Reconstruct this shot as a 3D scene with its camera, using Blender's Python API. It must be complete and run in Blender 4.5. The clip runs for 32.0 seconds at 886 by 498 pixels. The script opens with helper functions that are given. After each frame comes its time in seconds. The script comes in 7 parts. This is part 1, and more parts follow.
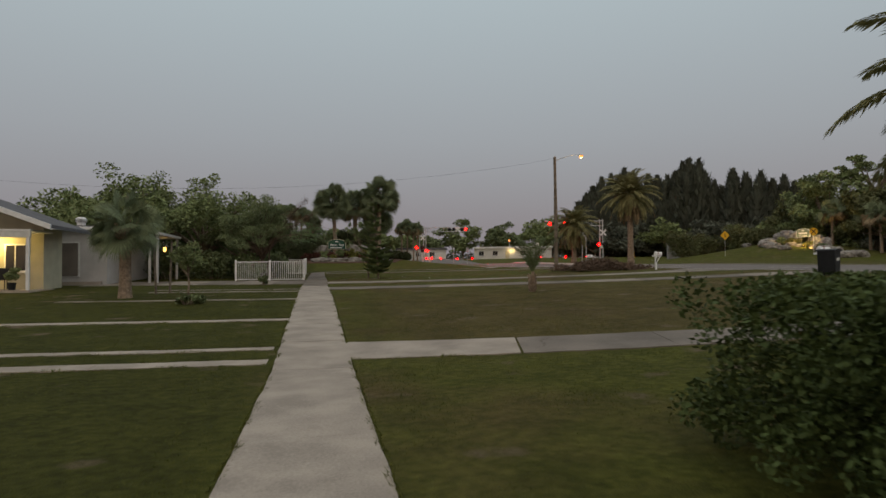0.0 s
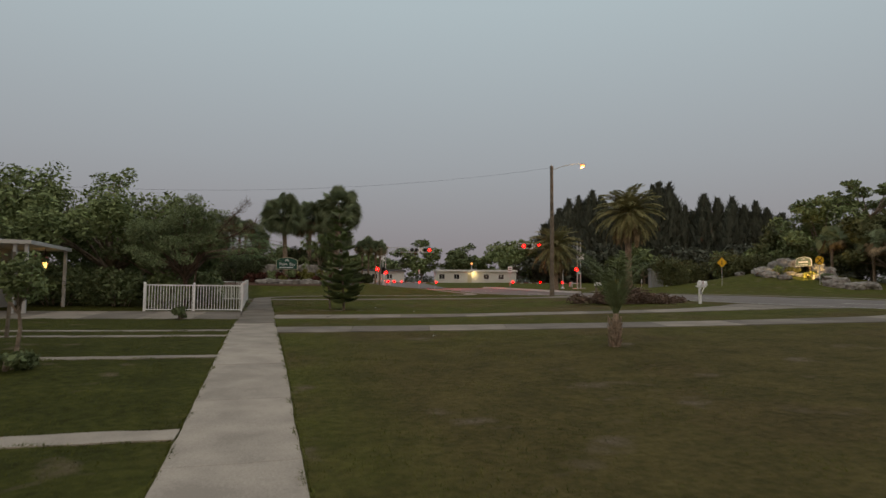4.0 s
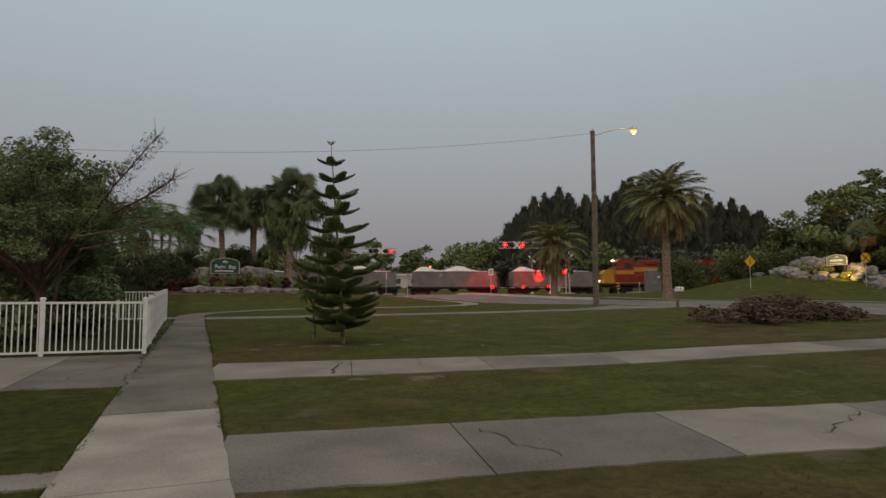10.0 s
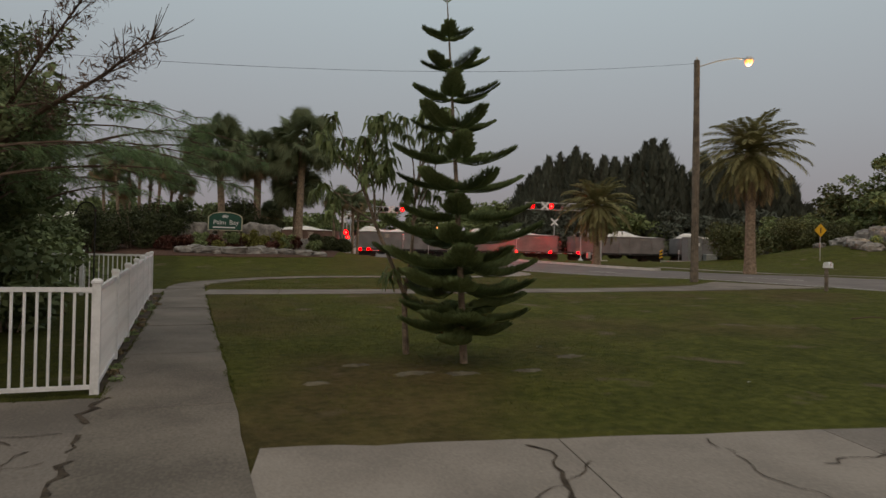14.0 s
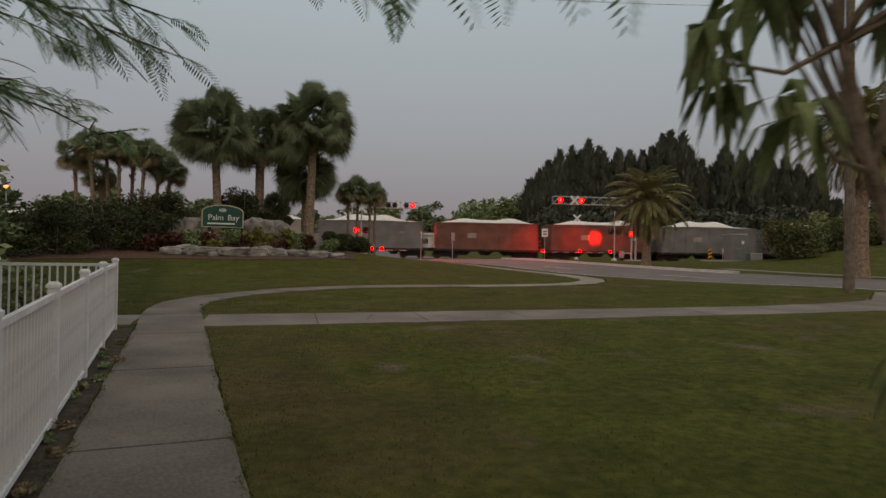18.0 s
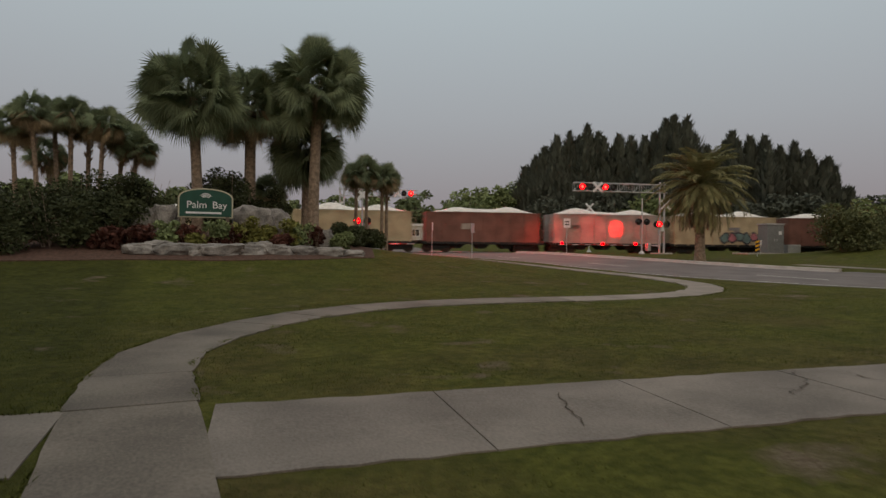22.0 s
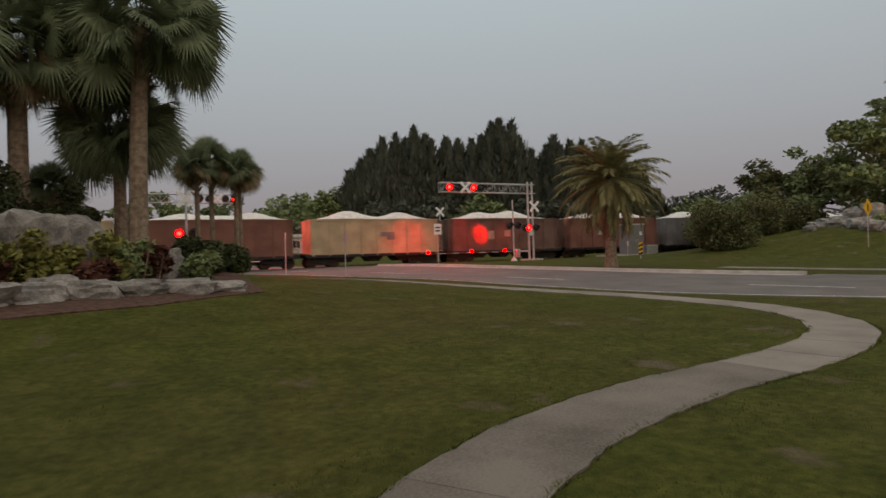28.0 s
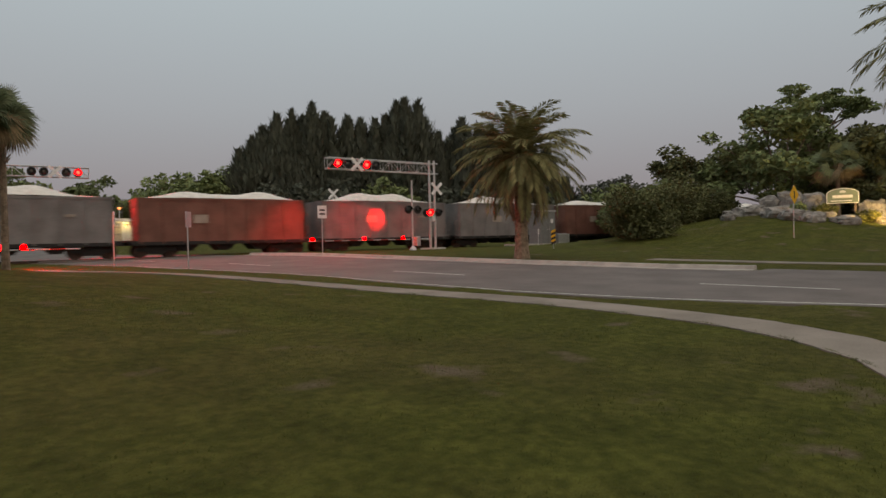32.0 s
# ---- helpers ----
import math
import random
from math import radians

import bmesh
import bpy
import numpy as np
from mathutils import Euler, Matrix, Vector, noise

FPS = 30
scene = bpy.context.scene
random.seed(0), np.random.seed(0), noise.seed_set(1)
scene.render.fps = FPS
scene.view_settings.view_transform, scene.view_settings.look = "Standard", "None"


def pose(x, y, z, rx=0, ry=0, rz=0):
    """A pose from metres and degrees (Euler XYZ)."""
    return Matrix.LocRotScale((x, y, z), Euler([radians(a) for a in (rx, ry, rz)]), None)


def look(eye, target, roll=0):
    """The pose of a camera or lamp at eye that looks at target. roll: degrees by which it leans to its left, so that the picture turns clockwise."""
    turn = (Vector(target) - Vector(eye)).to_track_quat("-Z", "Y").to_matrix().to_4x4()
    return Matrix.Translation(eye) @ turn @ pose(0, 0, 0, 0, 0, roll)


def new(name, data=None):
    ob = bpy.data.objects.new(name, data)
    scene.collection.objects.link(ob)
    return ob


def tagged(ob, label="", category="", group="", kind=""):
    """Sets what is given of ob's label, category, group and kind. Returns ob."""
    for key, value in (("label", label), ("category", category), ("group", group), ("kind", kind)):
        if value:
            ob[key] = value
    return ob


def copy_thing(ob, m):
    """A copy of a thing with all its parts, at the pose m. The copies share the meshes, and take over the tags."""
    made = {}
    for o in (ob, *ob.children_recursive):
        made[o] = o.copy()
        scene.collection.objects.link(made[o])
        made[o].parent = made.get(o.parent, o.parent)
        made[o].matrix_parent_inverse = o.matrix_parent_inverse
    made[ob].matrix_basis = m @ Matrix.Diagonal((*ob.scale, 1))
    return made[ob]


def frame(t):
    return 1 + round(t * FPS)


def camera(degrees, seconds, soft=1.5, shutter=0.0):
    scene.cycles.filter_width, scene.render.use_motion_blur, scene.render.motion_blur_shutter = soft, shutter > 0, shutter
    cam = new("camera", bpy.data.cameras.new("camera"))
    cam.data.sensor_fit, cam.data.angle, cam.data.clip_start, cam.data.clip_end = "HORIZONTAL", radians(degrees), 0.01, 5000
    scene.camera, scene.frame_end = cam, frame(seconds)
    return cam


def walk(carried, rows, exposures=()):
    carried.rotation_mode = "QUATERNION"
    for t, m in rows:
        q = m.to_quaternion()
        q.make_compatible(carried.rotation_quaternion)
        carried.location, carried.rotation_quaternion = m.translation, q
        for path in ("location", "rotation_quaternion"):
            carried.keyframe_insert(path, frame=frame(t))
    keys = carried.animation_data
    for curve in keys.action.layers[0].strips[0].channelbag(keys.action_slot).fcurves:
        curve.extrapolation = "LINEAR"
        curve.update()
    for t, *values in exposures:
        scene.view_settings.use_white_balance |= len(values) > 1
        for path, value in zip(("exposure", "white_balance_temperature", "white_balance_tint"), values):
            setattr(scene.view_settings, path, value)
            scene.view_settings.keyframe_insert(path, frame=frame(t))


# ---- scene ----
cam = camera(70.0, 32.0, shutter=0.4)
PATH = [
    (0, (0.188, -1.714, 1.57), (0.561, 0.25, 1.638), -0.5),
    (0.5, (0.212, -0.548, 1.611), (0.587, 1.415, 1.661), -0.3),
    (1, (0.221, 0.644, 1.653), (0.595, 2.608, 1.709), -0.3),
    (1.5, (0.225, 1.847, 1.699), (0.627, 3.806, 1.748), -0.2),
    (2, (0.245, 3.015, 1.77), (0.664, 4.97, 1.83), -0.1),
    (2.5, (0.272, 4.18, 1.852), (0.71, 6.13, 1.929), 0.2),
    (3, (0.272, 5.477, 1.881), (0.739, 7.418, 2.002), 0.1),
    (3.5, (0.202, 6.874, 1.87), (0.708, 8.804, 2.009), 0.4),
    (4, (0.265, 8.099, 1.951), (0.788, 10.025, 2.089), 0.5),
    (4.5, (0.275, 9.384, 1.997), (0.811, 11.306, 2.134), 0.4),
    (5, (0.286, 10.67, 2.043), (0.84, 12.587, 2.179), 0.2),
    (5.5, (0.354, 11.966, 2.108), (0.926, 13.878, 2.241), -0.1),
    (6, (0.296, 13.224, 2.124), (0.914, 15.119, 2.291), -0.2),
    (6.5, (0.265, 14.462, 2.163), (0.9, 16.347, 2.374), -0.3),
    (7, (0.248, 15.647, 2.17), (0.919, 17.52, 2.375), -0.3),
    (7.5, (0.241, 16.784, 2.147), (0.934, 18.649, 2.347), -0.4),
    (8, (0.213, 17.876, 2.15), (0.936, 19.731, 2.335), -0.7),
    (8.5, (0.209, 18.952, 2.174), (0.947, 20.802, 2.353), -0.9),
    (9, (0.266, 19.974, 2.209), (1.016, 21.819, 2.384), -0.7),
    (9.5, (0.26, 20.948, 2.238), (0.979, 22.806, 2.408), -0.4),
    (10, (0.234, 21.895, 2.262), (0.941, 23.76, 2.415), -0.2),
    (10.5, (0.243, 22.838, 2.284), (0.961, 24.7, 2.417), -0.1),
    (11, (0.294, 23.752, 2.319), (1.002, 25.621, 2.405), -0.1),
    (11.5, (0.224, 24.651, 2.379), (0.921, 26.524, 2.445), 0.1),
    (12, (0.188, 25.589, 2.419), (0.902, 27.456, 2.478), 0.4),
    (12.5, (0.171, 26.588, 2.458), (0.884, 28.456, 2.514), 0.8),
    (13, (0.092, 27.645, 2.513), (0.812, 29.51, 2.574), 1.0),
    (13.5, (0.038, 28.65, 2.554), (0.774, 30.51, 2.592), 1.0),
    (14, (0.027, 29.716, 2.581), (0.756, 31.578, 2.612), 1.1),
    (14.5, (0.031, 30.728, 2.638), (0.743, 32.596, 2.668), 1.2),
    (15, (-0.014, 31.768, 2.68), (0.698, 33.637, 2.709), 1.3),
    (15.5, (-0.102, 32.786, 2.717), (0.624, 34.649, 2.748), 1.2),
    (16, (-0.172, 33.747, 2.727), (0.571, 35.603, 2.763), 1.1),
    (16.5, (-0.162, 34.613, 2.73), (0.589, 36.466, 2.771), 1.0),
    (17, (-0.061, 35.425, 2.7), (0.691, 37.278, 2.745), 0.7),
    (17.5, (-0.021, 36.228, 2.714), (0.727, 38.082, 2.765), 0.7),
    (18, (-0.009, 37.207, 2.738), (0.745, 39.059, 2.764), 0.9),
    (18.5, (0.031, 38.126, 2.741), (0.771, 39.984, 2.767), 0.8),
    (19, (-0.02, 39.084, 2.756), (0.711, 40.946, 2.788), 0.9),
    (19.5, (-0.036, 39.999, 2.779), (0.717, 41.852, 2.799), 1.0),
    (20, (-0.031, 41.054, 2.802), (0.733, 42.903, 2.821), 1.0),
    (20.5, (-0.065, 42.091, 2.836), (0.697, 43.94, 2.865), 0.8),
    (21, (-0.032, 43.107, 2.881), (0.8, 44.925, 2.909), 0.5),
    (21.5, (-0.034, 44.001, 2.93), (0.784, 45.826, 2.94), 0.4),
    (22, (-0.054, 45.013, 2.983), (0.773, 46.834, 2.981), 0.6),
    (22.5, (-0.093, 45.967, 3.046), (0.733, 47.789, 3.052), 0.8),
    (23, (-0.105, 46.953, 3.114), (0.745, 48.764, 3.12), 1.0),
    (23.5, (-0.07, 47.861, 3.179), (0.782, 49.671, 3.191), 0.8),
    (24, (-0.085, 48.784, 3.242), (0.786, 50.584, 3.272), 0.5),
    (24.5, (-0.086, 49.615, 3.297), (0.814, 51.401, 3.325), 0.2),
    (25, (-0.081, 50.47, 3.327), (0.845, 52.243, 3.369), -0.1),
    (25.5, (-0.041, 51.294, 3.321), (0.92, 53.047, 3.379), -0.4),
    (26, (0.047, 52.107, 3.308), (1.061, 53.83, 3.374), -0.7),
    (26.5, (0.195, 52.93, 3.318), (1.29, 54.602, 3.372), -0.9),
    (27, (0.34, 53.645, 3.369), (1.57, 55.222, 3.393), -1.3),
    (27.5, (0.56, 54.598, 3.381), (1.841, 56.134, 3.386), -1.5),
    (28, (0.795, 55.362, 3.363), (2.144, 56.839, 3.381), -1.8),
    (28.5, (1.323, 56.105, 3.35), (2.764, 57.491, 3.356), -2.0),
    (29, (2.141, 56.94, 3.31), (3.69, 58.205, 3.311), -2.2),
    (29.5, (2.884, 57.709, 3.263), (4.509, 58.875, 3.269), -2.2),
    (30, (3.513, 58.286, 3.25), (5.196, 59.367, 3.247), -1.9),
    (30.5, (4.232, 58.714, 3.257), (5.915, 59.795, 3.227), -1.7),
    (31, (4.905, 58.956, 3.259), (6.558, 60.081, 3.227), -1.5),
    (31.5, (5.612, 59.107, 3.256), (7.199, 60.324, 3.229), -1.4),
    (32, (6.319, 59.125, 3.285), (7.861, 60.397, 3.259), -1.3),
]
walk(cam, [(t, look(eye, target, roll)) for t, eye, target, roll in PATH], exposures=((0, 0.05, 7100, 16), (9, 0.03, 7050, 15), (13, 0.03, 7150, 17), (14.5, 0.03, 7150, 17), (16.5, -0.12, 7250, 19), (17.5, -0.06, 7250, 18), (19, 0.1, 7150, 17), (24, 0.11, 7150, 17), (27, 0.16, 7250, 17), (32, 0.16, 7250, 17)))

# ---- world and light: dusk, the sun is down behind the camera ----
world = bpy.data.worlds.new("dusk_sky")
scene.world = world
world.use_nodes = True
wn, wl = world.node_tree.nodes, world.node_tree.links
wn.clear()
w_out = wn.new("ShaderNodeOutputWorld")
w_bg = wn.new("ShaderNodeBackground")
w_sky = wn.new("ShaderNodeTexSky")
w_sky.sky_type = "NISHITA"
w_sky.sun_disc = False
w_sky.sun_elevation = radians(2.0)
w_sky.sun_rotation = radians(215)
w_sky.dust_density = 3.0
w_tc = wn.new("ShaderNodeTexCoord")
w_sep = wn.new("ShaderNodeSeparateXYZ")
w_ramp = wn.new("ShaderNodeValToRGB")
w_mix = wn.new("ShaderNodeMixRGB")
w_mul = wn.new("ShaderNodeMixRGB")
w_mul.blend_type = "MULTIPLY"
w_mul.inputs[0].default_value = 1.0
w_mul.inputs[2].default_value = (0.10, 0.10, 0.10, 1)
e = w_ramp.color_ramp.elements
e[0].position, e[0].color = 0.0, (0.235, 0.232, 0.262, 1)
e[1].position, e[1].color = 1.0, (0.365, 0.532, 0.625, 1)
for at, col in ((0.06, (0.255, 0.256, 0.292, 1)), (0.2, (0.326, 0.379, 0.428, 1)), (0.42, (0.41, 0.53, 0.592, 1))):
    n = w_ramp.color_ramp.elements.new(at)
    n.color = col
wl.new(w_tc.outputs["Generated"], w_sep.inputs[0])
wl.new(w_sep.outputs["Z"], w_ramp.inputs[0])
wl.new(w_sky.outputs[0], w_mul.inputs[1])
w_mix.inputs[0].default_value = 0.12
wl.new(w_ramp.outputs[0], w_mix.inputs[1])
wl.new(w_mul.outputs[0], w_mix.inputs[2])
wl.new(w_mix.outputs[0], w_bg.inputs[0])
w_bg.inputs[1].default_value = 1.0
wl.new(w_bg.outputs[0], w_out.inputs[0])
sun = new("afterglow_sun", bpy.data.lights.new("afterglow_sun", "SUN"))
sun.data.energy, sun.data.angle, sun.data.color = 0.8, radians(110), (1.0, 0.66, 0.34)
sun.matrix_world = look((0, 0, 60), (14, 40, 0))
scene.view_settings.exposure = 0.0


# ---- materials ----
def mat(name, col, rough=0.8, metal=0.0, var=0.15, scale=6.0, bump=0.3, fine=60.0, emit=None, power=0.0, island=0.0, col2=None, rand=0.0, spec=0.3, thin=0.0):
    m = bpy.data.materials.new(name)
    m.use_nodes = True
    n, l = m.node_tree.nodes, m.node_tree.links
    b = n["Principled BSDF"]
    b.inputs["Roughness"].default_value, b.inputs["Metallic"].default_value = rough, metal
    b.inputs["Specular IOR Level"].default_value = spec
    if emit:
        b.inputs["Base Color"].default_value = (*col, 1)
        b.inputs["Emission Color"].default_value = (*emit, 1)
        b.inputs["Emission Strength"].default_value = power
        return m
    tc = n.new("ShaderNodeTexCoord")
    big, small = n.new("ShaderNodeTexNoise"), n.new("ShaderNodeTexNoise")
    big.inputs["Scale"].default_value, small.inputs["Scale"].default_value = scale, fine
    big.inputs["Detail"].default_value, small.inputs["Detail"].default_value = 4, 3
    for t in (big, small):
        l.new(tc.outputs["Object"], t.inputs["Vector"])
    add = n.new("ShaderNodeMath")
    add.operation = "MULTIPLY_ADD"
    add.inputs[1].default_value = 0.45
    l.new(small.outputs["Fac"], add.inputs[0])
    half = n.new("ShaderNodeMath")
    half.operation = "MULTIPLY_ADD"
    half.inputs[1].default_value = 0.75
    half.inputs[2].default_value = -0.10
    l.new(big.outputs["Fac"], half.inputs[0])
    l.new(half.outputs[0], add.inputs[2])
    ramp = n.new("ShaderNodeValToRGB")
    c2 = col2 or tuple(min(1, c * (1 + var)) for c in col)
    ramp.color_ramp.elements[0].position, ramp.color_ramp.elements[1].position = 0.37, 0.63
    ramp.color_ramp.elements[0].color = (*[c * (1 - var) for c in col], 1)
    ramp.color_ramp.elements[1].color = (*c2, 1)
    l.new(add.outputs[0], ramp.inputs[0])
    last = ramp.outputs[0]
    if island or rand:
        src = n.new("ShaderNodeNewGeometry").outputs["Random Per Island"] if island else n.new("ShaderNodeObjectInfo").outputs["Random"]
        hsv = n.new("ShaderNodeHueSaturation")
        mr = n.new("ShaderNodeMapRange")
        k = island or rand
        mr.inputs["To Min"].default_value, mr.inputs["To Max"].default_value = 1 - k, 1 + k
        l.new(src, mr.inputs[0])
        l.new(mr.outputs[0], hsv.inputs["Value"])
        l.new(last, hsv.inputs["Color"])
        last = hsv.outputs[0]
    l.new(last, b.inputs["Base Color"])
    if bump:
        bp = n.new("ShaderNodeBump")
        bp.inputs["Strength"].default_value, bp.inputs["Distance"].default_value = bump, 0.02
        l.new(add.outputs[0], bp.inputs["Height"])
        l.new(bp.outputs[0], b.inputs["Normal"])
    if thin:
        glow, mix = n.new("ShaderNodeBsdfTranslucent"), n.new("ShaderNodeMixShader")
        mix.inputs[0].default_value = thin
        l.new(last, glow.inputs["Color"])
        l.new(b.outputs[0], mix.inputs[1])
        l.new(glow.outputs[0], mix.inputs[2])
        l.new(mix.outputs[0], n["Material Output"].inputs["Surface"])
    return m


def lawn_material():
    m = bpy.data.materials.new("lawn")
    m.use_nodes = True
    n, l = m.node_tree.nodes, m.node_tree.links
    b = n["Principled BSDF"]
    b.inputs["Roughness"].default_value = 0.95
    b.inputs["Specular IOR Level"].default_value = 0.1
    tc = n.new("ShaderNodeTexCoord")

    def noi(s, d=5):
        t = n.new("ShaderNodeTexNoise")
        t.inputs["Scale"].default_value, t.inputs["Detail"].default_value = s, d
        l.new(tc.outputs["Object"], t.inputs["Vector"])
        return t.outputs["Fac"]

    def ramp(src, a, ca, bb, cb):
        r = n.new("ShaderNodeValToRGB")
        r.color_ramp.elements[0].position, r.color_ramp.elements[0].color = a, (*ca, 1)
        r.color_ramp.elements[1].position, r.color_ramp.elements[1].color = bb, (*cb, 1)
        l.new(src, r.inputs[0])
        return r.outputs[0]

    def mix(f, a, c, mode="MIX"):
        x = n.new("ShaderNodeMixRGB")
        x.blend_type = mode
        if isinstance(f, float):
            x.inputs[0].default_value = f
        else:
            l.new(f, x.inputs[0])
        l.new(a, x.inputs[1]), l.new(c, x.inputs[2])
        return x.outputs[0]
    green = ramp(noi(9), 0.3, (0.063, 0.069, 0.013), 0.7, (0.114, 0.120, 0.025))
    dry = ramp(noi(14), 0.3, (0.085, 0.066, 0.024), 0.7, (0.13, 0.1, 0.042))
    patch = ramp(noi(0.22), 0.46, (0, 0, 0), 0.62, (1, 1, 1))
    sep = n.new("ShaderNodeSeparateXYZ")
    l.new(tc.outputs["Object"], sep.inputs[0])

    def span(src, a, b, c, d):
        r = n.new("ShaderNodeMapRange")
        for i, v in enumerate((a, b, c, d)):
            r.inputs[i + 1].default_value = v
        l.new(src, r.inputs[0])
        return r.outputs[0]

    def calc(op, a, c):
        r = n.new("ShaderNodeMath")
        r.operation = op
        l.new(a, r.inputs[0]), l.new(c, r.inputs[1])
        return r.outputs[0]
    # the lawn between the first driveways is parched
    parched = calc("MULTIPLY", span(sep.outputs["Y"], 20, 31, 0.85, 0.0), span(sep.outputs["X"], 0.4, 2.4, 0.0, 1.0))
    # left of the walk a deeper green, with shade from trees painted in
    shaded_green = ramp(noi(7), 0.3, (0.042, 0.046, 0.009), 0.7, (0.080, 0.083, 0.018))
    shady = span(sep.outputs["X"], -1.1, -0.3, 1.0, 0.0)
    parched = calc("MULTIPLY", parched, span(sep.outputs["Y"], 8.0, 10.5, 0.0, 1.0))
    patch = calc("MULTIPLY", patch, span(sep.outputs["Y"], 46, 58, 1.0, 0.35))
    base = mix(calc("MAXIMUM", patch, parched), green, dry)
    base = mix(shady, base, shaded_green)
    mott = ramp(noi(1.3, 6), 0.34, (0.76, 0.78, 0.76), 0.66, (1.13, 1.12, 1.13))
    base = mix(1.0, base, mott, "MULTIPLY")
    tuft = ramp(noi(6.5, 5), 0.36, (0.78, 0.82, 0.76), 0.6, (1.08, 1.08, 1.08))
    base = mix(1.0, base, tuft, "MULTIPLY")
    bare = ramp(noi(0.9, 8), 0.625, (0, 0, 0), 0.72, (1, 1, 1))
    sand = ramp(noi(25), 0.3, (0.11, 0.082, 0.052), 0.7, (0.20, 0.16, 0.11))
    base = mix(bare, base, sand)
    fine = ramp(noi(120, 2), 0.3, (0.72, 0.72, 0.72), 0.7, (1.2, 1.2, 1.2))
    base = mix(1.0, base, fine, "MULTIPLY")
    l.new(base, b.inputs["Base Color"])
    bp = n.new("ShaderNodeBump")
    bp.inputs["Strength"].default_value, bp.inputs["Distance"].default_value = 0.9, 0.05
    l.new(noi(45, 4), bp.inputs["Height"])
    l.new(bp.outputs[0], b.inputs["Normal"])
    return m


LAWN = lawn_material()
CONCRETE = mat("old_concrete", (0.245, 0.213, 0.182), 0.9, var=0.2, scale=0.9, bump=0.35, fine=40, rand=0.09)
PALE = mat("pale_concrete", (0.335, 0.292, 0.25), 0.9, var=0.2, scale=1.4, bump=0.35, fine=40, rand=0.07)
# stained slabs, base colour also darkened for the overhanging trees' shade
STAINED_SHADED = mat("stained_concrete", (0.16, 0.138, 0.114), 0.9, var=0.32, scale=0.8, bump=0.4, fine=35, rand=0.07)
DARKCON = mat("grey_driveway_concrete", (0.175, 0.152, 0.13), 0.9, var=0.3, scale=0.7, bump=0.4, fine=40, rand=0.08)
ASPHALT = mat("asphalt", (0.16, 0.14, 0.13), 0.85, var=0.18, scale=0.7, bump=0.3, fine=70)
KERB = mat("kerb_concrete", (0.42, 0.40, 0.37), 0.9, var=0.18, scale=2.5, bump=0.3)
LINE = mat("road_paint", (0.6, 0.59, 0.55), 0.7, var=0.2, scale=5)
WHITE = mat("white_paint", (0.74, 0.75, 0.76), 0.55, var=0.10, scale=4, bump=0.12, fine=25)
ALU = mat("galvanised_steel", (0.52, 0.53, 0.54), 0.45, 0.7, var=0.12, scale=5, bump=0.1)
WOODPOLE = mat("weathered_pole", (0.17, 0.14, 0.11), 0.95, var=0.3, scale=5, bump=0.5)
STONE = mat("limestone", (0.238, 0.224, 0.207), 0.95, var=0.4, scale=2.2, bump=0.9, fine=18, rand=0.12)
MULCH = mat("red_mulch", (0.09, 0.05, 0.036), 1.0, var=0.45, scale=8, bump=0.9, fine=50)
BARK = mat("bark", (0.218, 0.172, 0.132), 0.95, var=0.4, scale=6, bump=0.8, fine=30)
PALMBARK = mat("palm_bark", (0.25, 0.19, 0.14), 0.95, var=0.35, scale=7, bump=0.8, fine=28)
LEAF = mat("broad_leaf", (0.177, 0.222, 0.1), 0.65, var=0.3, scale=0.8, bump=0, island=0.25, spec=0.1)
LEAF_FERN = mat("ferny_leaf", (0.17, 0.25, 0.12), 0.65, var=0.3, scale=0.8, bump=0, island=0.25, spec=0.1, thin=0.4)
LEAF_OLIVE = mat("olive_leaf", (0.138, 0.174, 0.086), 0.7, var=0.3, scale=0.7, bump=0, island=0.25, spec=0.1)
LEAF_SAP = mat("sapling_leaf", (0.17, 0.215, 0.095), 0.6, var=0.3, scale=1.5, bump=0, island=0.25, spec=0.1, thin=0.4)
LEAF_HEDGE = mat("hedge_leaf", (0.063, 0.091, 0.031), 0.6, var=0.3, scale=1.5, bump=0, island=0.25, spec=0.1)
LEAF_BUSH = mat("dark_bush_leaf", (0.108, 0.119, 0.055), 0.7, var=0.3, scale=0.7, bump=0, island=0.25, spec=0.1)
LEAF_MOUND = mat("mound_bush_leaf", (0.058, 0.07, 0.034), 0.7, var=0.35, scale=0.7, bump=0, island=0.3, spec=0.1)
LEAF_DARK = mat("dark_conifer_leaf", (0.099, 0.112, 0.089), 0.8, var=0.3, scale=0.3, bump=0, island=0.25, spec=0.1)
LEAF_PINE = mat("pine_needle", (0.155, 0.205, 0.091), 0.7, var=0.3, scale=2, bump=0, island=0.25, spec=0.1, thin=0.22)
LEAF_PALM = mat("palm_frond_leaf", (0.241, 0.230, 0.109), 0.6, var=0.3, scale=1.2, bump=0, island=0.25, spec=0.1, thin=0.22)
LEAF_FAN = mat("fan_palm_leaf", (0.167, 0.205, 0.119), 0.6, var=0.3, scale=1.0, bump=0, island=0.25, spec=0.1, thin=0.22)
LEAF_DEAD = mat("dead_frond", (0.23, 0.175, 0.105), 0.8, var=0.3, scale=2, bump=0, island=0.25, spec=0.1)
LEAF_RED = mat("red_croton_leaf", (0.095, 0.04, 0.03), 0.6, var=0.5, scale=3, bump=0, island=0.25, spec=0.1)
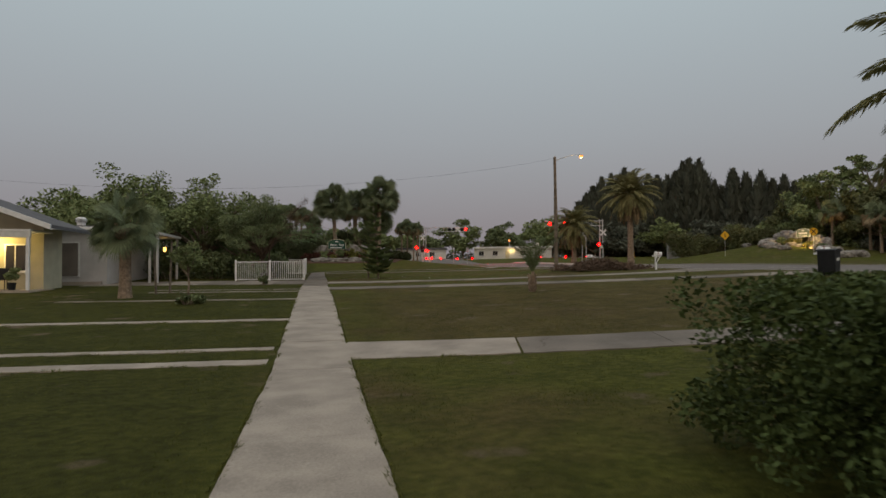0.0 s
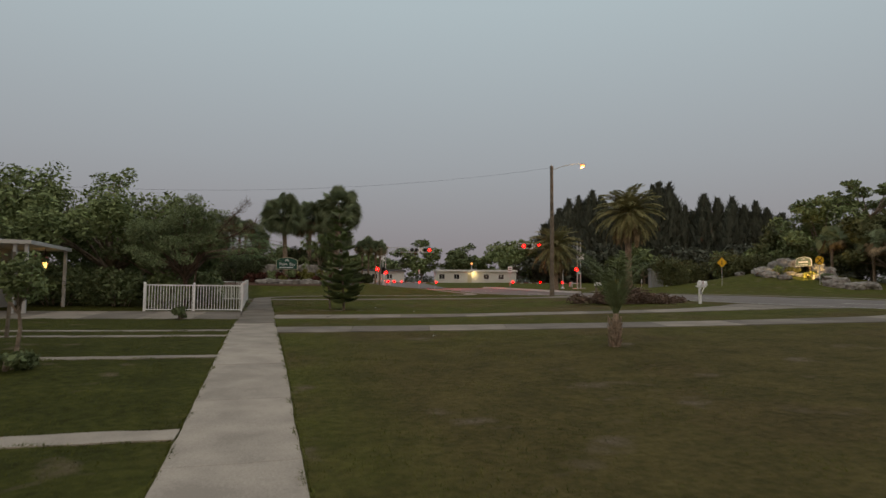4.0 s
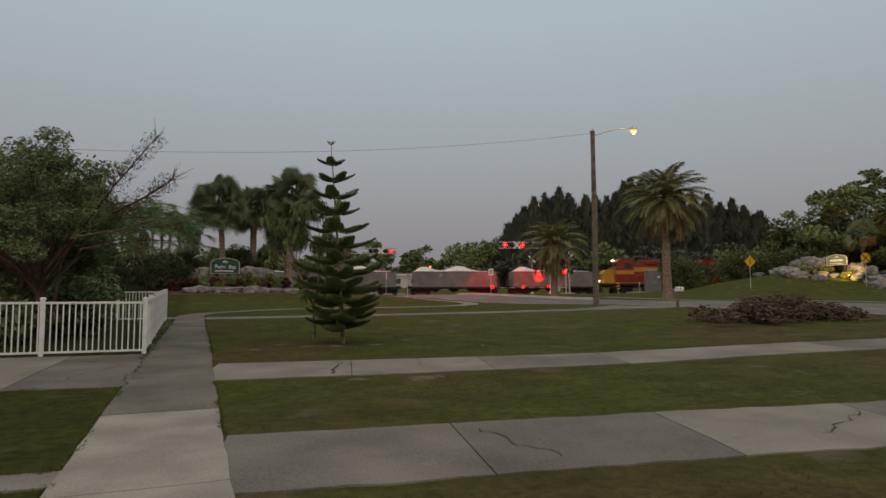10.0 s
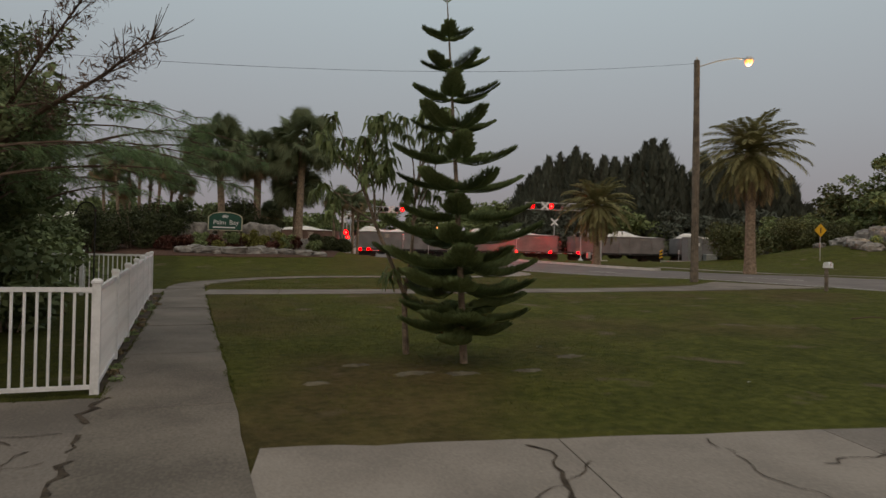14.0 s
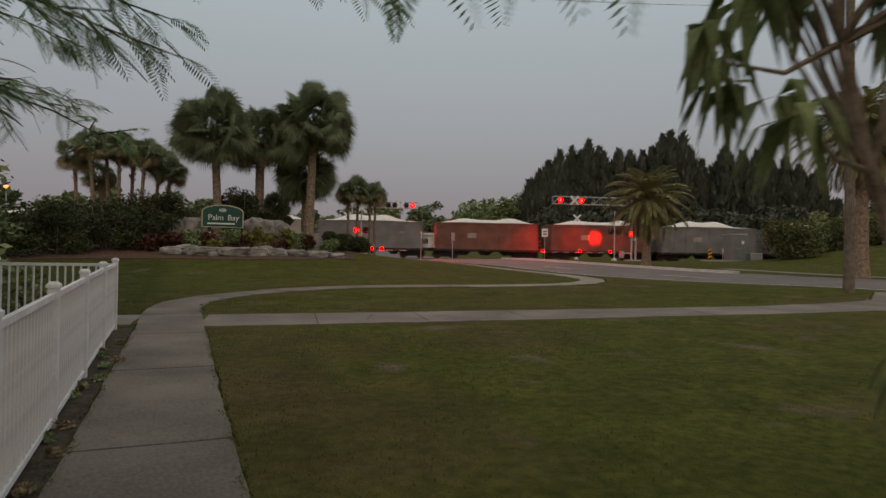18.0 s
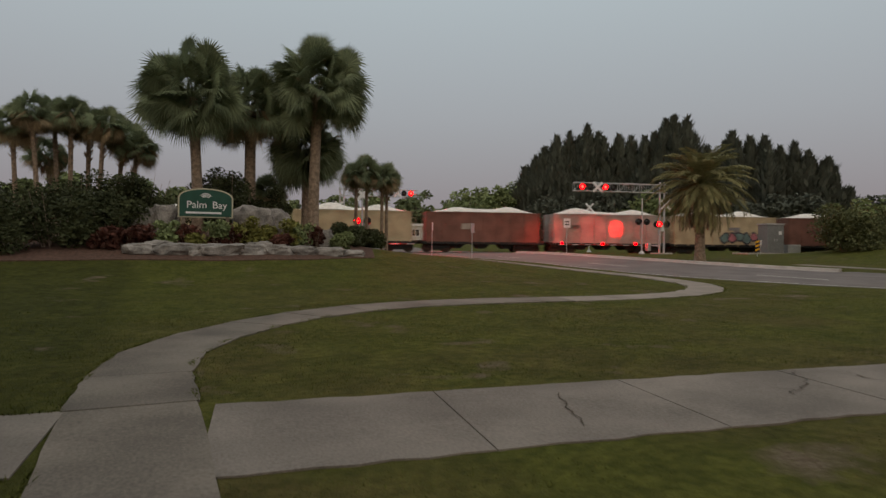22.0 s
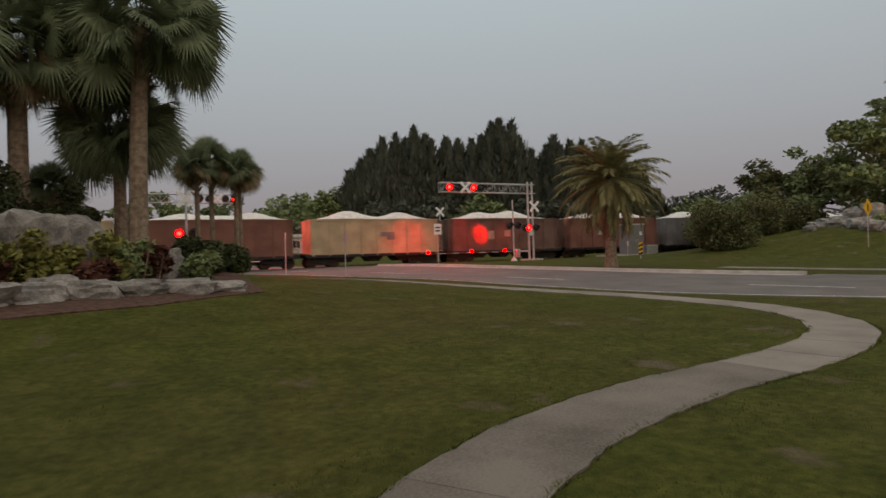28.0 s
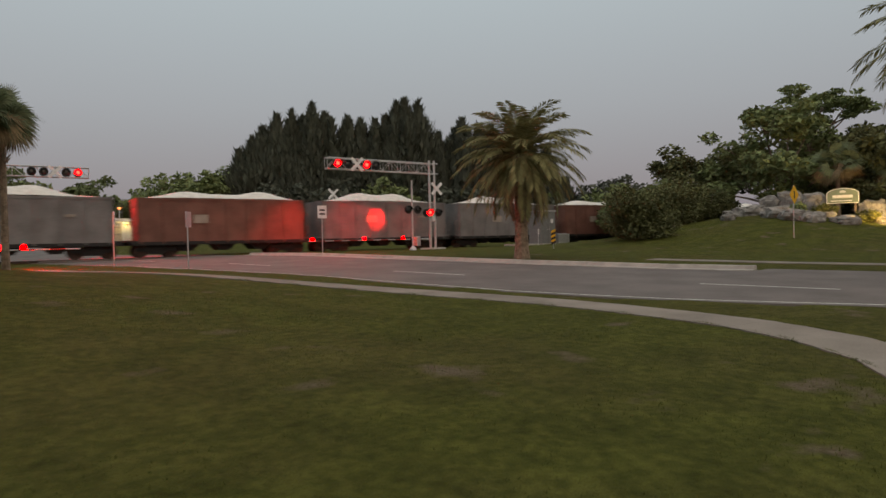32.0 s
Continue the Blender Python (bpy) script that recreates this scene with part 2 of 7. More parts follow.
LEAF_LIME = mat("yellow_green_leaf", (0.17, 0.17, 0.05), 0.6, var=0.35, scale=3, bump=0, island=0.25, spec=0.1)
TWIG = mat("dry_twig", (0.12, 0.085, 0.065), 0.9, var=0.35, scale=4, bump=0, island=0.25, spec=0.1)
GRASS = mat("grass_blade", (0.09, 0.108, 0.026), 0.85, var=0.3, scale=0.5, bump=0, island=0.25, col2=(0.128, 0.138, 0.04), spec=0.1)
BLACK = mat("black_steel", (0.02, 0.02, 0.02), 0.6, var=0.3, bump=0.1)
RUST = mat("rusty_steel", (0.08, 0.055, 0.045), 0.85, var=0.4, scale=3, bump=0.3)
BALLAST = mat("grey_ballast", (0.16, 0.15, 0.14), 1.0, var=0.35, scale=5, bump=1.0, fine=22)
AGG = mat("white_crushed_rock", (0.72, 0.69, 0.64), 1.0, var=0.15, scale=3, bump=0.7, fine=20)
LOCO_RED = mat("loco_red_paint", (0.24, 0.03, 0.02), 0.45, var=0.15, scale=1.2, bump=0.05)
LOCO_YEL = mat("loco_yellow_paint", (0.5, 0.25, 0.03), 0.45, var=0.12, scale=1.2, bump=0.05)
CAR_TAN = mat("tan_wagon_paint", (0.42, 0.345, 0.225), 0.75, var=0.18, scale=0.8, bump=0.1, fine=15)
CAR_GREY = mat("grey_wagon_paint", (0.19, 0.185, 0.185), 0.75, var=0.2, scale=0.8, bump=0.1, fine=15)
CAR_PALE = mat("pale_grey_wagon_paint", (0.33, 0.30, 0.27), 0.75, var=0.2, scale=0.8, bump=0.1, fine=15)
CAR_BROWN = mat("oxide_red_wagon_paint", (0.18, 0.085, 0.065), 0.75, var=0.22, scale=0.8, bump=0.1, fine=15)
CAR_RUST = mat("rust_brown_wagon_paint", (0.135, 0.085, 0.07), 0.75, var=0.25, scale=0.8, bump=0.1, fine=15)
SPRAY_DARK = mat("sprayed_dark_paint", (0.05, 0.05, 0.06), 0.7, var=0.2, scale=2, bump=0)
SPRAY_TEAL = mat("sprayed_teal_paint", (0.13, 0.2, 0.19), 0.7, var=0.2, scale=2, bump=0)
SPRAY_PINK = mat("sprayed_pink_paint", (0.4, 0.15, 0.17), 0.7, var=0.2, scale=2, bump=0)
SPRAY_PALE = mat("sprayed_pale_paint", (0.45, 0.43, 0.38), 0.7, var=0.2, scale=2, bump=0)
PALE_SIGN = mat("pale_green_sign", (0.2, 0.25, 0.19), 0.6, var=0.12, scale=3, bump=0.05)
GREEN_SIGN = mat("green_sign_paint", (0.018, 0.075, 0.055), 0.6, var=0.15, scale=3, bump=0.05)
YELLOW = mat("yellow_sign", (0.72, 0.40, 0.02), 0.5, var=0.1, bump=0.05)
CREAM = mat("cream_stucco", (0.5, 0.47, 0.35), 0.9, var=0.08, scale=2, bump=0.3)
WALLGREY = mat("pale_stucco", (0.47, 0.46, 0.45), 0.9, var=0.10, scale=1.2, bump=0.3)
ROOF = mat("grey_shingle", (0.12, 0.12, 0.13), 0.9, var=0.2, scale=2, bump=0.5, fine=25)
GLASS = mat("dark_window_glass", (0.02, 0.022, 0.025), 0.08, var=0.1, bump=0, spec=0.6)
PLASTIC = mat("black_plastic", (0.012, 0.014, 0.016), 0.45, var=0.2, bump=0.05)
RED_ON = mat("red_signal_glow", (0.5, 0.02, 0.02), emit=(1.0, 0.003, 0.003), power=30)
RED_HOT = mat("red_signal_core", (0.6, 0.1, 0.05), emit=(1.0, 0.006, 0.004), power=70)
RED_LOW = mat("red_lamp_dim", (0.5, 0.02, 0.02), emit=(1.0, 0.002, 0.002), power=55)
AMBER_ON = mat("street_lamp_glow", (0.9, 0.7, 0.4), emit=(1.0, 0.26, 0.04), power=2.2)
WARM_ON = mat("warm_bulb_glow", (0.9, 0.8, 0.5), emit=(1.0, 0.55, 0.12), power=2.4)
WHITE_ON = mat("headlamp_glow", (0.9, 0.9, 0.8), emit=(1.0, 0.85, 0.6), power=12)
SAND = mat("worn_sand", (0.135, 0.118, 0.083), 1.0, var=0.35, scale=5, bump=0.5, fine=45)
SOIL = mat("dark_soil_litter", (0.055, 0.042, 0.03), 1.0, var=0.5, scale=7, bump=0.9, fine=40)
DARKMETAL = mat("grey_cabinet_steel", (0.22, 0.23, 0.23), 0.5, 0.3, var=0.12, bump=0.05)
OLDWHITE = mat("old_white_siding", (0.6, 0.6, 0.58), 0.8, var=0.1, bump=0.1)


# ---- kit ----
def part(name, bm, material, parent=None, label="", smooth=False):
    me = bpy.data.meshes.new(name)
    bm.to_mesh(me)
    bm.free()
    return link(name, me, material, parent, label, smooth)


def link(name, me, material, parent=None, label="", smooth=False):
    if not me.materials:
        me.materials.append(material)
    if smooth:
        me.shade_smooth()
    ob = new(name, me)
    if parent:
        ob.parent = parent
    if label:
        ob["label"] = label
    return ob


def thing(name, m, label, category, group="", kind=""):
    ob = new(name)
    ob.matrix_basis = m
    ob.empty_display_size = 0.2
    return tagged(ob, label, category, group, kind)


def box(x0, x1, y0, y1, z0, z1, bev=0.0, bm=None):
    own = bm is None
    bm = bm or bmesh.new()
    r = bmesh.ops.create_cube(bm, size=1.0)
    for v in r["verts"]:
        v.co = Vector((x0 + (v.co.x + 0.5) * (x1 - x0), y0 + (v.co.y + 0.5) * (y1 - y0), z0 + (v.co.z + 0.5) * (z1 - z0)))
    if bev and own:
        bmesh.ops.bevel(bm, geom=bm.edges[:], offset=bev, segments=1, affect="EDGES")
    return bm


def rod(a, b, r0, r1=None, n=8, bm=None):
    bm = bm or bmesh.new()
    a, b = Vector(a), Vector(b)
    d = b - a
    m = Matrix.Translation((a + b) / 2) @ d.to_track_quat("Z", "Y").to_matrix().to_4x4()
    bmesh.ops.create_cone(bm, cap_ends=True, segments=n, radius1=r0, radius2=r0 if r1 is None else r1, depth=d.length, matrix=m)
    return bm


def tube(points, radii, n=7, bm=None):
    bm = bm or bmesh.new()
    rings = []
    for i, p in enumerate(points):
        p = Vector(p)
        q = Vector(points[min(i + 1, len(points) - 1)]) - Vector(points[max(i - 1, 0)])
        rot = q.to_track_quat("Z", "Y")
        rings.append([bm.verts.new(p + rot @ Vector((math.cos(k * math.tau / n), math.sin(k * math.tau / n), 0)) * radii[i]) for k in range(n)])
    for a, b in zip(rings, rings[1:]):
        for k in range(n):
            bm.faces.new((a[k], a[(k + 1) % n], b[(k + 1) % n], b[k]))
    bm.faces.new(list(reversed(rings[0])))
    bm.faces.new(rings[-1])
    return bm


def lathe(profile, n=16, bm=None, m=None):
    bm = bm or bmesh.new()
    m = m or Matrix()
    rings = [[bm.verts.new(m @ Vector((r * math.cos(k * math.tau / n), r * math.sin(k * math.tau / n), z))) for k in range(n)] for r, z in profile]
    for a, b in zip(rings, rings[1:]):
        for k in range(n):
            bm.faces.new((a[k], a[(k + 1) % n], b[(k + 1) % n], b[k]))
    bm.faces.new(list(reversed(rings[0])))
    bm.faces.new(rings[-1])
    return bm


def prism(outline, y0, y1, bm=None):
    """An outline in x and z, drawn out along y."""
    bm = bm or bmesh.new()
    a = [bm.verts.new((x, y0, z)) for x, z in outline]
    b = [bm.verts.new((x, y1, z)) for x, z in outline]
    k = len(outline)
    bm.faces.new(a)
    bm.faces.new(list(reversed(b)))
    for i in range(k):
        bm.faces.new((a[i], b[i], b[(i + 1) % k], a[(i + 1) % k]))
    bmesh.ops.recalc_face_normals(bm, faces=bm.faces[:])
    return bm


def mesh_of(name, verts, faces_per, count):
    """A mesh from an array of count pieces, each with the same number of corners (3 or 4)."""
    me = bpy.data.meshes.new(name)
    k = faces_per
    me.vertices.add(count * k)
    me.vertices.foreach_set("co", np.ascontiguousarray(verts, dtype=np.float32).ravel())
    me.loops.add(count * k)
    me.loops.foreach_set("vertex_index", np.arange(count * k, dtype=np.int32))
    me.polygons.add(count)
    me.polygons.foreach_set("loop_start", np.arange(0, count * k, k, dtype=np.int32))
    me.update(calc_edges=True)
    return me


rng = np.random.default_rng(7)


def leaves(centers, radii, n, size, flat=0.55, droop=0.0, aspect=0.5):
    """Leaf blades (rhombs) scattered in clumps: an array of n * 4 corners."""
    c, r = np.asarray(centers, float), np.asarray(radii, float)
    w = r ** 2
    pick = rng.choice(len(c), n, p=w / w.sum())
    d = rng.normal(size=(n, 3))
    d /= np.linalg.norm(d, axis=1)[:, None]
    rad = r[pick] * (0.35 + 0.75 * rng.random(n) ** 0.6)
    d[:, 2] *= flat
    p = c[pick] + d * rad[:, None]
    u = rng.normal(size=(n, 3))
    u[:, 2] = u[:, 2] * 0.6 - droop
    u /= np.linalg.norm(u, axis=1)[:, None]
    v = np.cross(u, rng.normal(size=(n, 3)))
    v /= np.linalg.norm(v, axis=1)[:, None]
    s = size * (0.55 + 0.9 * rng.random(n))[:, None]
    u, v = u * s, v * s * aspect
    return np.stack([p - u, p + v, p + u, p - v], axis=1)


def leaf_part(name, quads, material, parent, label=""):
    return link(name, mesh_of(name, quads, 4, len(quads)), material, parent, label)


# ---- the lie of the land ----
H_LEFT = ((-30, 8.4, 17, 21, 27, 33, 37.4, 47.5, 51, 58, 65, 76, 93, 100), (-0.05, 0, 0.28, 0.5, 0.75, 0.9, 1.05, 1.36, 1.42, 1.54, 1.72, 2.03, 2.4, 2.45))
H_ROAD = ((-30, 20, 35, 46, 53, 59.5, 64.7, 74.4, 88, 100), (1.05, 1.28, 1.5, 1.70, 1.80, 1.79, 1.87, 2.1, 2.42, 2.5))


def base_height(x, y):
    s = np.clip(np.asarray(x, float) / 21, 0, 1) ** 1.3
    z = (1 - s) * np.interp(y, *H_LEFT) + s * np.interp(y, *H_ROAD)
    past = (np.asarray(x, float) - 35) * 0.292 + (np.asarray(y, float) - 97.7) * 0.956
    return z + 0.022 * np.clip(np.asarray(x, float) - 21, 0, 10) + 1.5 * np.clip((past - 14) / 25, 0, 1)


def bump(x, y, cx, cy, rx, ry, h, turn=0.0):
    c, s = math.cos(turn), math.sin(turn)
    u, v = ((x - cx) * c + (y - cy) * s) / rx, (-(x - cx) * s + (y - cy) * c) / ry
    return h * np.exp(-(u * u + v * v))


def height(x, y):
    x, y = np.asarray(x, float), np.asarray(y, float)
    z = base_height(x, y)
    z = z + bump(x, y, 1.5, 77, 11.0, 8.5, 1.6) + bump(x, y, 60, 70, 12, 11, 2.6)
    return z


def ground_z(x, y):
    return float(height(x, y))


# ---- ground, road, paths, track ----
NEAR = ((-80, 20, 32, 46, 52, 57, 60, 64, 68, 72, 76, 84, 140), (25.5, 24.2, 23.4, 22.9, 22.6, 21.9, 21.3, 20.2, 19.5, 19.4, 19.5, 19.3, 19.3))
FAR = ((-80, 20, 40, 56, 64.2, 64.9, 75, 88, 140), (36.5, 35.0, 32.8, 30.6, 30.2, 29.0, 29.0, 29.6, 30.8))


def road_near(y):
    return float(np.interp(y, *NEAR))


def road_far(y):
    return float(np.interp(y, *FAR))


TRACK_P, TRACK_D = Vector((35.0, 97.7, 0)), Vector((0.956, -0.292, 0)).normalized()
TRACK_N = Vector((-TRACK_D.y, TRACK_D.x, 0))
RAIL_Z = 2.62


def make_ground():
    def lines(lo, hi, step, far):
        fine = np.arange(lo, hi + 0.01, step)
        out = np.array([2, 5, 10, 20, 40, 80, 160, 320, 640, 1300, far])
        return np.concatenate([lo - out[::-1], fine, hi + out])
    xs, ys = lines(-30, 76, 0.7, 2600), lines(-14, 125, 0.7, 2600)
    gx, gy = np.meshgrid(xs, ys)
    z = height(gx, gy)
    near = np.interp(gy, *NEAR)
    far = np.interp(gy, *FAR)
    inside = (gx > near + 0.4) & (gx < far - 0.4)
    z = np.where(inside, z - 0.15, z)
    rough = 0.006 * np.sin(gx * 1.9 + np.sin(gy * 0.7) * 2) * np.sin(gy * 1.6 + np.cos(gx * 0.6))
    z = z + np.where(np.abs(gx) + np.abs(gy - 50) < 160, rough * np.clip((np.abs(gx + 0.1) - 1.2), 0, 1), 0)
    v = np.stack([gx, gy, z], axis=-1).reshape(-1, 3)
    w, h = len(xs), len(ys)
    i = np.arange(w * h).reshape(h, w)
    f = np.stack([i[:-1, :-1], i[:-1, 1:], i[1:, 1:], i[1:, :-1]], axis=-1).reshape(-1, 4)
    me = bpy.data.meshes.new("ground")
    me.from_pydata(v.tolist(), [], f.tolist())
    tagged(link("ground", me, LAWN, smooth=True), "patchy green and dry brown lawn with bare sandy spots", "lawn", kind="structure")


make_ground()


def strip(name, left, right, material, parent=None, lift=0.02, depth=0.12, label="", step=1.0):
    """A paved sheet between two edge lines of equal count; it follows the land."""
    bm = bmesh.new()
    rows = []
    pts = []
    for (a, b), (c, d) in zip(zip(left, left[1:]), zip(right, right[1:])):
        k = max(1, int((Vector(b) - Vector(a)).length / step))
        for i in range(k):
            pts.append((Vector(a).lerp(Vector(b), i / k), Vector(c).lerp(Vector(d), i / k)))
    pts.append((Vector(left[-1]), Vector(right[-1])))
    for a, b in pts:
        n = max(2, int((b - a).length / step) + 1)
        row = []
        for i in range(n if not rows else len(rows[0])):
            q = a.lerp(b, i / ((n if not rows else len(rows[0])) - 1))
            row.append(bm.verts.new((q.x, q.y, ground_z(q.x, q.y) + lift)))
        rows.append(row)
    for r, s in zip(rows, rows[1:]):
        for i in range(len(r) - 1):
            bm.faces.new((r[i], r[i + 1], s[i + 1], s[i]))
    bmesh.ops.recalc_face_normals(bm, faces=bm.faces[:])
    if bm.faces[:][0].normal.z < 0:
        bmesh.ops.reverse_faces(bm, faces=bm.faces[:])
    g = bmesh.ops.extrude_face_region(bm, geom=bm.faces[:])
    for e2 in g["geom"]:
        if isinstance(e2, bmesh.types.BMVert):
            e2.co.z += 0
    for vv in [q for r in rows for q in r]:
        vv.co.z -= depth
    bmesh.ops.recalc_face_normals(bm, faces=bm.faces[:])
    return part(name, bm, material, parent, label)


ry = [-60, -30, 0, 20, 32, 40, 46, 52, 57, 60, 64.2, 64.9, 68, 72, 76, 84, 92]
road = strip("road", [(road_near(y), y) for y in ry], [(road_far(y), y) for y in ry], ASPHALT, lift=0.0, depth=0.05, step=2.5)
tagged(road, "grey asphalt road with faded white lane dashes", "road", kind="structure")
road_b = strip("road_beyond", [(19.3, 92.02), (18.9, 150), (17, 330)], [(29.7, 92.02), (30.5, 150), (32, 330)], ASPHALT, lift=0.0, depth=0.05, step=3)
tagged(road_b, "grey asphalt road beyond the railway crossing", "road", kind="structure")


def paint(x0, x1, y0, y1, parent, skew=0.0):
    bm = bmesh.new()
    k = max(1, int((y1 - y0) / 1.5))
    a = []
    for i in range(k + 1):
        y = y0 + (y1 - y0) * i / k
        o = skew * i / k
        a.append((bm.verts.new((x0 + o, y, ground_z(x0 + o, y) + 0.008)), bm.verts.new((x1 + o, y, ground_z(x1 + o, y) + 0.008))))
    for (p, q), (r, s) in zip(a, a[1:]):
        bm.faces.new((p, q, s, r))
    return part("edge_line" if skew else "lane_dash", bm, LINE, parent)


for i in range(-5, 4):
    y = 61.45 + i * 10.65
    x = road_near(y + 1.6) + 3.7
    paint(x - 0.06, x + 0.06, y, y + 3.3, road)
for y in range(-40, 92, 4):
    x = road_near(y) + 0.3
    paint(x - 0.05, x + 0.05, y, y + 3.97, road, road_near(y + 3.97) - road_near(y))

# far kerb with a broad gutter, cast in lengths
kerb = thing("kerb", Matrix(), "pale concrete kerb and gutter along the road", "kerb", kind="structure")
ky = 64.6
while ky < 92:
    y1 = ky + 3.0
    bm = bmesh.new()
    ring = []
    for y in (ky, y1 - 0.02):
        x = road_far(y)
        z = ground_z(x, y)
        ring.append([bm.verts.new((x + dx, y, z + dz)) for dx, dz in ((-0.45, -0.1), (-0.45, 0.012), (0.0, 0.02), (0.04, 0.14), (0.2, 0.15), (0.22, -0.1))])
    for i in range(6):
        bm.faces.new((ring[0][i], ring[0][(i + 1) % 6], ring[1][(i + 1) % 6], ring[1][i]))
    bm.faces.new(ring[0]), bm.faces.new(list(reversed(ring[1])))
    bmesh.ops.recalc_face_normals(bm, faces=bm.faces[:])
    part("kerb_length", bm, KERB, kerb)
    ky = y1


def slab(a, b, na, nb, wa, wb, material, parent, name="slab", seed=0, rag=0.025, lift=0.022, gap=0.012):
    """One cast slab between two stations: centre, across-direction and width of each."""
    r = random.Random(seed)
    a, b, na, nb = Vector(a), Vector(b), Vector(na), Vector(nb)
    d = (b - a).normalized()
    a, b = a + d * gap, b - d * gap
    tilt = r.uniform(-0.006, 0.006)
    k = 8
    bm = bmesh.new()
    rows = []
    for i in range(k + 1):
        f = i / k
        c, n, w = a.lerp(b, f), na.lerp(nb, f), wa + (wb - wa) * f
        row = []
        for s in (-1, -0.5, 0, 0.5, 1):
            p = c + n * (s * w / 2)
            if abs(s) == 1 and 0 < i < k:
                p += n * r.uniform(-rag, rag)
            row.append(bm.verts.new((p.x, p.y, ground_z(p.x, p.y) + lift + tilt * (f - 0.5))))
        rows.append(row)
    for p, q in zip(rows, rows[1:]):
        for i in range(4):
            bm.faces.new((p[i], p[i + 1], q[i + 1], q[i]))
    bmesh.ops.recalc_face_normals(bm, faces=bm.faces[:])
    if sum(f.normal.z for f in bm.faces) < 0:
        bmesh.ops.reverse_faces(bm, faces=bm.faces[:])
    old = bm.verts[:]
    bmesh.ops.extrude_face_region(bm, geom=bm.faces[:])
    for v in old:
        v.co.z -= 0.11
    bmesh.ops.recalc_face_normals(bm, faces=bm.faces[:])
    return part(name, bm, material, parent)


PAVED = []


def paved_line(centres, widths, length, material, parent, seed, mats=None, rag=0.025, lift=0.022, gap=0.008):
    """Slabs along a smooth line through the centres."""
    c = [Vector(p) for p in centres]
    PAVED.append(([tuple(p) for p in c], list(widths)))
    d = [0.0]
    for p, q in zip(c, c[1:]):
        d.append(d[-1] + (q - p).length)
    n = max(1, round(d[-1] / length))

    def at(s):
        x = np.interp(s, d, [p.x for p in c])
        y = np.interp(s, d, [p.y for p in c])
        return Vector((float(x), float(y)))
    for i in range(n):
        s0, s1 = d[-1] * i / n, d[-1] * (i + 1) / n
        t0, t1 = at(min(s0 + 0.3, d[-1])) - at(max(s0 - 0.3, 0)), at(min(s1 + 0.3, d[-1])) - at(max(s1 - 0.3, 0))
        n0, n1 = Vector((t0.y, -t0.x)).normalized(), Vector((t1.y, -t1.x)).normalized()
        w0, w1 = float(np.interp(s0, d, widths)), float(np.interp(s1, d, widths))
        slab(at(s0), at(s1), n0, n1, w0, w1, mats[i % len(mats)] if mats else material, parent, seed=seed + i, rag=rag, lift=lift, gap=gap)


def smooth_line(pts, k=6):
    out = []
    for i in range(len(pts) - 1):
        p0, p1, p2, p3 = (Vector(pts[max(0, min(len(pts) - 1, j))]) for j in (i - 1, i, i + 1, i + 2))
        for q in range(k):
            t = q / k
            out.append(0.5 * ((2 * p1) + (p2 - p0) * t + (2 * p0 - 5 * p1 + 4 * p2 - p3) * t * t + (3 * p1 - p0 - 3 * p2 + p3) * t ** 3))
    out.append(Vector(pts[-1]))
    return out


sidewalk = thing("sidewalk", Matrix(), "straight pale concrete sidewalk cast in slabs, grass creeping over its edges", "sidewalk", kind="structure")
paved_line([(0.1, -8), (0.06, 0), (0.03, 8.55)], [1.3, 1.3, 1.25], 4.1, PALE, sidewalk, 100, rag=0.014, gap=0.003)
paved_line([(0.03, 8.56), (-0.06, 16), (-0.1, 22), (-0.19, 27), (-0.21, 30.6)], [1.25, 1.36, 1.34, 1.34, 1.34], 3.2, PALE, sidewalk, 200, rag=0.014, gap=0.003)
# the stretch along the fence carries tree shade in its slab colour
paved_line([(-0.21, 30.62), (-0.21, 38), (-0.22, 44), (-0.24, 51.7)], [1.34, 1.3, 1.16, 1.14], 3.0, STAINED_SHADED, sidewalk, 300, rag=0.016)
PATH_LINE = smooth_line([(-0.24, 51.72), (-0.2, 53.4), (0.05, 54.6), (0.6, 55.75), (1.4, 56.8), (2.35, 57.75), (3.4, 58.45), (4.6, 58.9), (6.0, 59.18), (8.0, 59.2), (9.6, 58.97), (11.2, 58.8), (13.0, 58.83), (14.8, 59.25), (16.25, 60.2), (17.3, 61.5), (17.9, 63.1), (18.3, 65.6), (18.0, 68.4), (17.1, 73.0), (16.0, 80.5), (15.4, 88.0)])
winding = thing("winding_path", Matrix(), "narrow winding concrete footpath across the lawn", "footpath", kind="structure")
paved_line(PATH_LINE, [1.2 if p.y < 53 else 1.14 for p in PATH_LINE], 1.45, CONCRETE, winding, 400, [STAINED_SHADED] * 10 + [CONCRETE] * 40, rag=0.02, gap=0.002)


def driveway(label, centres, widths, length, material, seed, mats=None):
    t = thing("driveway", Matrix(), label, "driveway", "driveways", "structure")
    paved_line(centres, widths, length, material, t, seed, mats, rag=0.03, lift=0.017)
    return t


driveway("cracked driveway, pale near the sidewalk and grey beyond", [(0.45, 10.45), (3.75, 9.65)], [2.0, 1.8], 3.1, PALE, 500)
drive_a = driveway("long grey concrete driveway crossing the lawn", [(3.78, 9.64), (8.4, 8.55), (14, 7.2), (19, 6.2), (24.6, 5.2)], [1.8, 1.75, 1.9, 2.2, 4.0], 2.6, DARKCON, 520)
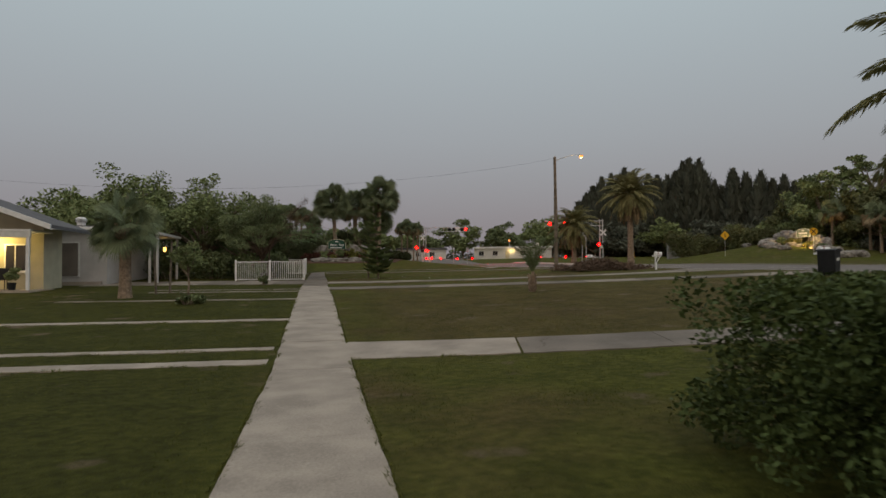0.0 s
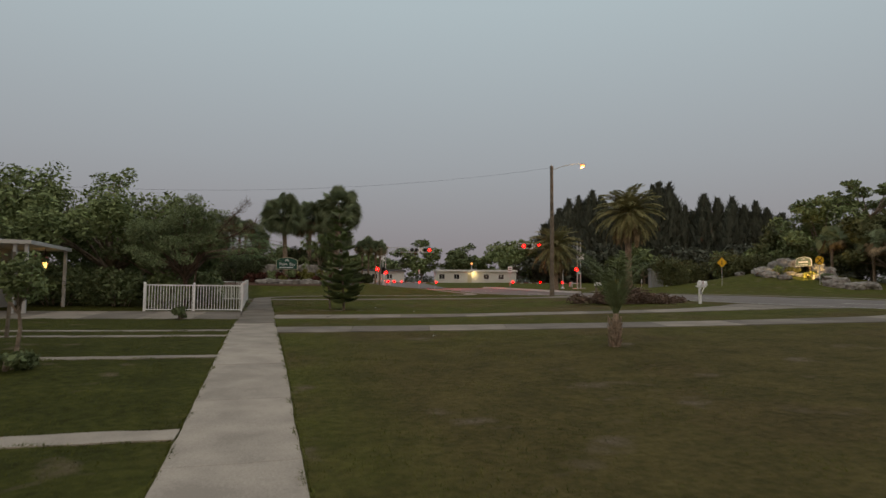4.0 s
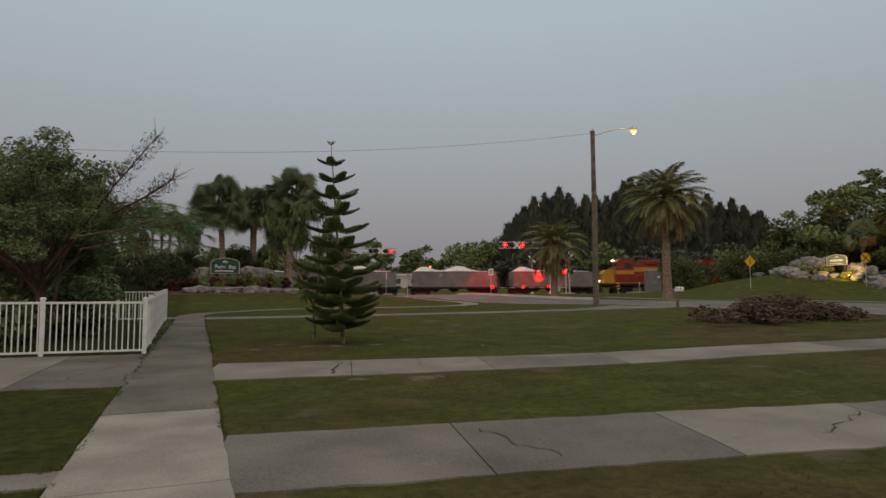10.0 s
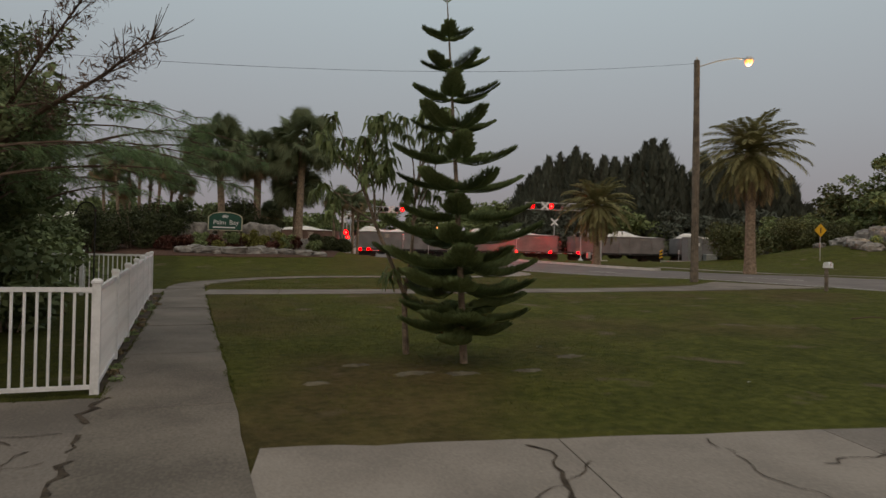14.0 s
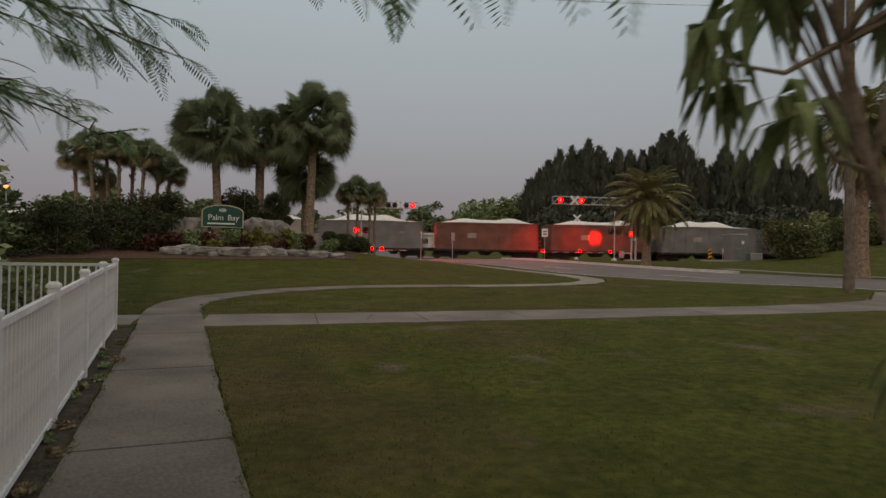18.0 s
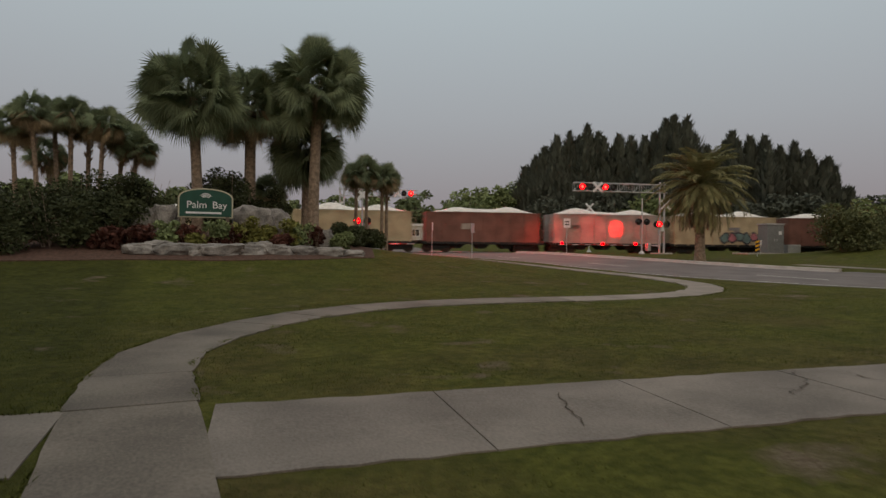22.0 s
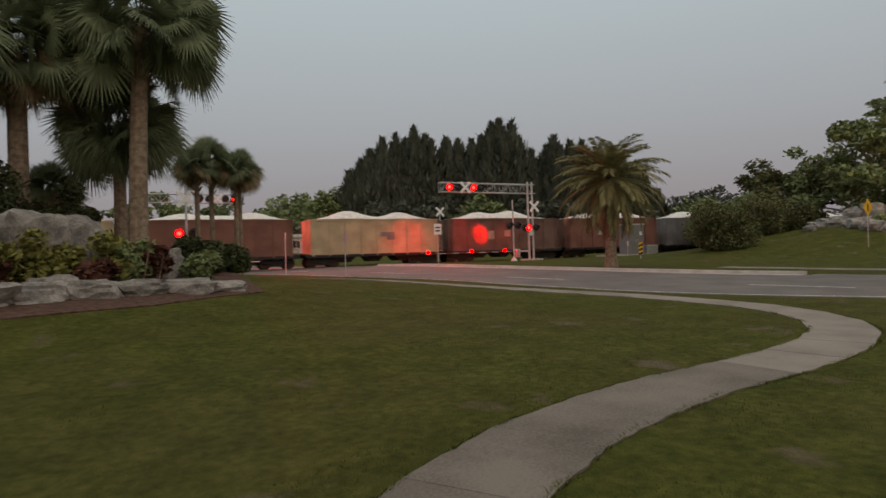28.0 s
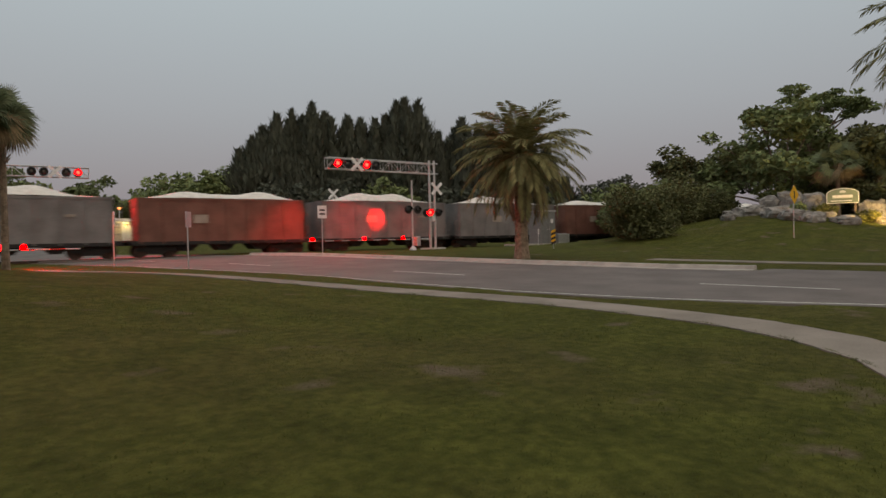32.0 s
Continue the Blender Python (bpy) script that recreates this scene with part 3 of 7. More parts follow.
drive_b = driveway("grey cracked concrete driveway running to the road", [(0.35, 28.1), (4.5, 27.4), (9.2, 26.3), (15.4, 24.7), (20, 23.5), (23.6, 22.6)], [1.95, 1.85, 1.7, 1.7, 2.2, 4.5], 2.3, DARKCON, 540, [DARKCON, DARKCON, CONCRETE])
drive_c = driveway("pale grey cracked driveway bending to the road", [(0.35, 34.15), (4.4, 33.3), (8.4, 32.4), (11.3, 32.2), (16.6, 31.0), (20, 31.2), (23.0, 31.6)], [2.0, 1.85, 1.7, 1.6, 1.8, 3.0, 6.0], 2.5, CONCRETE, 560, [CONCRETE, CONCRETE, DARKCON])
drive_e = driveway("weathered concrete driveway between two lawns", [(0.34, 50.55), (4.8, 49.9), (10.0, 49.05), (14.3, 48.3), (18.2, 48.2), (22.0, 49.0)], [1.95, 1.85, 1.7, 1.6, 2.2, 5.0], 2.3, DARKCON, 580)
far_walk = thing("far_sidewalk", Matrix(), "thin pale sidewalk across the road", "sidewalk", kind="structure")
paved_line([(36.5, 30), (35.2, 46), (34.4, 56), (34.0, 70)], [1.3] * 4, 4.0, CONCRETE, far_walk, 820)
for k, (y, w, x1) in enumerate(((9.45, 0.5, -9), (10.95, 0.36, -9), (16.2, 0.5, -11), (22.4, 0.4, -9), (26.4, 0.4, -7), (28.0, 0.45, -7))):
    driveway("narrow concrete wheel strip in the grass", [(-0.74, y), (-4, y + 0.05), (x1, y + 0.25)], [w, w, w], 2.9, PALE if k < 3 else CONCRETE, 600 + 20 * k)
forecourt = driveway("broad stained concrete forecourt in front of the white fence", [(-0.5, 35.0), (-4.0, 35.2), (-12, 35.5)], [4.3, 4.2, 4.0], 1.9, DARKCON, 760, [DARKCON, CONCRETE])
soil = strip("soil_strip", [(-1.0, 37.5), (-1.14, 49.6)], [(-0.66, 37.5), (-0.76, 49.6)], SOIL, lift=0.012, depth=0.1, step=0.35)
tagged(soil, "dark soil and leaf litter between fence and sidewalk", "soil", kind="structure")
driveway("broken concrete beside the end of the fence", [(-0.86, 50.9), (-3.4, 51.1)], [1.7, 1.7], 2.0, DARKCON, 790)


def crack(parent, x, y, ang, ln, seed, w=0.008):
    """A jagged crack that has filled with soil."""
    r = random.Random(seed)
    bm = bmesh.new()
    p, prev = Vector((x, y)), None
    for i in range(int(ln / 0.12)):
        a = ang + r.uniform(-0.7, 0.7)
        p = p + Vector((math.cos(a), math.sin(a))) * 0.12
        o = Vector((-math.sin(ang), math.cos(ang))) * w * r.uniform(0.3, 1.3)
        cur = [bm.verts.new((q.x, q.y, ground_z(q.x, q.y) + 0.0265)) for q in (p - o, p + o)]
        if prev:
            bm.faces.new((prev[0], prev[1], cur[1], cur[0]))
        prev = cur
    part("crack", bm, SOIL, parent)


for k, (t, x, y, ang, ln) in enumerate(((drive_c, 4.2, 32.7, 1.5, 1.6), (drive_c, 4.6, 33.3, 0.3, 1.5), (drive_c, 8.6, 31.9, 1.3, 1.5), (drive_c, 2.0, 33.4, 0.5, 1.2), (drive_b, 3.4, 26.9, 1.9, 1.6), (drive_b, 6.0, 26.6, 0.4, 1.8), (drive_b, 8.6, 25.8, 1.2, 1.4), (drive_e, 3.4, 49.4, 1.5, 1.4), (drive_e, 6.0, 49.4, 0.6, 1.6), (drive_e, 7.8, 48.8, 1.8, 1.3), (forecourt, -2.0, 33.4, 1.2, 2.6), (forecourt, -3.6, 34.2, 0.4, 3.0), (forecourt, -1.3, 35.6, 2.2, 2.0), (drive_a, 3.9, 9.0, 1.3, 1.5), (forecourt, -3.0, 34.9, 0.1, 1.9), (forecourt, -2.4, 36.4, -0.3, 1.6))):
    crack(t, x, y, ang, ln, 70 + k)
crack(drive_c, 2.66, 34.6, -1.7, 1.9, 95, 0.022)
crack(drive_c, 2.5, 33.1, -0.5, 0.9, 96, 0.014)
for k, (y, ln, w) in enumerate(((32.9, 1.5, 0.022), (34.2, 1.1, 0.045), (35.3, 0.7, 0.03), (36.1, 1.3, 0.05))):
    crack(forecourt, -0.9, y, math.pi / 2, ln, 97 + k, w * 0.7)


def sand_patch(x, y, rx, ry, seed):
    """Worn sandy ground with a ragged outline, lying in the lawn."""
    r = random.Random(seed)
    bm = bmesh.new()
    t = thing("sand_patch", Matrix(), "bare pale sandy patch worn into the lawn", "sand", "sandy patches", "structure")
    rims = []
    for rad, lift in ((0.03, 0.024), (0.55, 0.018), (1.0, -0.012)):
        ring = []
        for i in range(18):
            a = math.tau * i / 18
            q = rad * r.uniform(0.45, 1.3)
            px, py = x + rx * q * math.cos(a), y + ry * q * math.sin(a)
            ring.append(bm.verts.new((px, py, ground_z(px, py) + lift)))
        rims.append(ring)
    for a, b in zip(rims, rims[1:]):
        for i in range(18):
            j = (i + 1) % 18
            bm.faces.new((a[i], b[i], b[j], a[j]))
    part("sand", bm, SAND, t, smooth=True)


for k, (x, y, rx, ry) in enumerate(((3.7, 31.95, 0.4, 0.22), (2.66, 32.26, 0.22, 0.1), (1.38, 37.3, 0.22, 0.12), (2.7, 37.5, 0.35, 0.14), (3.3, 37.3, 0.3, 0.16), (5.3, 37.9, 0.3, 0.14), (4.2, 37.2, 0.3, 0.12), (2.1, 38.2, 0.25, 0.12))):
    sand_patch(x, y, rx, ry, 40 + k)


def make_track():
    t = thing("railway_track", Matrix(), "single railway track on grey ballast", "railway track", kind="structure")
    lo, hi = -330, 330
    bm = bmesh.new()
    rows = []
    for s in range(lo, hi + 1, 10):
        p = TRACK_P + TRACK_D * s
        rows.append([bm.verts.new((p + TRACK_N * o + Vector((0, 0, z)))) for o, z in ((-3.4, 2.2), (-1.9, RAIL_Z - 0.2), (1.9, RAIL_Z - 0.2), (3.4, 2.2))])
    for a, b in zip(rows, rows[1:]):
        for i in range(3):
            bm.faces.new((a[i], a[i + 1], b[i + 1], b[i]))
    bmesh.ops.recalc_face_normals(bm, faces=bm.faces[:])
    part("ballast", bm, BALLAST, t)
    ang = math.atan2(TRACK_D.y, TRACK_D.x)
    for side in (-0.7525, 0.7525):
        bm = prism([(-0.07, 0), (0.07, 0), (0.02, 0.03), (0.02, 0.12), (0.037, 0.17), (-0.037, 0.17), (-0.02, 0.12), (-0.02, 0.03)], lo, hi)
        ob = part("rail", bm, RUST, t)
        ob.matrix_basis = Matrix.Translation(TRACK_P + TRACK_N * side + Vector((0, 0, RAIL_Z - 0.17))) @ Matrix.Rotation(ang - math.pi / 2, 4, "Z")
    # sleepers near the crossing, and the crossing's panels
    me = bpy.data.meshes.new("sleeper")
    b2 = box(-0.11, 0.11, -1.3, 1.3, -0.12, 0.0)
    b2.to_mesh(me), b2.free()
    me.materials.append(WOODPOLE)
    for i in range(-60, 90):
        s = i * 0.55
        if -14.5 < s < -3.5:
            continue
        ob = new("sleeper", me)
        ob.parent = t
        ob.matrix_basis = Matrix.Translation(TRACK_P + TRACK_D * s + Vector((0, 0, RAIL_Z - 0.165))) @ Matrix.Rotation(ang, 4, "Z")
    for o0, o1 in ((-2.6, -0.86), (-0.62, 0.62), (0.86, 2.6)):
        bm = box(-15.5, -3.0, o0, o1, -0.25, -0.02)
        ob = part("crossing_panel", bm, ASPHALT, t)
        ob.matrix_basis = Matrix.Translation(TRACK_P + Vector((0, 0, RAIL_Z))) @ Matrix.Rotation(ang, 4, "Z")


make_track()


# ---- plants ----
def at_ground(x, y, turn=0.0, sink=0.03):
    return pose(x, y, ground_z(x, y) - sink, 0, 0, turn)


def frond_quads(base, azim, rise, length, droop, leaflets=26, leaf_len=0.42, width=0.05, hang=0.35, fold=0.5):
    """A pinnate frond: the points of its rib, and its leaflets as quads."""
    rib, quads = [], []
    h = Vector((math.cos(azim), math.sin(azim), 0))
    p, a = Vector(base), rise
    n = 12
    for i in range(n + 1):
        rib.append(p.copy())
        a -= droop / n * (0.5 + i / n)
        p = p + (h * math.cos(a) + Vector((0, 0, math.sin(a)))) * (length / n)
    side = Vector((-h.y, h.x, 0))
    for i in range(leaflets):
        f = 0.14 + 0.86 * i / leaflets
        k = min(n - 1, int(f * n))
        q = rib[k].lerp(rib[k + 1], f * n - k)
        along = (rib[k + 1] - rib[k]).normalized()
        up = side.cross(along)
        ll = leaf_len * (0.55 + 0.75 * math.sin(math.pi * (0.12 + 0.82 * f))) * random.uniform(0.85, 1.1)
        for s in (-1, 1):
            d = (side * s * 0.85 + along * 0.55 + up * fold * random.uniform(0.3, 0.9) * -1 + Vector((0, 0, -hang))).normalized()
            w = along * width * 0.5
            tip = q + d * ll + Vector((0, 0, -0.12 * ll))
            mid = q + d * ll * 0.5
            quads.append((q - w, mid - w * 1.6, tip, mid + w * 1.6))
    return rib, quads


def date_palm(x, y, trunk_h, trunk_r, frond_len, fronds, label, seed, lean=0.0, low=-0.75):
    random.seed(seed)
    t = thing("date_palm", at_ground(x, y), label, "palm tree", "palms")
    pts = [(lean * (i / 8) ** 2, 0, trunk_h * i / 8) for i in range(9)]
    bm = tube(pts, [trunk_r * k for k in (1.35, 1.1, 1.0, 0.97, 0.95, 0.95, 1.0, 1.15, 1.2)], 12)
    for i in range(150):
        f = random.random()
        a = random.uniform(0, math.tau)
        zz = trunk_h * f
        c = Vector((lean * f * f + math.cos(a) * trunk_r * 0.98, math.sin(a) * trunk_r * 0.98, zz))
        o = Vector((math.cos(a), math.sin(a), 0.9)).normalized()
        s = Vector((-math.sin(a), math.cos(a), 0)) * trunk_r * 0.28
        v = [bm.verts.new(c - s), bm.verts.new(c + s), bm.verts.new(c + o * trunk_r * 0.36)]
        bm.faces.new(v)
    part("trunk", bm, PALMBARK, t, smooth=False)
    top = Vector((lean, 0, trunk_h))
    for i in range(fronds):
        g = i / fronds
        az = i * 2.39996 + random.uniform(-0.15, 0.15)
        rise = math.radians(84) * (1 - g) + low * g + random.uniform(-0.1, 0.1)
        ln = frond_len * random.uniform(0.85, 1.05) * (0.82 + 0.18 * math.sin(math.pi * g))
        rib, q = frond_quads(top + Vector((0, 0, 0.25 * (1 - g))), az, rise, ln, 1.25 - 0.2 * g, leaflets=44, leaf_len=frond_len * 0.15, width=0.05, hang=0.3 + 0.5 * g)
        q += stalk_quads(rib[::2], 0.03)
        leaf_part("frond", np.array([[tuple(v) for v in x2] for x2 in q]), LEAF_DEAD if g > 0.86 else LEAF_PALM, t)
    return t


def stalk_quads(pts, w):
    """A stalk as two crossed ribbons that taper."""
    out = []
    n = len(pts) - 1
    for i in range(n):
        w0, w1 = w * (1 - 0.85 * i / n), w * (1 - 0.85 * (i + 1) / n)
        d = (pts[i + 1] - pts[i]).normalized()
        s = d.cross(Vector((0.13, 0.21, 1))).normalized()
        for o in (s, d.cross(s)):
            out.append((pts[i] - o * w0, pts[i] + o * w0, pts[i + 1] + o * w1, pts[i + 1] - o * w1))
    return out


def fan_quads(c, direction, up, radius, seg=26, spread=2.6, sag=0.35):
    """A fan leaf: narrow blades round the tip of its stalk."""
    d = direction.normalized()
    s = d.cross(up).normalized()
    u = s.cross(d)
    out = []
    for i in range(seg):
        a = (i / (seg - 1) - 0.5) * 2 * spread
        r = radius * (0.72 + 0.28 * math.cos(a * 0.55)) * random.uniform(0.9, 1.05)
        w = radius * 0.037
        e2 = d * math.cos(a) + s * math.sin(a)
        p = s * math.cos(a) - d * math.sin(a)
        mid = c + e2 * r * 0.5 + u * 0.06 * radius
        tip = c + e2 * r + Vector((0, 0, -sag * radius * random.uniform(0.6, 1.4)))
        out.append((c, mid - p * w, tip, mid + p * w))
    return out


def fan_palm(x, y, trunk_h, trunk_r, crown_r, leaves_n, label, seed, skirt=0.25, lean=(0, 0), leaf_r=0.75, name="sabal_palm", split=False):
    random.seed(seed)
    m = at_ground(x, y)
    t = thing(name, m, label, "palm tree", "palms")
    pts = [(lean[0] * (i / 6) ** 1.5, lean[1] * (i / 6) ** 1.5, trunk_h * i / 6) for i in range(7)]
    bm = tube(pts, [trunk_r * k for k in (1.25, 1.05, 1.0, 0.97, 0.95, 0.95, 1.0)], 10)
    for i in range(40):
        f = random.uniform(0.72, 1.0)
        a = random.uniform(0, math.tau)
        c = Vector((lean[0] * f ** 1.5 + math.cos(a) * trunk_r, lean[1] * f ** 1.5 + math.sin(a) * trunk_r, trunk_h * f))
        rod(c, c + Vector((math.cos(a) * 0.22, math.sin(a) * 0.22, 0.3)) * (trunk_r / 0.2), 0.03, 0.012, 4, bm)
    part("trunk", bm, PALMBARK, t)
    top = Vector((lean[0], lean[1], trunk_h))
    green, dry = [], []
    for i in range(leaves_n):
        g = i / leaves_n
        az = i * 2.39996 + random.uniform(-0.4, 0.4)
        el = math.asin(max(-1.0, min(1.0, 0.99 - 1.72 * g ** 0.9))) + random.uniform(-0.2, 0.2)
        d = Vector((math.cos(az) * math.cos(el), math.sin(az) * math.cos(el), math.sin(el)))
        ln = max(0.15, crown_r - leaf_r * 0.75) * random.uniform(0.6, 1.1)
        c = top + d * ln + Vector((0, 0, 0.15 - 0.18 * ln * (1 - abs(d.z))))
        wob = Vector((random.uniform(-1, 1), random.uniform(-1, 1), random.uniform(-1, 1)))
        dd = (d + Vector((0, 0, -0.22)) + wob * 0.22).normalized()
        up = Vector((wob.y, wob.z, wob.x)) + d.cross(Vector((0, 0, 1))) * random.uniform(-0.6, 0.6) + Vector((0, 0, 0.25))
        q = fan_quads(c, dd, up, leaf_r * random.uniform(0.8, 1.15), seg=32, spread=2.1, sag=0.16 + 0.2 * g)
        q += stalk_quads([top, top.lerp(c, 0.5) + Vector((0, 0, 0.06 * ln)), c], 0.02)
        if split:
            leaf_part("fan_leaf", np.array([[tuple(v) for v in x2] for x2 in q]), LEAF_FAN if g < 1 - skirt or skirt < 0.2 else LEAF_DEAD, t)
        else:
            (dry if g > 1 - skirt else green).extend(q)
    if green:
        leaf_part("crown", np.array([[tuple(v) for v in q] for q in green]), LEAF_FAN, t, "round head of dark green fan leaves")
    if dry:
        leaf_part("dry_skirt", np.array([[tuple(v) for v in q] for q in dry]), LEAF_DEAD if skirt > 0.2 else LEAF_FAN, t, "hanging dry fan leaves")
    return t


def limb_tree(x, y, trunk_h, spread, top, n_limbs, n_leaves, leaf, leaf_mat, label, seed, trunk_r=0.16, flat=0.6, clump=0.9, name="tree", droop=0.0, category="tree", low=0.35, aspect=0.45, lean=(0, 0), bark=None):
    """A tapered trunk that forks into limbs and twigs, with clumps of leaves at their ends."""
    r = random.Random(seed)
    t = thing(name, at_ground(x, y), label, category, "trees")
    bm = tube([(0, 0, 0), (0.05, 0.03, trunk_h * 0.5), (lean[0] * 0.2, lean[1] * 0.2, trunk_h)], [trunk_r * 1.3, trunk_r, trunk_r * 0.85], 8)
    centres, radii = [], []
    for i in range(n_limbs):
        az = i * 2.39996 + r.uniform(-0.4, 0.4)
        reach = spread * math.sqrt(r.uniform(0.06, 1.0))
        zt = trunk_h + (top - trunk_h) * r.uniform(low, 1.0) * (1.05 - 0.55 * (reach / spread) ** 2)
        e2 = Vector((math.cos(az) * reach + lean[0], math.sin(az) * reach + lean[1], zt))
        b0 = Vector((lean[0] * 0.2, lean[1] * 0.2, trunk_h * r.uniform(0.75, 1.0)))
        mid = b0.lerp(e2, 0.5) + Vector((r.uniform(-0.3, 0.3), r.uniform(-0.3, 0.3), r.uniform(0.0, 0.5)))
        tube([b0, mid, e2], [trunk_r * 0.55, trunk_r * 0.3, trunk_r * 0.08], 5, bm)
        centres.append(tuple(e2)), radii.append(clump * r.uniform(0.6, 1.15))
        for j in range(3):
            o = e2 + Vector((r.uniform(-1, 1), r.uniform(-1, 1), r.uniform(-0.6, 0.7))) * clump * 1.1
            tube([mid.lerp(e2, 0.6), o], [trunk_r * 0.14, trunk_r * 0.04], 4, bm)
            centres.append(tuple(o)), radii.append(clump * r.uniform(0.35, 0.75))
    part("trunk", bm, bark or BARK, t)
    leaf_part("crown", leaves(centres, radii, n_leaves, leaf, flat, droop, aspect), leaf_mat, t)
    return t


def shrub(x, y, rx, ry, h, n, leaf, leaf_mat, label, seed, name="shrub", category="bush", group="shrubs", stems=10, stem_mat=None, lumps=9, flat=0.8, aspect=0.5, cz=0.5):
    r = random.Random(seed)
    t = thing(name, at_ground(x, y), label, category, group)
    bm = bmesh.new()
    for i in range(stems):
        a = r.uniform(0, math.tau)
        k = math.sqrt(r.random()) * 0.8
        rod((math.cos(a) * rx * k * 0.4, math.sin(a) * ry * k * 0.4, -0.05), (math.cos(a) * rx * k, math.sin(a) * ry * k, h * r.uniform(0.5, 0.9)), 0.02, 0.008, 4, bm)
    part("stem_clump", bm, stem_mat or BARK, t)
    cs, rs = [], []
    for i in range(lumps):
        a = r.uniform(0, math.tau)
        k = math.sqrt(r.random()) * 0.75
        rad = min(rx, ry, h) * r.uniform(0.35, 0.6)
        cs.append((math.cos(a) * rx * k, math.sin(a) * ry * k, max(rad * flat * 0.9, h * (cz + r.uniform(-0.35, 0.3)))))
        rs.append(rad)
    q = leaves(cs, rs, n, leaf, flat, 0.0, aspect)
    q[..., 2] = np.maximum(q[..., 2], 0.02)
    leaf_part("foliage", q, leaf_mat, t)
    return t


def norfolk_pine(x, y, h, label, seed, lean=-0.36):
    """Even tiers of upswept branches on a slightly leaning stem, each branch a feather of up-pointing needles."""
    r = random.Random(seed)
    t = thing("norfolk_pine", at_ground(x, y), label, "pine tree", "trees")
    stem = [Vector((lean * (q / 8) ** 1.1, 0, h * q / 8)) for q in range(9)]
    part("trunk", tube(stem, [0.06, 0.052, 0.046, 0.04, 0.033, 0.027, 0.02, 0.014, 0.008], 8), BARK, t)
    tiers = ((0.55, 0.8), (0.8, 0.95), (1.12, 1.08), (1.42, 1.14), (1.76, 1.08), (2.08, 0.95), (2.46, 0.86), (2.88, 0.84), (3.32, 0.72), (3.74, 0.62), (4.16, 0.48), (4.58, 0.33))
    for k, (z, reach) in enumerate(tiers):
        f = k / (len(tiers) - 1)
        axis = Vector((lean * (z / h) ** 1.1, 0, 0))
        nb = 8 if f < 0.45 else 5
        quads = []
        bm = bmesh.new()
        for b in range(nb):
            az = b * math.tau / nb + k * 0.62 + r.uniform(-0.14, 0.14)
            ln = reach * r.uniform(0.78, 1.1)
            dz = r.uniform(-0.16, 0.14) * (1 - f)
            hd = Vector((math.cos(az), math.sin(az), 0))
            sd = Vector((-hd.y, hd.x, 0))
            pts = []
            for i in range(7):
                q = i / 6
                pts.append(axis + hd * ln * q + Vector((0, 0, z + dz * min(1, 3 * q) - 0.17 * math.sin(q * 2.3) * ln * (1 - 0.9 * f) + (0.17 + 0.16 * f) * q * q * ln)))
            tube(pts, [0.016, 0.013, 0.011, 0.009, 0.007, 0.005, 0.003], 4, bm)
            m = int(820 * max(0.3, ln))
            for i in range(m):
                q = 0.14 + 0.86 * ((i + r.random()) / m) ** 0.85
                j = min(5, int(q * 6))
                p = pts[j].lerp(pts[j + 1], q * 6 - j)
                spread = ((0.22 - 0.07 * f) * ln ** 0.5) * math.sin(math.pi * min(1, 0.2 + 0.68 * q)) * 1.1
                o = r.uniform(-1, 1)
                # the twigs stand out sideways and turn up at their tips
                base = p + sd * o * spread * 0.8 + Vector((0, 0, 0.10 * abs(o) * spread))
                d = (sd * o * 0.75 + Vector((0, 0, 1.0 - 0.3 * abs(o))) + hd * r.uniform(0.3, 0.95)).normalized()
                tip = base + d * (0.085 - 0.03 * f + spread * 0.3) * r.uniform(0.75, 1.25)
                w = hd.cross(d).normalized() * 0.013 + hd * 0.009
                mid = (base + tip) / 2
                quads.append((tuple(base), tuple(mid - w), tuple(tip), tuple(mid + w)))
        limb = part("branch_tier", bm, LEAF_PINE, t)
        leaf_part("needle_spray", np.array(quads), LEAF_PINE, limb)
    tuft = [(stem[8] + Vector((0, 0, -0.06 + 0.006 * i)), math.tau * 0.38 * i) for i in range(9)]
    leaf_part("leader_tuft", np.array([[tuple(c), tuple(c + Vector((math.cos(a) * 0.05, math.sin(a) * 0.05, 0.03))), tuple(c + Vector((math.cos(a) * 0.13, math.sin(a) * 0.13, 0.12))), tuple(c + Vector((math.cos(a) * 0.05, math.sin(a) * 0.05, 0.07)))] for c, a in tuft]), LEAF_PINE, t)
    return t


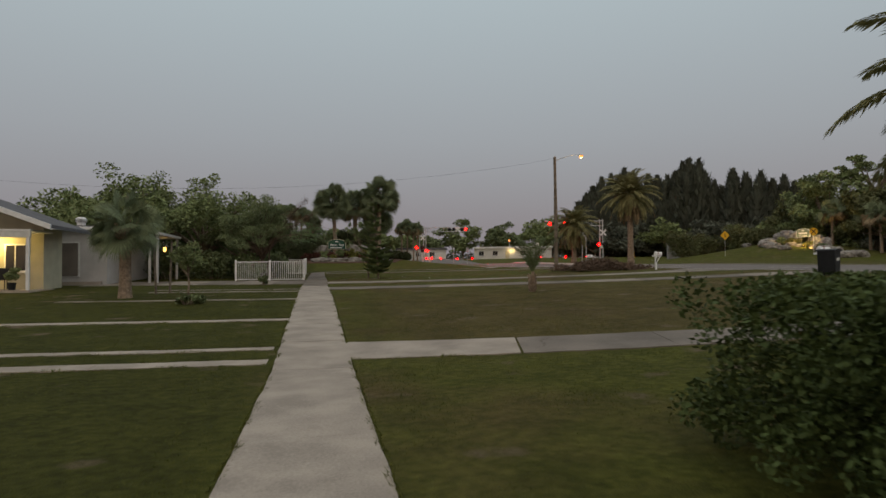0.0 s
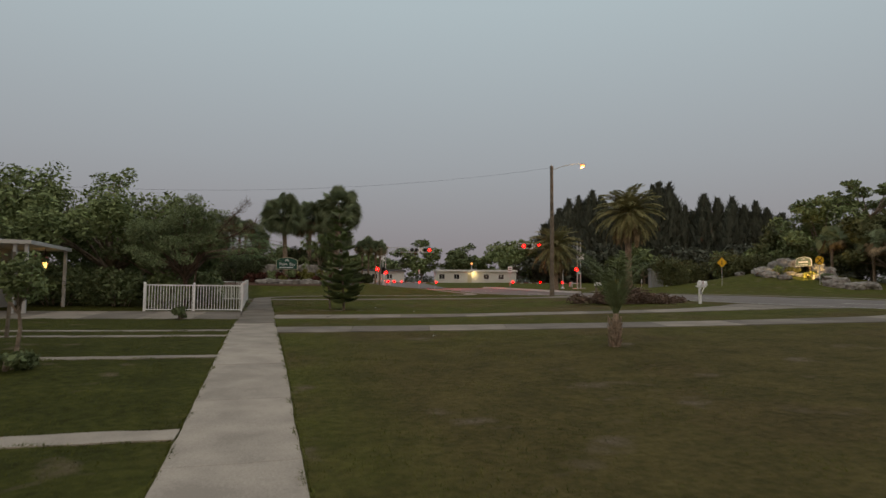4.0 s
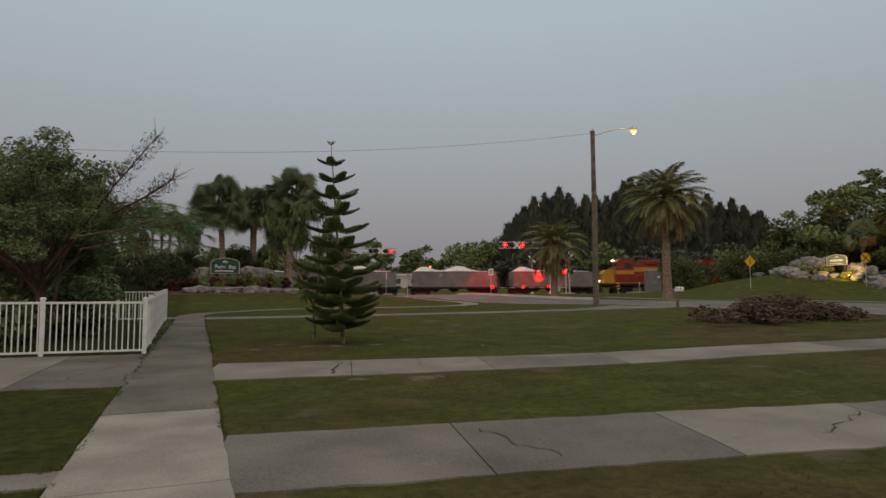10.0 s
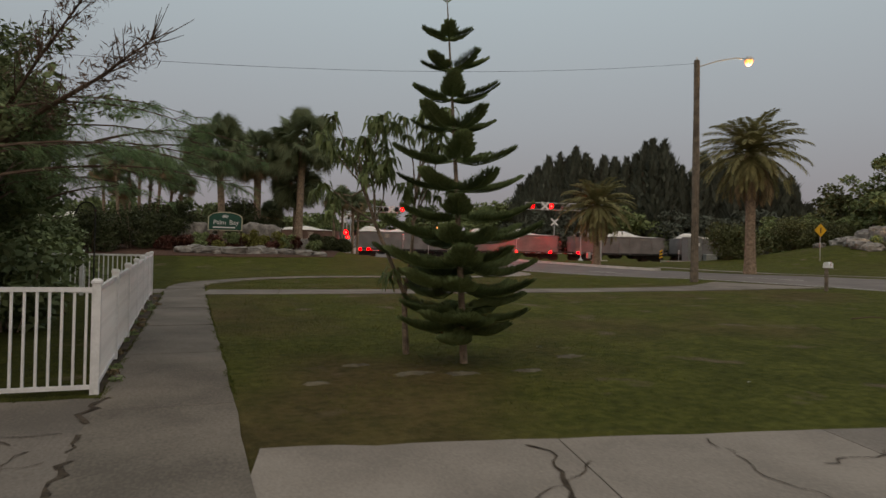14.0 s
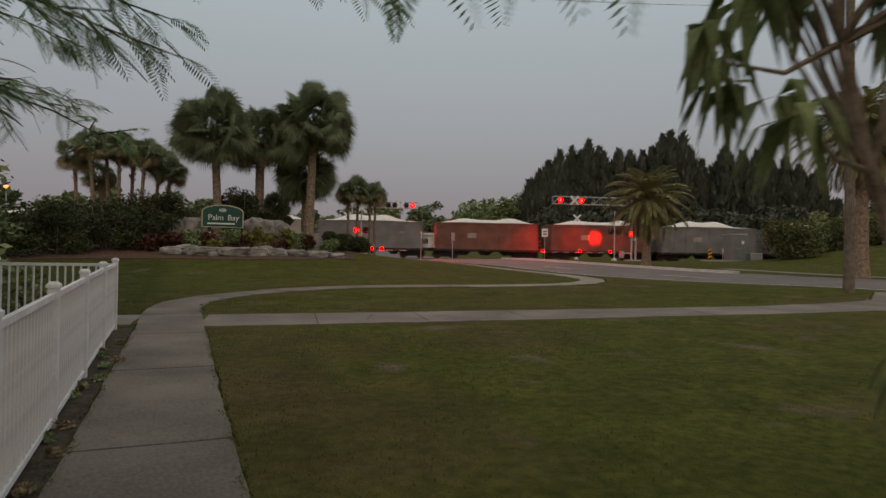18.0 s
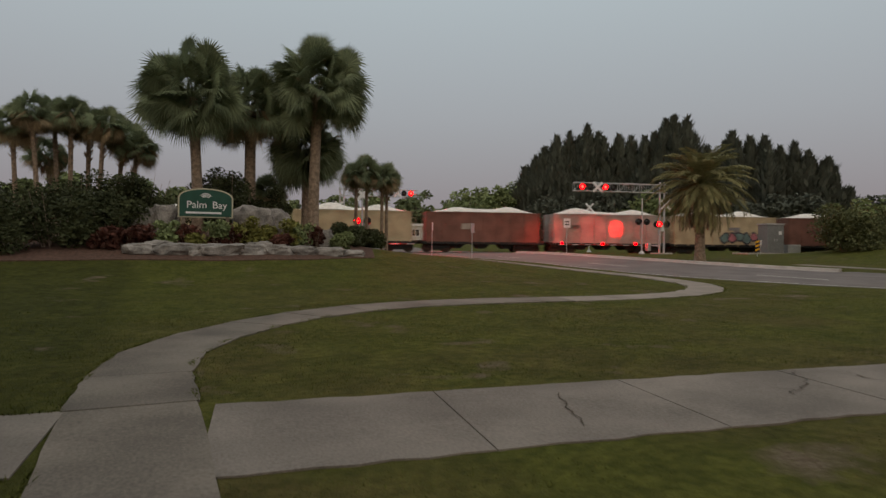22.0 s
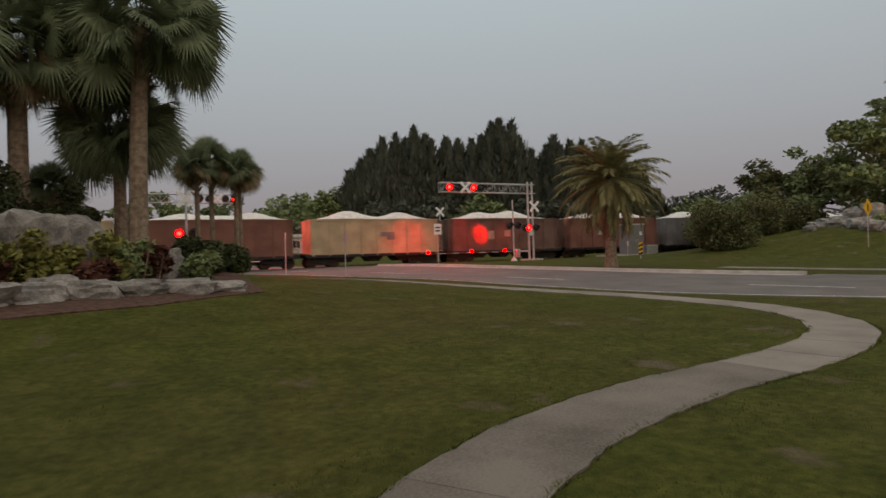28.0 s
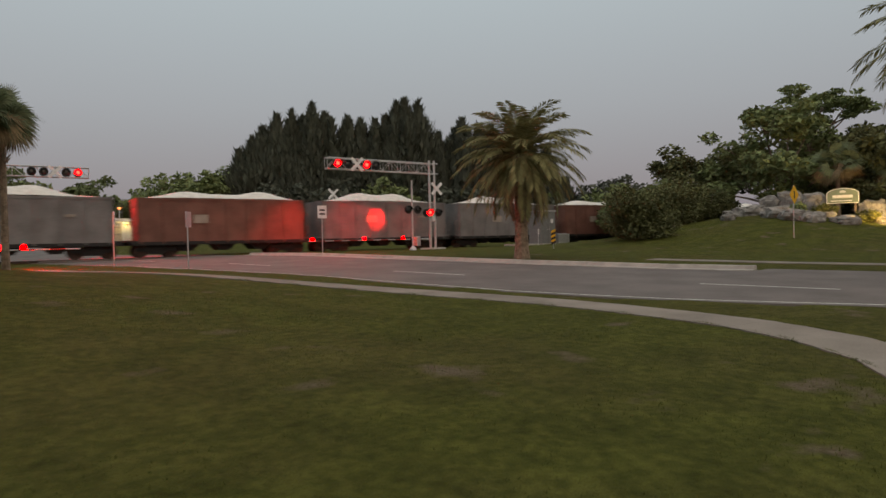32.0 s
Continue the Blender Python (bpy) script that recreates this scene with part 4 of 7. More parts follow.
def spire_tree(x, y, h, r0, label, seed, n=3600):
    """A tall dark conifer: a ragged cone of upward sprays round a leader, with side leaders."""
    rr = np.random.default_rng(seed)
    t = thing("australian_pine", at_ground(x, y), label, "pine tree", "row of tall pines")
    part("trunk", rod((0, 0, 0), (0, 0, h * 0.95), 0.3, 0.05, 6), BARK, t)
    k = rr.integers(3, 6)
    lead = np.concatenate([[[0, 0, h, 1.0]], np.stack([rr.uniform(-0.6, 0.6, k) * r0, rr.uniform(-0.6, 0.6, k) * r0, h * rr.uniform(0.72, 0.95, k), rr.uniform(0.45, 0.75, k)], axis=1)])
    pick = rr.choice(k + 1, n, p=np.r_[0.4, np.full(k, 0.6 / k)])
    L = lead[pick]
    z = rr.random(n) ** 0.8
    lump = 0.8 + 0.2 * np.sin(z * rr.uniform(14, 30) + L[:, 3] * 9)
    rad = r0 * L[:, 3] * np.minimum(1.0, 2.6 * (1 - z)) ** 0.9 * lump * rr.random(n) ** 0.45
    a = rr.random(n) * math.tau
    p = np.stack([L[:, 0] + np.cos(a) * rad, L[:, 1] + np.sin(a) * rad, 0.5 + z * (L[:, 2] - 0.9)], axis=1)
    ln = (0.35 + 0.75 * rr.random(n))[:, None]
    u = np.stack([np.cos(a) * 0.55 + rr.normal(size=n) * 0.2, np.sin(a) * 0.55 + rr.normal(size=n) * 0.2, 0.9 + 0.3 * rr.random(n)], axis=1) * ln
    v = np.stack([-np.sin(a), np.cos(a), 0 * a], axis=1) * (0.16 + 0.22 * rr.random(n))[:, None]
    leaf_part("crown", np.stack([p - u * 0.8, p + v, p + u, p - v], axis=1), LEAF_DARK, t)
    return t


# the two landmark date palms by the road
date_palm(31.3, 58.6, 7.2, 0.30, 3.6, 80, "tall date palm with a bare trunk beside the road", 11, low=-1.0)
date_palm(32.1, 75.5, 4.9, 0.30, 3.7, 80, "short date palm on the grass verge by the crossing", 12, low=-1.05)
# cabbage palms on the sign mound
fan_palm(6.85, 75.5, 7.35, 0.26, 2.6, 170, "tall cabbage palm behind the stone sign", 21, split=True, skirt=0.08, leaf_r=0.98, lean=(0.2, 0))
fan_palm(1.7, 75.9, 6.1, 0.24, 2.5, 160, "cabbage palm with a thick round head on the mound", 22, split=True, skirt=0.08, leaf_r=0.98, lean=(-0.3, 0))
fan_palm(4.1, 77.0, 6.0, 0.27, 2.3, 130, "cabbage palm standing between two others", 23, split=True, skirt=0.2, leaf_r=0.95)
fan_palm(6.9, 77.4, 4.3, 0.2, 2.1, 110, "short shaggy cabbage palm behind the trunk", 24, split=True, skirt=0.12, leaf_r=0.95)
norfolk_pine(3.6, 37.95, 5.15, "young Norfolk pine with even tiers of branches on the lawn", 31)
date_palm(9.5, 5.2, 3.7, 0.2, 2.3, 40, "feathery palm standing behind the hedge", 13, low=-0.8)


# ---- fence, pole, signals ----
def fence_run(points, label, seed=0):
    """Posts, rails and flat pickets along a line."""
    t = thing("fence", Matrix(), label, "fence", "fences")
    me = None
    for (x0, y0), (x1, y1) in zip(points, points[1:]):
        d = Vector((x1 - x0, y1 - y0))
        ln = d.length
        ang = math.atan2(d.y, d.x)

        def put(mesh, s, z):
            px, py = x0 + d.x * s / ln, y0 + d.y * s / ln
            ob = new(mesh.name.split(".")[0], mesh)
            ob.parent = t
            ob.matrix_basis = pose(px, py, ground_z(px, py) + z, 0, 0, math.degrees(ang))
            return ob
        if me is None:
            b = lathe([(0.045, 0), (0.045, 1.19), (0.056, 1.195), (0.056, 1.22), (0.03, 1.245)], 4, m=Matrix.Rotation(math.pi / 4, 4, "Z") @ Matrix.Diagonal((1.35, 1.35, 1, 1)))
            post = bpy.data.meshes.new("post")
            b.to_mesh(post), b.free(), post.materials.append(WHITE)
            b = box(-0.0125, 0.0125, -0.0125, 0.0125, 0.06, 1.12)
            me = bpy.data.meshes.new("picket")
            b.to_mesh(me), b.free(), me.materials.append(WHITE)
        n = max(1, round(ln / 1.85))
        for i in range(n + 1):
            put(post, ln * i / n, 0.0)
        for i in range(int(ln / 0.115)):
            put(me, 0.06 + i * 0.115, 0.0)
        for z, hh in ((1.10, 0.05), (0.055, 0.045)):
            for i in range(n):
                bm = bmesh.new()
                a, b2 = ln * i / n, ln * (i + 1) / n
                pa, pb = (Vector((x0 + d.x * s / ln, y0 + d.y * s / ln, 0)) for s in (a, b2))
                pa.z, pb.z = ground_z(pa.x, pa.y) + z, ground_z(pb.x, pb.y) + z
                mid, q = (pa + pb) / 2, (pb - pa)
                r = bmesh.ops.create_cube(bm, size=1.0, matrix=Matrix.Translation(mid + Vector((0, 0, hh / 2))) @ q.to_track_quat("X", "Z").to_matrix().to_4x4() @ Matrix.Diagonal((q.length, 0.04, hh, 1)))
                part("rail", bm, WHITE, t)
    return t


fence_run([(-4.9, 37.5), (-0.95, 37.45), (-1.12, 49.4), (-4.6, 49.6)], "white painted metal picket fence along the sidewalk")


def street_lamp():
    x, y = 20.57, 51.7
    t = thing("street_lamp", at_ground(x, y), "tall weathered utility pole with a lit amber street lamp", "street lamp")
    part("pole", tube([(0, 0, -0.3), (0.02, 0, 5), (0, 0, 9.85)], [0.19, 0.165, 0.13], 12), WOODPOLE, t)
    d = Vector((0.93, -0.37, 0))
    pts = [(0, 0, 9.55), d * 0.9 + Vector((0, 0, 9.85)), d * 1.7 + Vector((0, 0, 10.0)), d * 2.1 + Vector((0, 0, 9.98))]
    part("arm", tube(pts, [0.03, 0.028, 0.026, 0.026], 6), ALU, t)
    head = part("lamp_head", lathe([(0.02, 0.16), (0.14, 0.12), (0.2, 0.0), (0.19, -0.03)], 12, m=Matrix.Translation(d * 2.3 + Vector((0, 0, 9.93)))), ALU, t)
    part("bulb", lathe([(0.17, -0.03), (0.16, -0.14), (0.09, -0.24), (0.02, -0.27)], 12, m=Matrix.Translation(d * 2.3 + Vector((0, 0, 9.93)))), AMBER_ON, head, "glowing amber bulb")
    part("insulator", lathe([(0.05, 9.85), (0.06, 9.9), (0.03, 10.0)], 8), ALU, t)
    lamp = new("street_lamp_light", bpy.data.lights.new("street_lamp_light", "POINT"))
    lamp.data.energy, lamp.data.color, lamp.data.shadow_soft_size = 120, (1.0, 0.6, 0.25), 0.2
    lamp.location = Vector((x, y, ground_z(x, y) + 9.5)) + d * 2.3
    # the cable that runs from the pole to the far side
    a, b = Vector((x, y, ground_z(x, y) + 9.7)), Vector((-27, 51.0, 8.9))
    pts = [a.lerp(b, i / 24) - Vector((0, 0, 1.7 * 4 * (i / 24) * (1 - i / 24))) for i in range(25)]
    c = part("cable", tube(pts, [0.006] * 25, 4), BLACK)
    tagged(c, "thin black overhead cable from the pole", "cable")


street_lamp()


def lens(c, d, r, lit, parent, core=True):
    """A round signal: backplate, hood and red lens, facing along d."""
    c, d = Vector(c), Vector(d).normalized()
    m = Matrix.Translation(c) @ d.to_track_quat("Z", "Y").to_matrix().to_4x4()
    plate = part("signal_lamp", lathe([(0.30, -0.05), (0.30, -0.02), (0.2, -0.015), (0.17, 0.0)], 16, m=m), BLACK, parent, "round black signal backplate with a red lens")
    part("lens", lathe([(r, 0.0), (r * 0.95, 0.03), (r * 0.6, 0.05), (r * 0.1, 0.055)], 14, m=m), RED_ON if lit else GLASS, plate, "glowing red lens" if lit else "unlit dark lens")
    if lit and core:
        part("lens_core", lathe([(r * 0.5, 0.056), (r * 0.4, 0.07), (r * 0.1, 0.075)], 10, m=m), RED_HOT, plate)
    hood = bmesh.new()
    q = [(math.cos(a), math.sin(a)) for a in np.linspace(math.radians(0), math.radians(180), 9)]
    rows = [[hood.verts.new(m @ Vector((cx * (r + 0.03), cy * (r + 0.03), z))) for cx, cy in q] for z in (0, 0.22)]
    for i in range(8):
        hood.faces.new((rows[0][i], rows[0][i + 1], rows[1][i + 1], rows[1][i]))
    part("hood", hood, BLACK, plate)
    return plate


def crossbuck(c, d, size, parent):
    d = Vector(d).normalized()
    m = Matrix.Translation(Vector(c)) @ Vector((d.x, d.y, 0)).to_track_quat("Z", "Y").to_matrix().to_4x4()
    for a in (45, -45):
        bm = box(-size / 2, size / 2, -0.11, 0.11, -0.01 + (0.012 if a > 0 else 0), 0.008 + (0.012 if a > 0 else 0))
        bm.transform(m @ Matrix.Rotation(radians(a), 4, "Z"))
        part("crossbuck_blade", bm, WHITE, parent, "white reflective crossbuck blade")


def cantilever(base, tip, mast_h, toward, label, lit_a, lit_b, spots=True):
    """A crossing signal: twin masts, a truss arm over the road, lamps on the arm and the mast, a gate."""
    bx, by = base
    z0 = ground_z(bx, by)
    t = thing("crossing_signal", Matrix(), label, "crossing signal", "crossing signals")
    arm = Vector((tip[0] - bx, tip[1] - by, 0))
    ln = arm.length
    d = arm / ln
    f = Vector(toward).normalized()
    part("foundation", box(bx - 0.7, bx + 0.7, by - 0.7, by + 0.7, z0 - 0.2, z0 + 0.12, 0.03), KERB, t)
    for k in (-0.22, 0.22):
        p = Vector((bx, by, z0)) - d * k
        part("mast", rod(p, p + Vector((0, 0, mast_h)), 0.10, 0.085, 12), ALU, t)
    zt, zb = z0 + mast_h - 0.25, z0 + mast_h - 1.0
    for zz in (zt, zb):
        for o in (-0.22, 0.22):
            p = Vector((bx, by, zz)) + f * o
            part("truss_chord", rod(p - d * 0.4, p + d * ln, 0.04, 0.04, 8), ALU, t)
    n = 12
    lace = bmesh.new()
    for i in range(n):
        s0, s1 = ln * i / n, ln * (i + 1) / n
        for o in (-0.22, 0.22):
            p = Vector((bx, by, 0)) + f * o
            a, b = (zt, zb) if i % 2 else (zb, zt)
            rod(p + d * s0 + Vector((0, 0, a)), p + d * s1 + Vector((0, 0, b)), 0.018, 0.018, 5, lace)
            rod(p + d * s1 + Vector((0, 0, zt)), p + d * s1 + Vector((0, 0, zb)), 0.018, 0.018, 5, lace)
    part("truss_lacing", lace, ALU, t)
    zc = (zt + zb) / 2
    for s, lit in ((ln - 1.1, lit_a), (ln - 3.3, lit_b)):
        c = Vector((bx, by, zc)) + d * s
        for o in (-0.38, 0.38):
            on = lit and o > 0
            lens(c + f * 0.32 + d * (o), f, 0.24 if on else 0.19, on, t)
        for o in (-0.38, 0.38):
            lens(c - f * 0.32 + d * (o), -f, 0.155, lit and o < 0, t)
    crossbuck(Vector((bx, by, zc)) + d * (ln - 2.2) + f * 0.3, f, 1.2, t)
    crossbuck(Vector((bx, by, z0 + mast_h - 2.1)) + f * 0.2 - d * 0.3, f, 1.2, t)
    for o in (-0.4, 0.4):
        lens(Vector((bx, by, z0 + 2.75)) + f * 0.28 + d * o, f, 0.24 if o > 0 else 0.19, o > 0 if lit_a else False, t)
        lens(Vector((bx, by, z0 + 2.75)) - f * 0.28 + d * o, -f, 0.155, False, t)
    part("control_box", box(bx - 0.16, bx + 0.16, by - 0.14, by + 0.14, z0 + 2.1, z0 + 2.65, 0.02), WHITE, t)
    return t


SIG_F = Vector((-0.30, -0.95, 0))
cantilever((42.6, 90.0), (34.3, 92.25), 6.65, SIG_F, "aluminium crossing signal with a truss arm and lit red lamps", True, True)
cantilever((18.6, 113.2), (26.6, 110.9), 7.2, SIG_F, "far aluminium crossing signal with a truss arm and one red lamp", True, False)
BLOB = TRACK_P + TRACK_D * 6.6 - TRACK_N * 1.6 + Vector((0, 0, 5.15))
BLOB_2 = TRACK_P - TRACK_D * 0.7 - TRACK_N * 1.6 + Vector((0, 0, 4.0))
for loc, tgt, e2, wide, soft in ((BLOB - TRACK_N * 4.5 + Vector((-0.5, 0, 2.2)), BLOB, 6500, 19, 0.4), ((34.9, 92.4, 8.2), BLOB_2, 1300, 50, 1.0), ((37.2, 91.5, 8.2), BLOB - TRACK_D * 2.2 - Vector((0, 0, 0.9)), 800, 55, 1.0), ((42.4, 90.7, 5.3), (43.9, 95.5, 4.6), 120, 60, 1.0)):
    sp = new("red_signal_beam", bpy.data.lights.new("red_signal_beam", "SPOT"))
    sp.data.energy, sp.data.color, sp.data.spot_size, sp.data.spot_blend, sp.data.shadow_soft_size = e2, (1.0, 0.012, 0.01), radians(wide), soft, 0.12
    sp.matrix_world = look(loc, tgt)

for loc, tgt, e2, wide in (((14.25, 91.4, 4.9), (20.5, 88.5, 2.4), 3300, 125), ((25.7, 109.6, 8.6), (24.0, 98.5, 2.5), 6000, 100), ((35.2, 91.3, 8.2), (28.0, 88.0, 2.3), 2000, 90)):
    gl = new("red_road_beam", bpy.data.lights.new("red_road_beam", "SPOT"))
    gl.data.energy, gl.data.color, gl.data.spot_size, gl.data.spot_blend, gl.data.shadow_soft_size = e2, (1.0, 0.02, 0.012), radians(wide), 1.0, 0.15
    gl.matrix_world = look(loc, tgt)


def crossing_post(x, y, h, buck_z, lamp_z, lit, label):
    z0 = ground_z(x, y)
    t = thing("crossing_post", Matrix(), label, "crossing signal", "crossing signals")
    part("mast", rod((x, y, z0 - 0.1), (x, y, z0 + h), 0.07, 0.06, 10), ALU, t)
    part("base", lathe([(0.3, z0 - 0.1), (0.26, z0 + 0.1), (0.09, z0 + 0.3)], 8, m=Matrix.Translation((x, y, 0))), ALU, t)
    if buck_z:
        crossbuck(Vector((x, y, z0 + buck_z)) + SIG_F * 0.1, SIG_F, 1.3, t)
    if lamp_z:
        part("lamp_bar", rod(Vector((x, y, z0 + lamp_z)) - SIG_R * 0.5, Vector((x, y, z0 + lamp_z)) + SIG_R * 0.5, 0.03, n=6), BLACK, t)
        lens(Vector((x, y, z0 + lamp_z)) + SIG_F * 0.15 - SIG_R * 0.4, SIG_F, 0.23, lit, t)
        lens(Vector((x, y, z0 + lamp_z)) + SIG_F * 0.15 + SIG_R * 0.4, SIG_F, 0.155, False, t)
    return t


SIG_R = Vector((0.956, -0.292, 0))
crossing_post(14.45, 92.1, 5.2, 4.6, 2.6, True, "crossing signal post with a crossbuck and one lit red lamp")
crossing_post(39.9, 89.6, 5.0, 0, 2.9, False, "slim crossing post with two unlit lamps")
crossing_post(45.9, 105.1, 5.5, 5.2, 0, False, "white crossbuck post on the far side of the railway")


def gate(hub, d, ln, lights, label):
    """A lowered crossing gate: counterweighted arm with stripes and small red lamps."""
    t = thing("crossing_gate", Matrix(), label, "crossing gate", "crossing gates")
    hub, d = Vector(hub), Vector(d).normalized()
    part("housing", box(hub.x - 0.2, hub.x + 0.2, hub.y - 0.2, hub.y + 0.2, hub.z - 0.5, hub.z + 0.2, 0.03), ALU, t)
    part("counterweight", rod(hub - d * 1.1, hub, 0.09, 0.05, 6), ALU, t)
    n = int(ln / 0.6)
    for i in range(n):
        a, b = hub + d * (ln * i / n), hub + d * (ln * (i + 1) / n)
        part("arm_stripe", rod(a, b, 0.03, 0.03, 6), ALU if i % 2 else LOCO_RED, t)
    for k in lights:
        c = hub + d * k + Vector((0, 0, 0.12))
        part("gate_lamp", lathe([(0.1, -0.1), (0.15, 0.0), (0.1, 0.1), (0.02, 0.12)], 12, m=Matrix.Translation(c)), RED_LOW, t, "small glowing red lamp")


gate((41.8, 90.9, 3.45), -SIG_R, 8.6, (1.2, 4.4, 8.3), "lowered striped crossing gate with three red lamps")
gate((19.4, 112.4, 3.6), SIG_R, 8.0, (2.0, 5.0, 7.8), "far lowered crossing gate with red lamps")
gate((14.85, 91.9, 3.3), SIG_R * 1.0, 3.6, (0.6, 1.4), "short striped crossing gate with red lamps")


# ---- the train ----
def truck(x, parent):
    """A two-axle bogie with side frames."""
    bm = bmesh.new()
    for y in (-0.98, 0.98):
        prof = [(x - 1.25, 0.42), (x - 1.25, 0.62), (x - 0.5, 0.66), (x - 0.35, 0.85), (x + 0.35, 0.85), (x + 0.5, 0.66), (x + 1.25, 0.62), (x + 1.25, 0.42), (x + 0.6, 0.40), (x + 0.4, 0.22), (x - 0.4, 0.22), (x - 0.6, 0.40)]
        prism(prof, y - 0.07, y + 0.07, bm)
    fr = part("truck_frame", bm, BLACK, parent)
    for dx in (-0.9, 0.9):
        for y in (-0.75, 0.75):
            m = Matrix.Translation((x + dx, y, 0.455)) @ Matrix.Rotation(math.pi / 2, 4, "X")
            part("wheel", lathe([(0.1, -0.09), (0.40, -0.06), (0.455, -0.07), (0.455, 0.06), (0.40, 0.05), (0.1, 0.09)], 18, m=m), RUST, fr)
    part("axle", rod((x, -0.9, 0.5), (x, 0.9, 0.5), 0.14, n=8), BLACK, fr)



def hopper(material, seed, label, heap=True, low=0.0):
    """An open rock wagon: ribbed box with sloped ends, chutes below, heaped with white rock."""
    r = random.Random(seed)
    t = thing("hopper_wagon", Matrix(), label, "freight wagon", "wagons of the train")
    L, W, z0, z1 = 5.45, 1.55, 1.0, 3.8 - low
    bm = box(-L, L, -W, W, z0, z1)
    part("body", bm, material, t)
    part("top_rim", box(-L - 0.04, L + 0.04, -W - 0.05, W + 0.05, z1 - 0.12, z1 + 0.015), material, t)
    part("side_sill", box(-5.9, 5.9, -W - 0.03, W + 0.03, 0.8, 1.02), BLACK, t)
    for i in range(9):
        x = -L + 0.15 + (2 * L - 0.3) * i / 8
        for y in (-W, W):
            part("rib", box(x - 0.05, x + 0.05, y - 0.06, y + 0.06, z0 - 0.1, z1 - 0.1), material, t)
    for x in (-2.4, 0.0, 2.4):
        part("chute", prism([(x - 0.95, 1.0), (x + 0.95, 1.0), (x + 0.3, 0.38), (x - 0.3, 0.38)], -0.95, 0.95), BLACK, t)
    for x in (-5.75, 5.75):
        part("end_platform", box(x - 0.32, x + 0.32, -1.45, 1.45, 1.0, 1.12), BLACK, t)
        part("end_rail", tube([(x, -1.4, 1.1), (x, -1.4, 2.2), (x, 1.4, 2.2), (x, 1.4, 1.1)], [0.025] * 4, 5), material, t)
        part("coupler", box(x - 0.5, x + 0.5, -0.12, 0.12, 0.78, 0.98), BLACK, t)
        u = 1 if x > 0 else -1
        lad = bmesh.new()
        for xx in (x - 0.28 * u, x + 0.1 * u):
            rod((xx, -W - 0.05, 1.0), (xx, -W - 0.05, 3.7 - low), 0.016, n=4, bm=lad)
        lad = part("ladder", lad, material, t)
        for k in range(6):
            part("rung", rod((x - 0.28 * u, -W - 0.05, 1.1 + k * 0.42), (x + 0.1 * u, -W - 0.05, 1.1 + k * 0.42), 0.018, n=4), material, lad)
    for k in range(r.randint(1, 3)):
        x = r.uniform(-4, 4)
        part("stencil", box(x - r.uniform(0.2, 0.5), x + r.uniform(0.15, 0.5), -W - 0.068, -W - 0.062, 2.2 + r.uniform(-0.3, 0.5), 2.75), PALE if material is not CAR_TAN else CAR_GREY, t)
    truck(-4.35, t), truck(4.35, t)
    if heap:
        gx, gy = 40, 9
        bm = bmesh.new()
        hs = [(r.uniform(-4.2, -1.6), r.uniform(0.42, 0.62)), (r.uniform(0.4, 4.3), r.uniform(0.40, 0.62)), (r.uniform(-1, 1), r.uniform(0.15, 0.35))]
        rows = []
        for i in range(gx + 1):
            x = -L + 0.1 + (2 * L - 0.2) * i / gx
            row = []
            for j in range(gy + 1):
                y = -W + 0.06 + (2 * W - 0.12) * j / gy
                e2 = max(0, 1 - (abs(y) / W) ** 2) * min(1, (L - abs(x)) / 1.0)
                zz = sum(hh * math.exp(-((x - c) / 1.45) ** 2) for c, hh in hs) * e2 + 0.10 * e2 + r.uniform(-0.015, 0.015)
                row.append(bm.verts.new((x, y, z1 + 0.02 + zz)))
            rows.append(row)
        for a, b in zip(rows, rows[1:]):
            for j in range(gy):
                bm.faces.new((a[j], b[j], b[j + 1], a[j + 1]))
        part("rock_load", bm, AGG, t, "heaped white crushed rock", smooth=True)
    return t


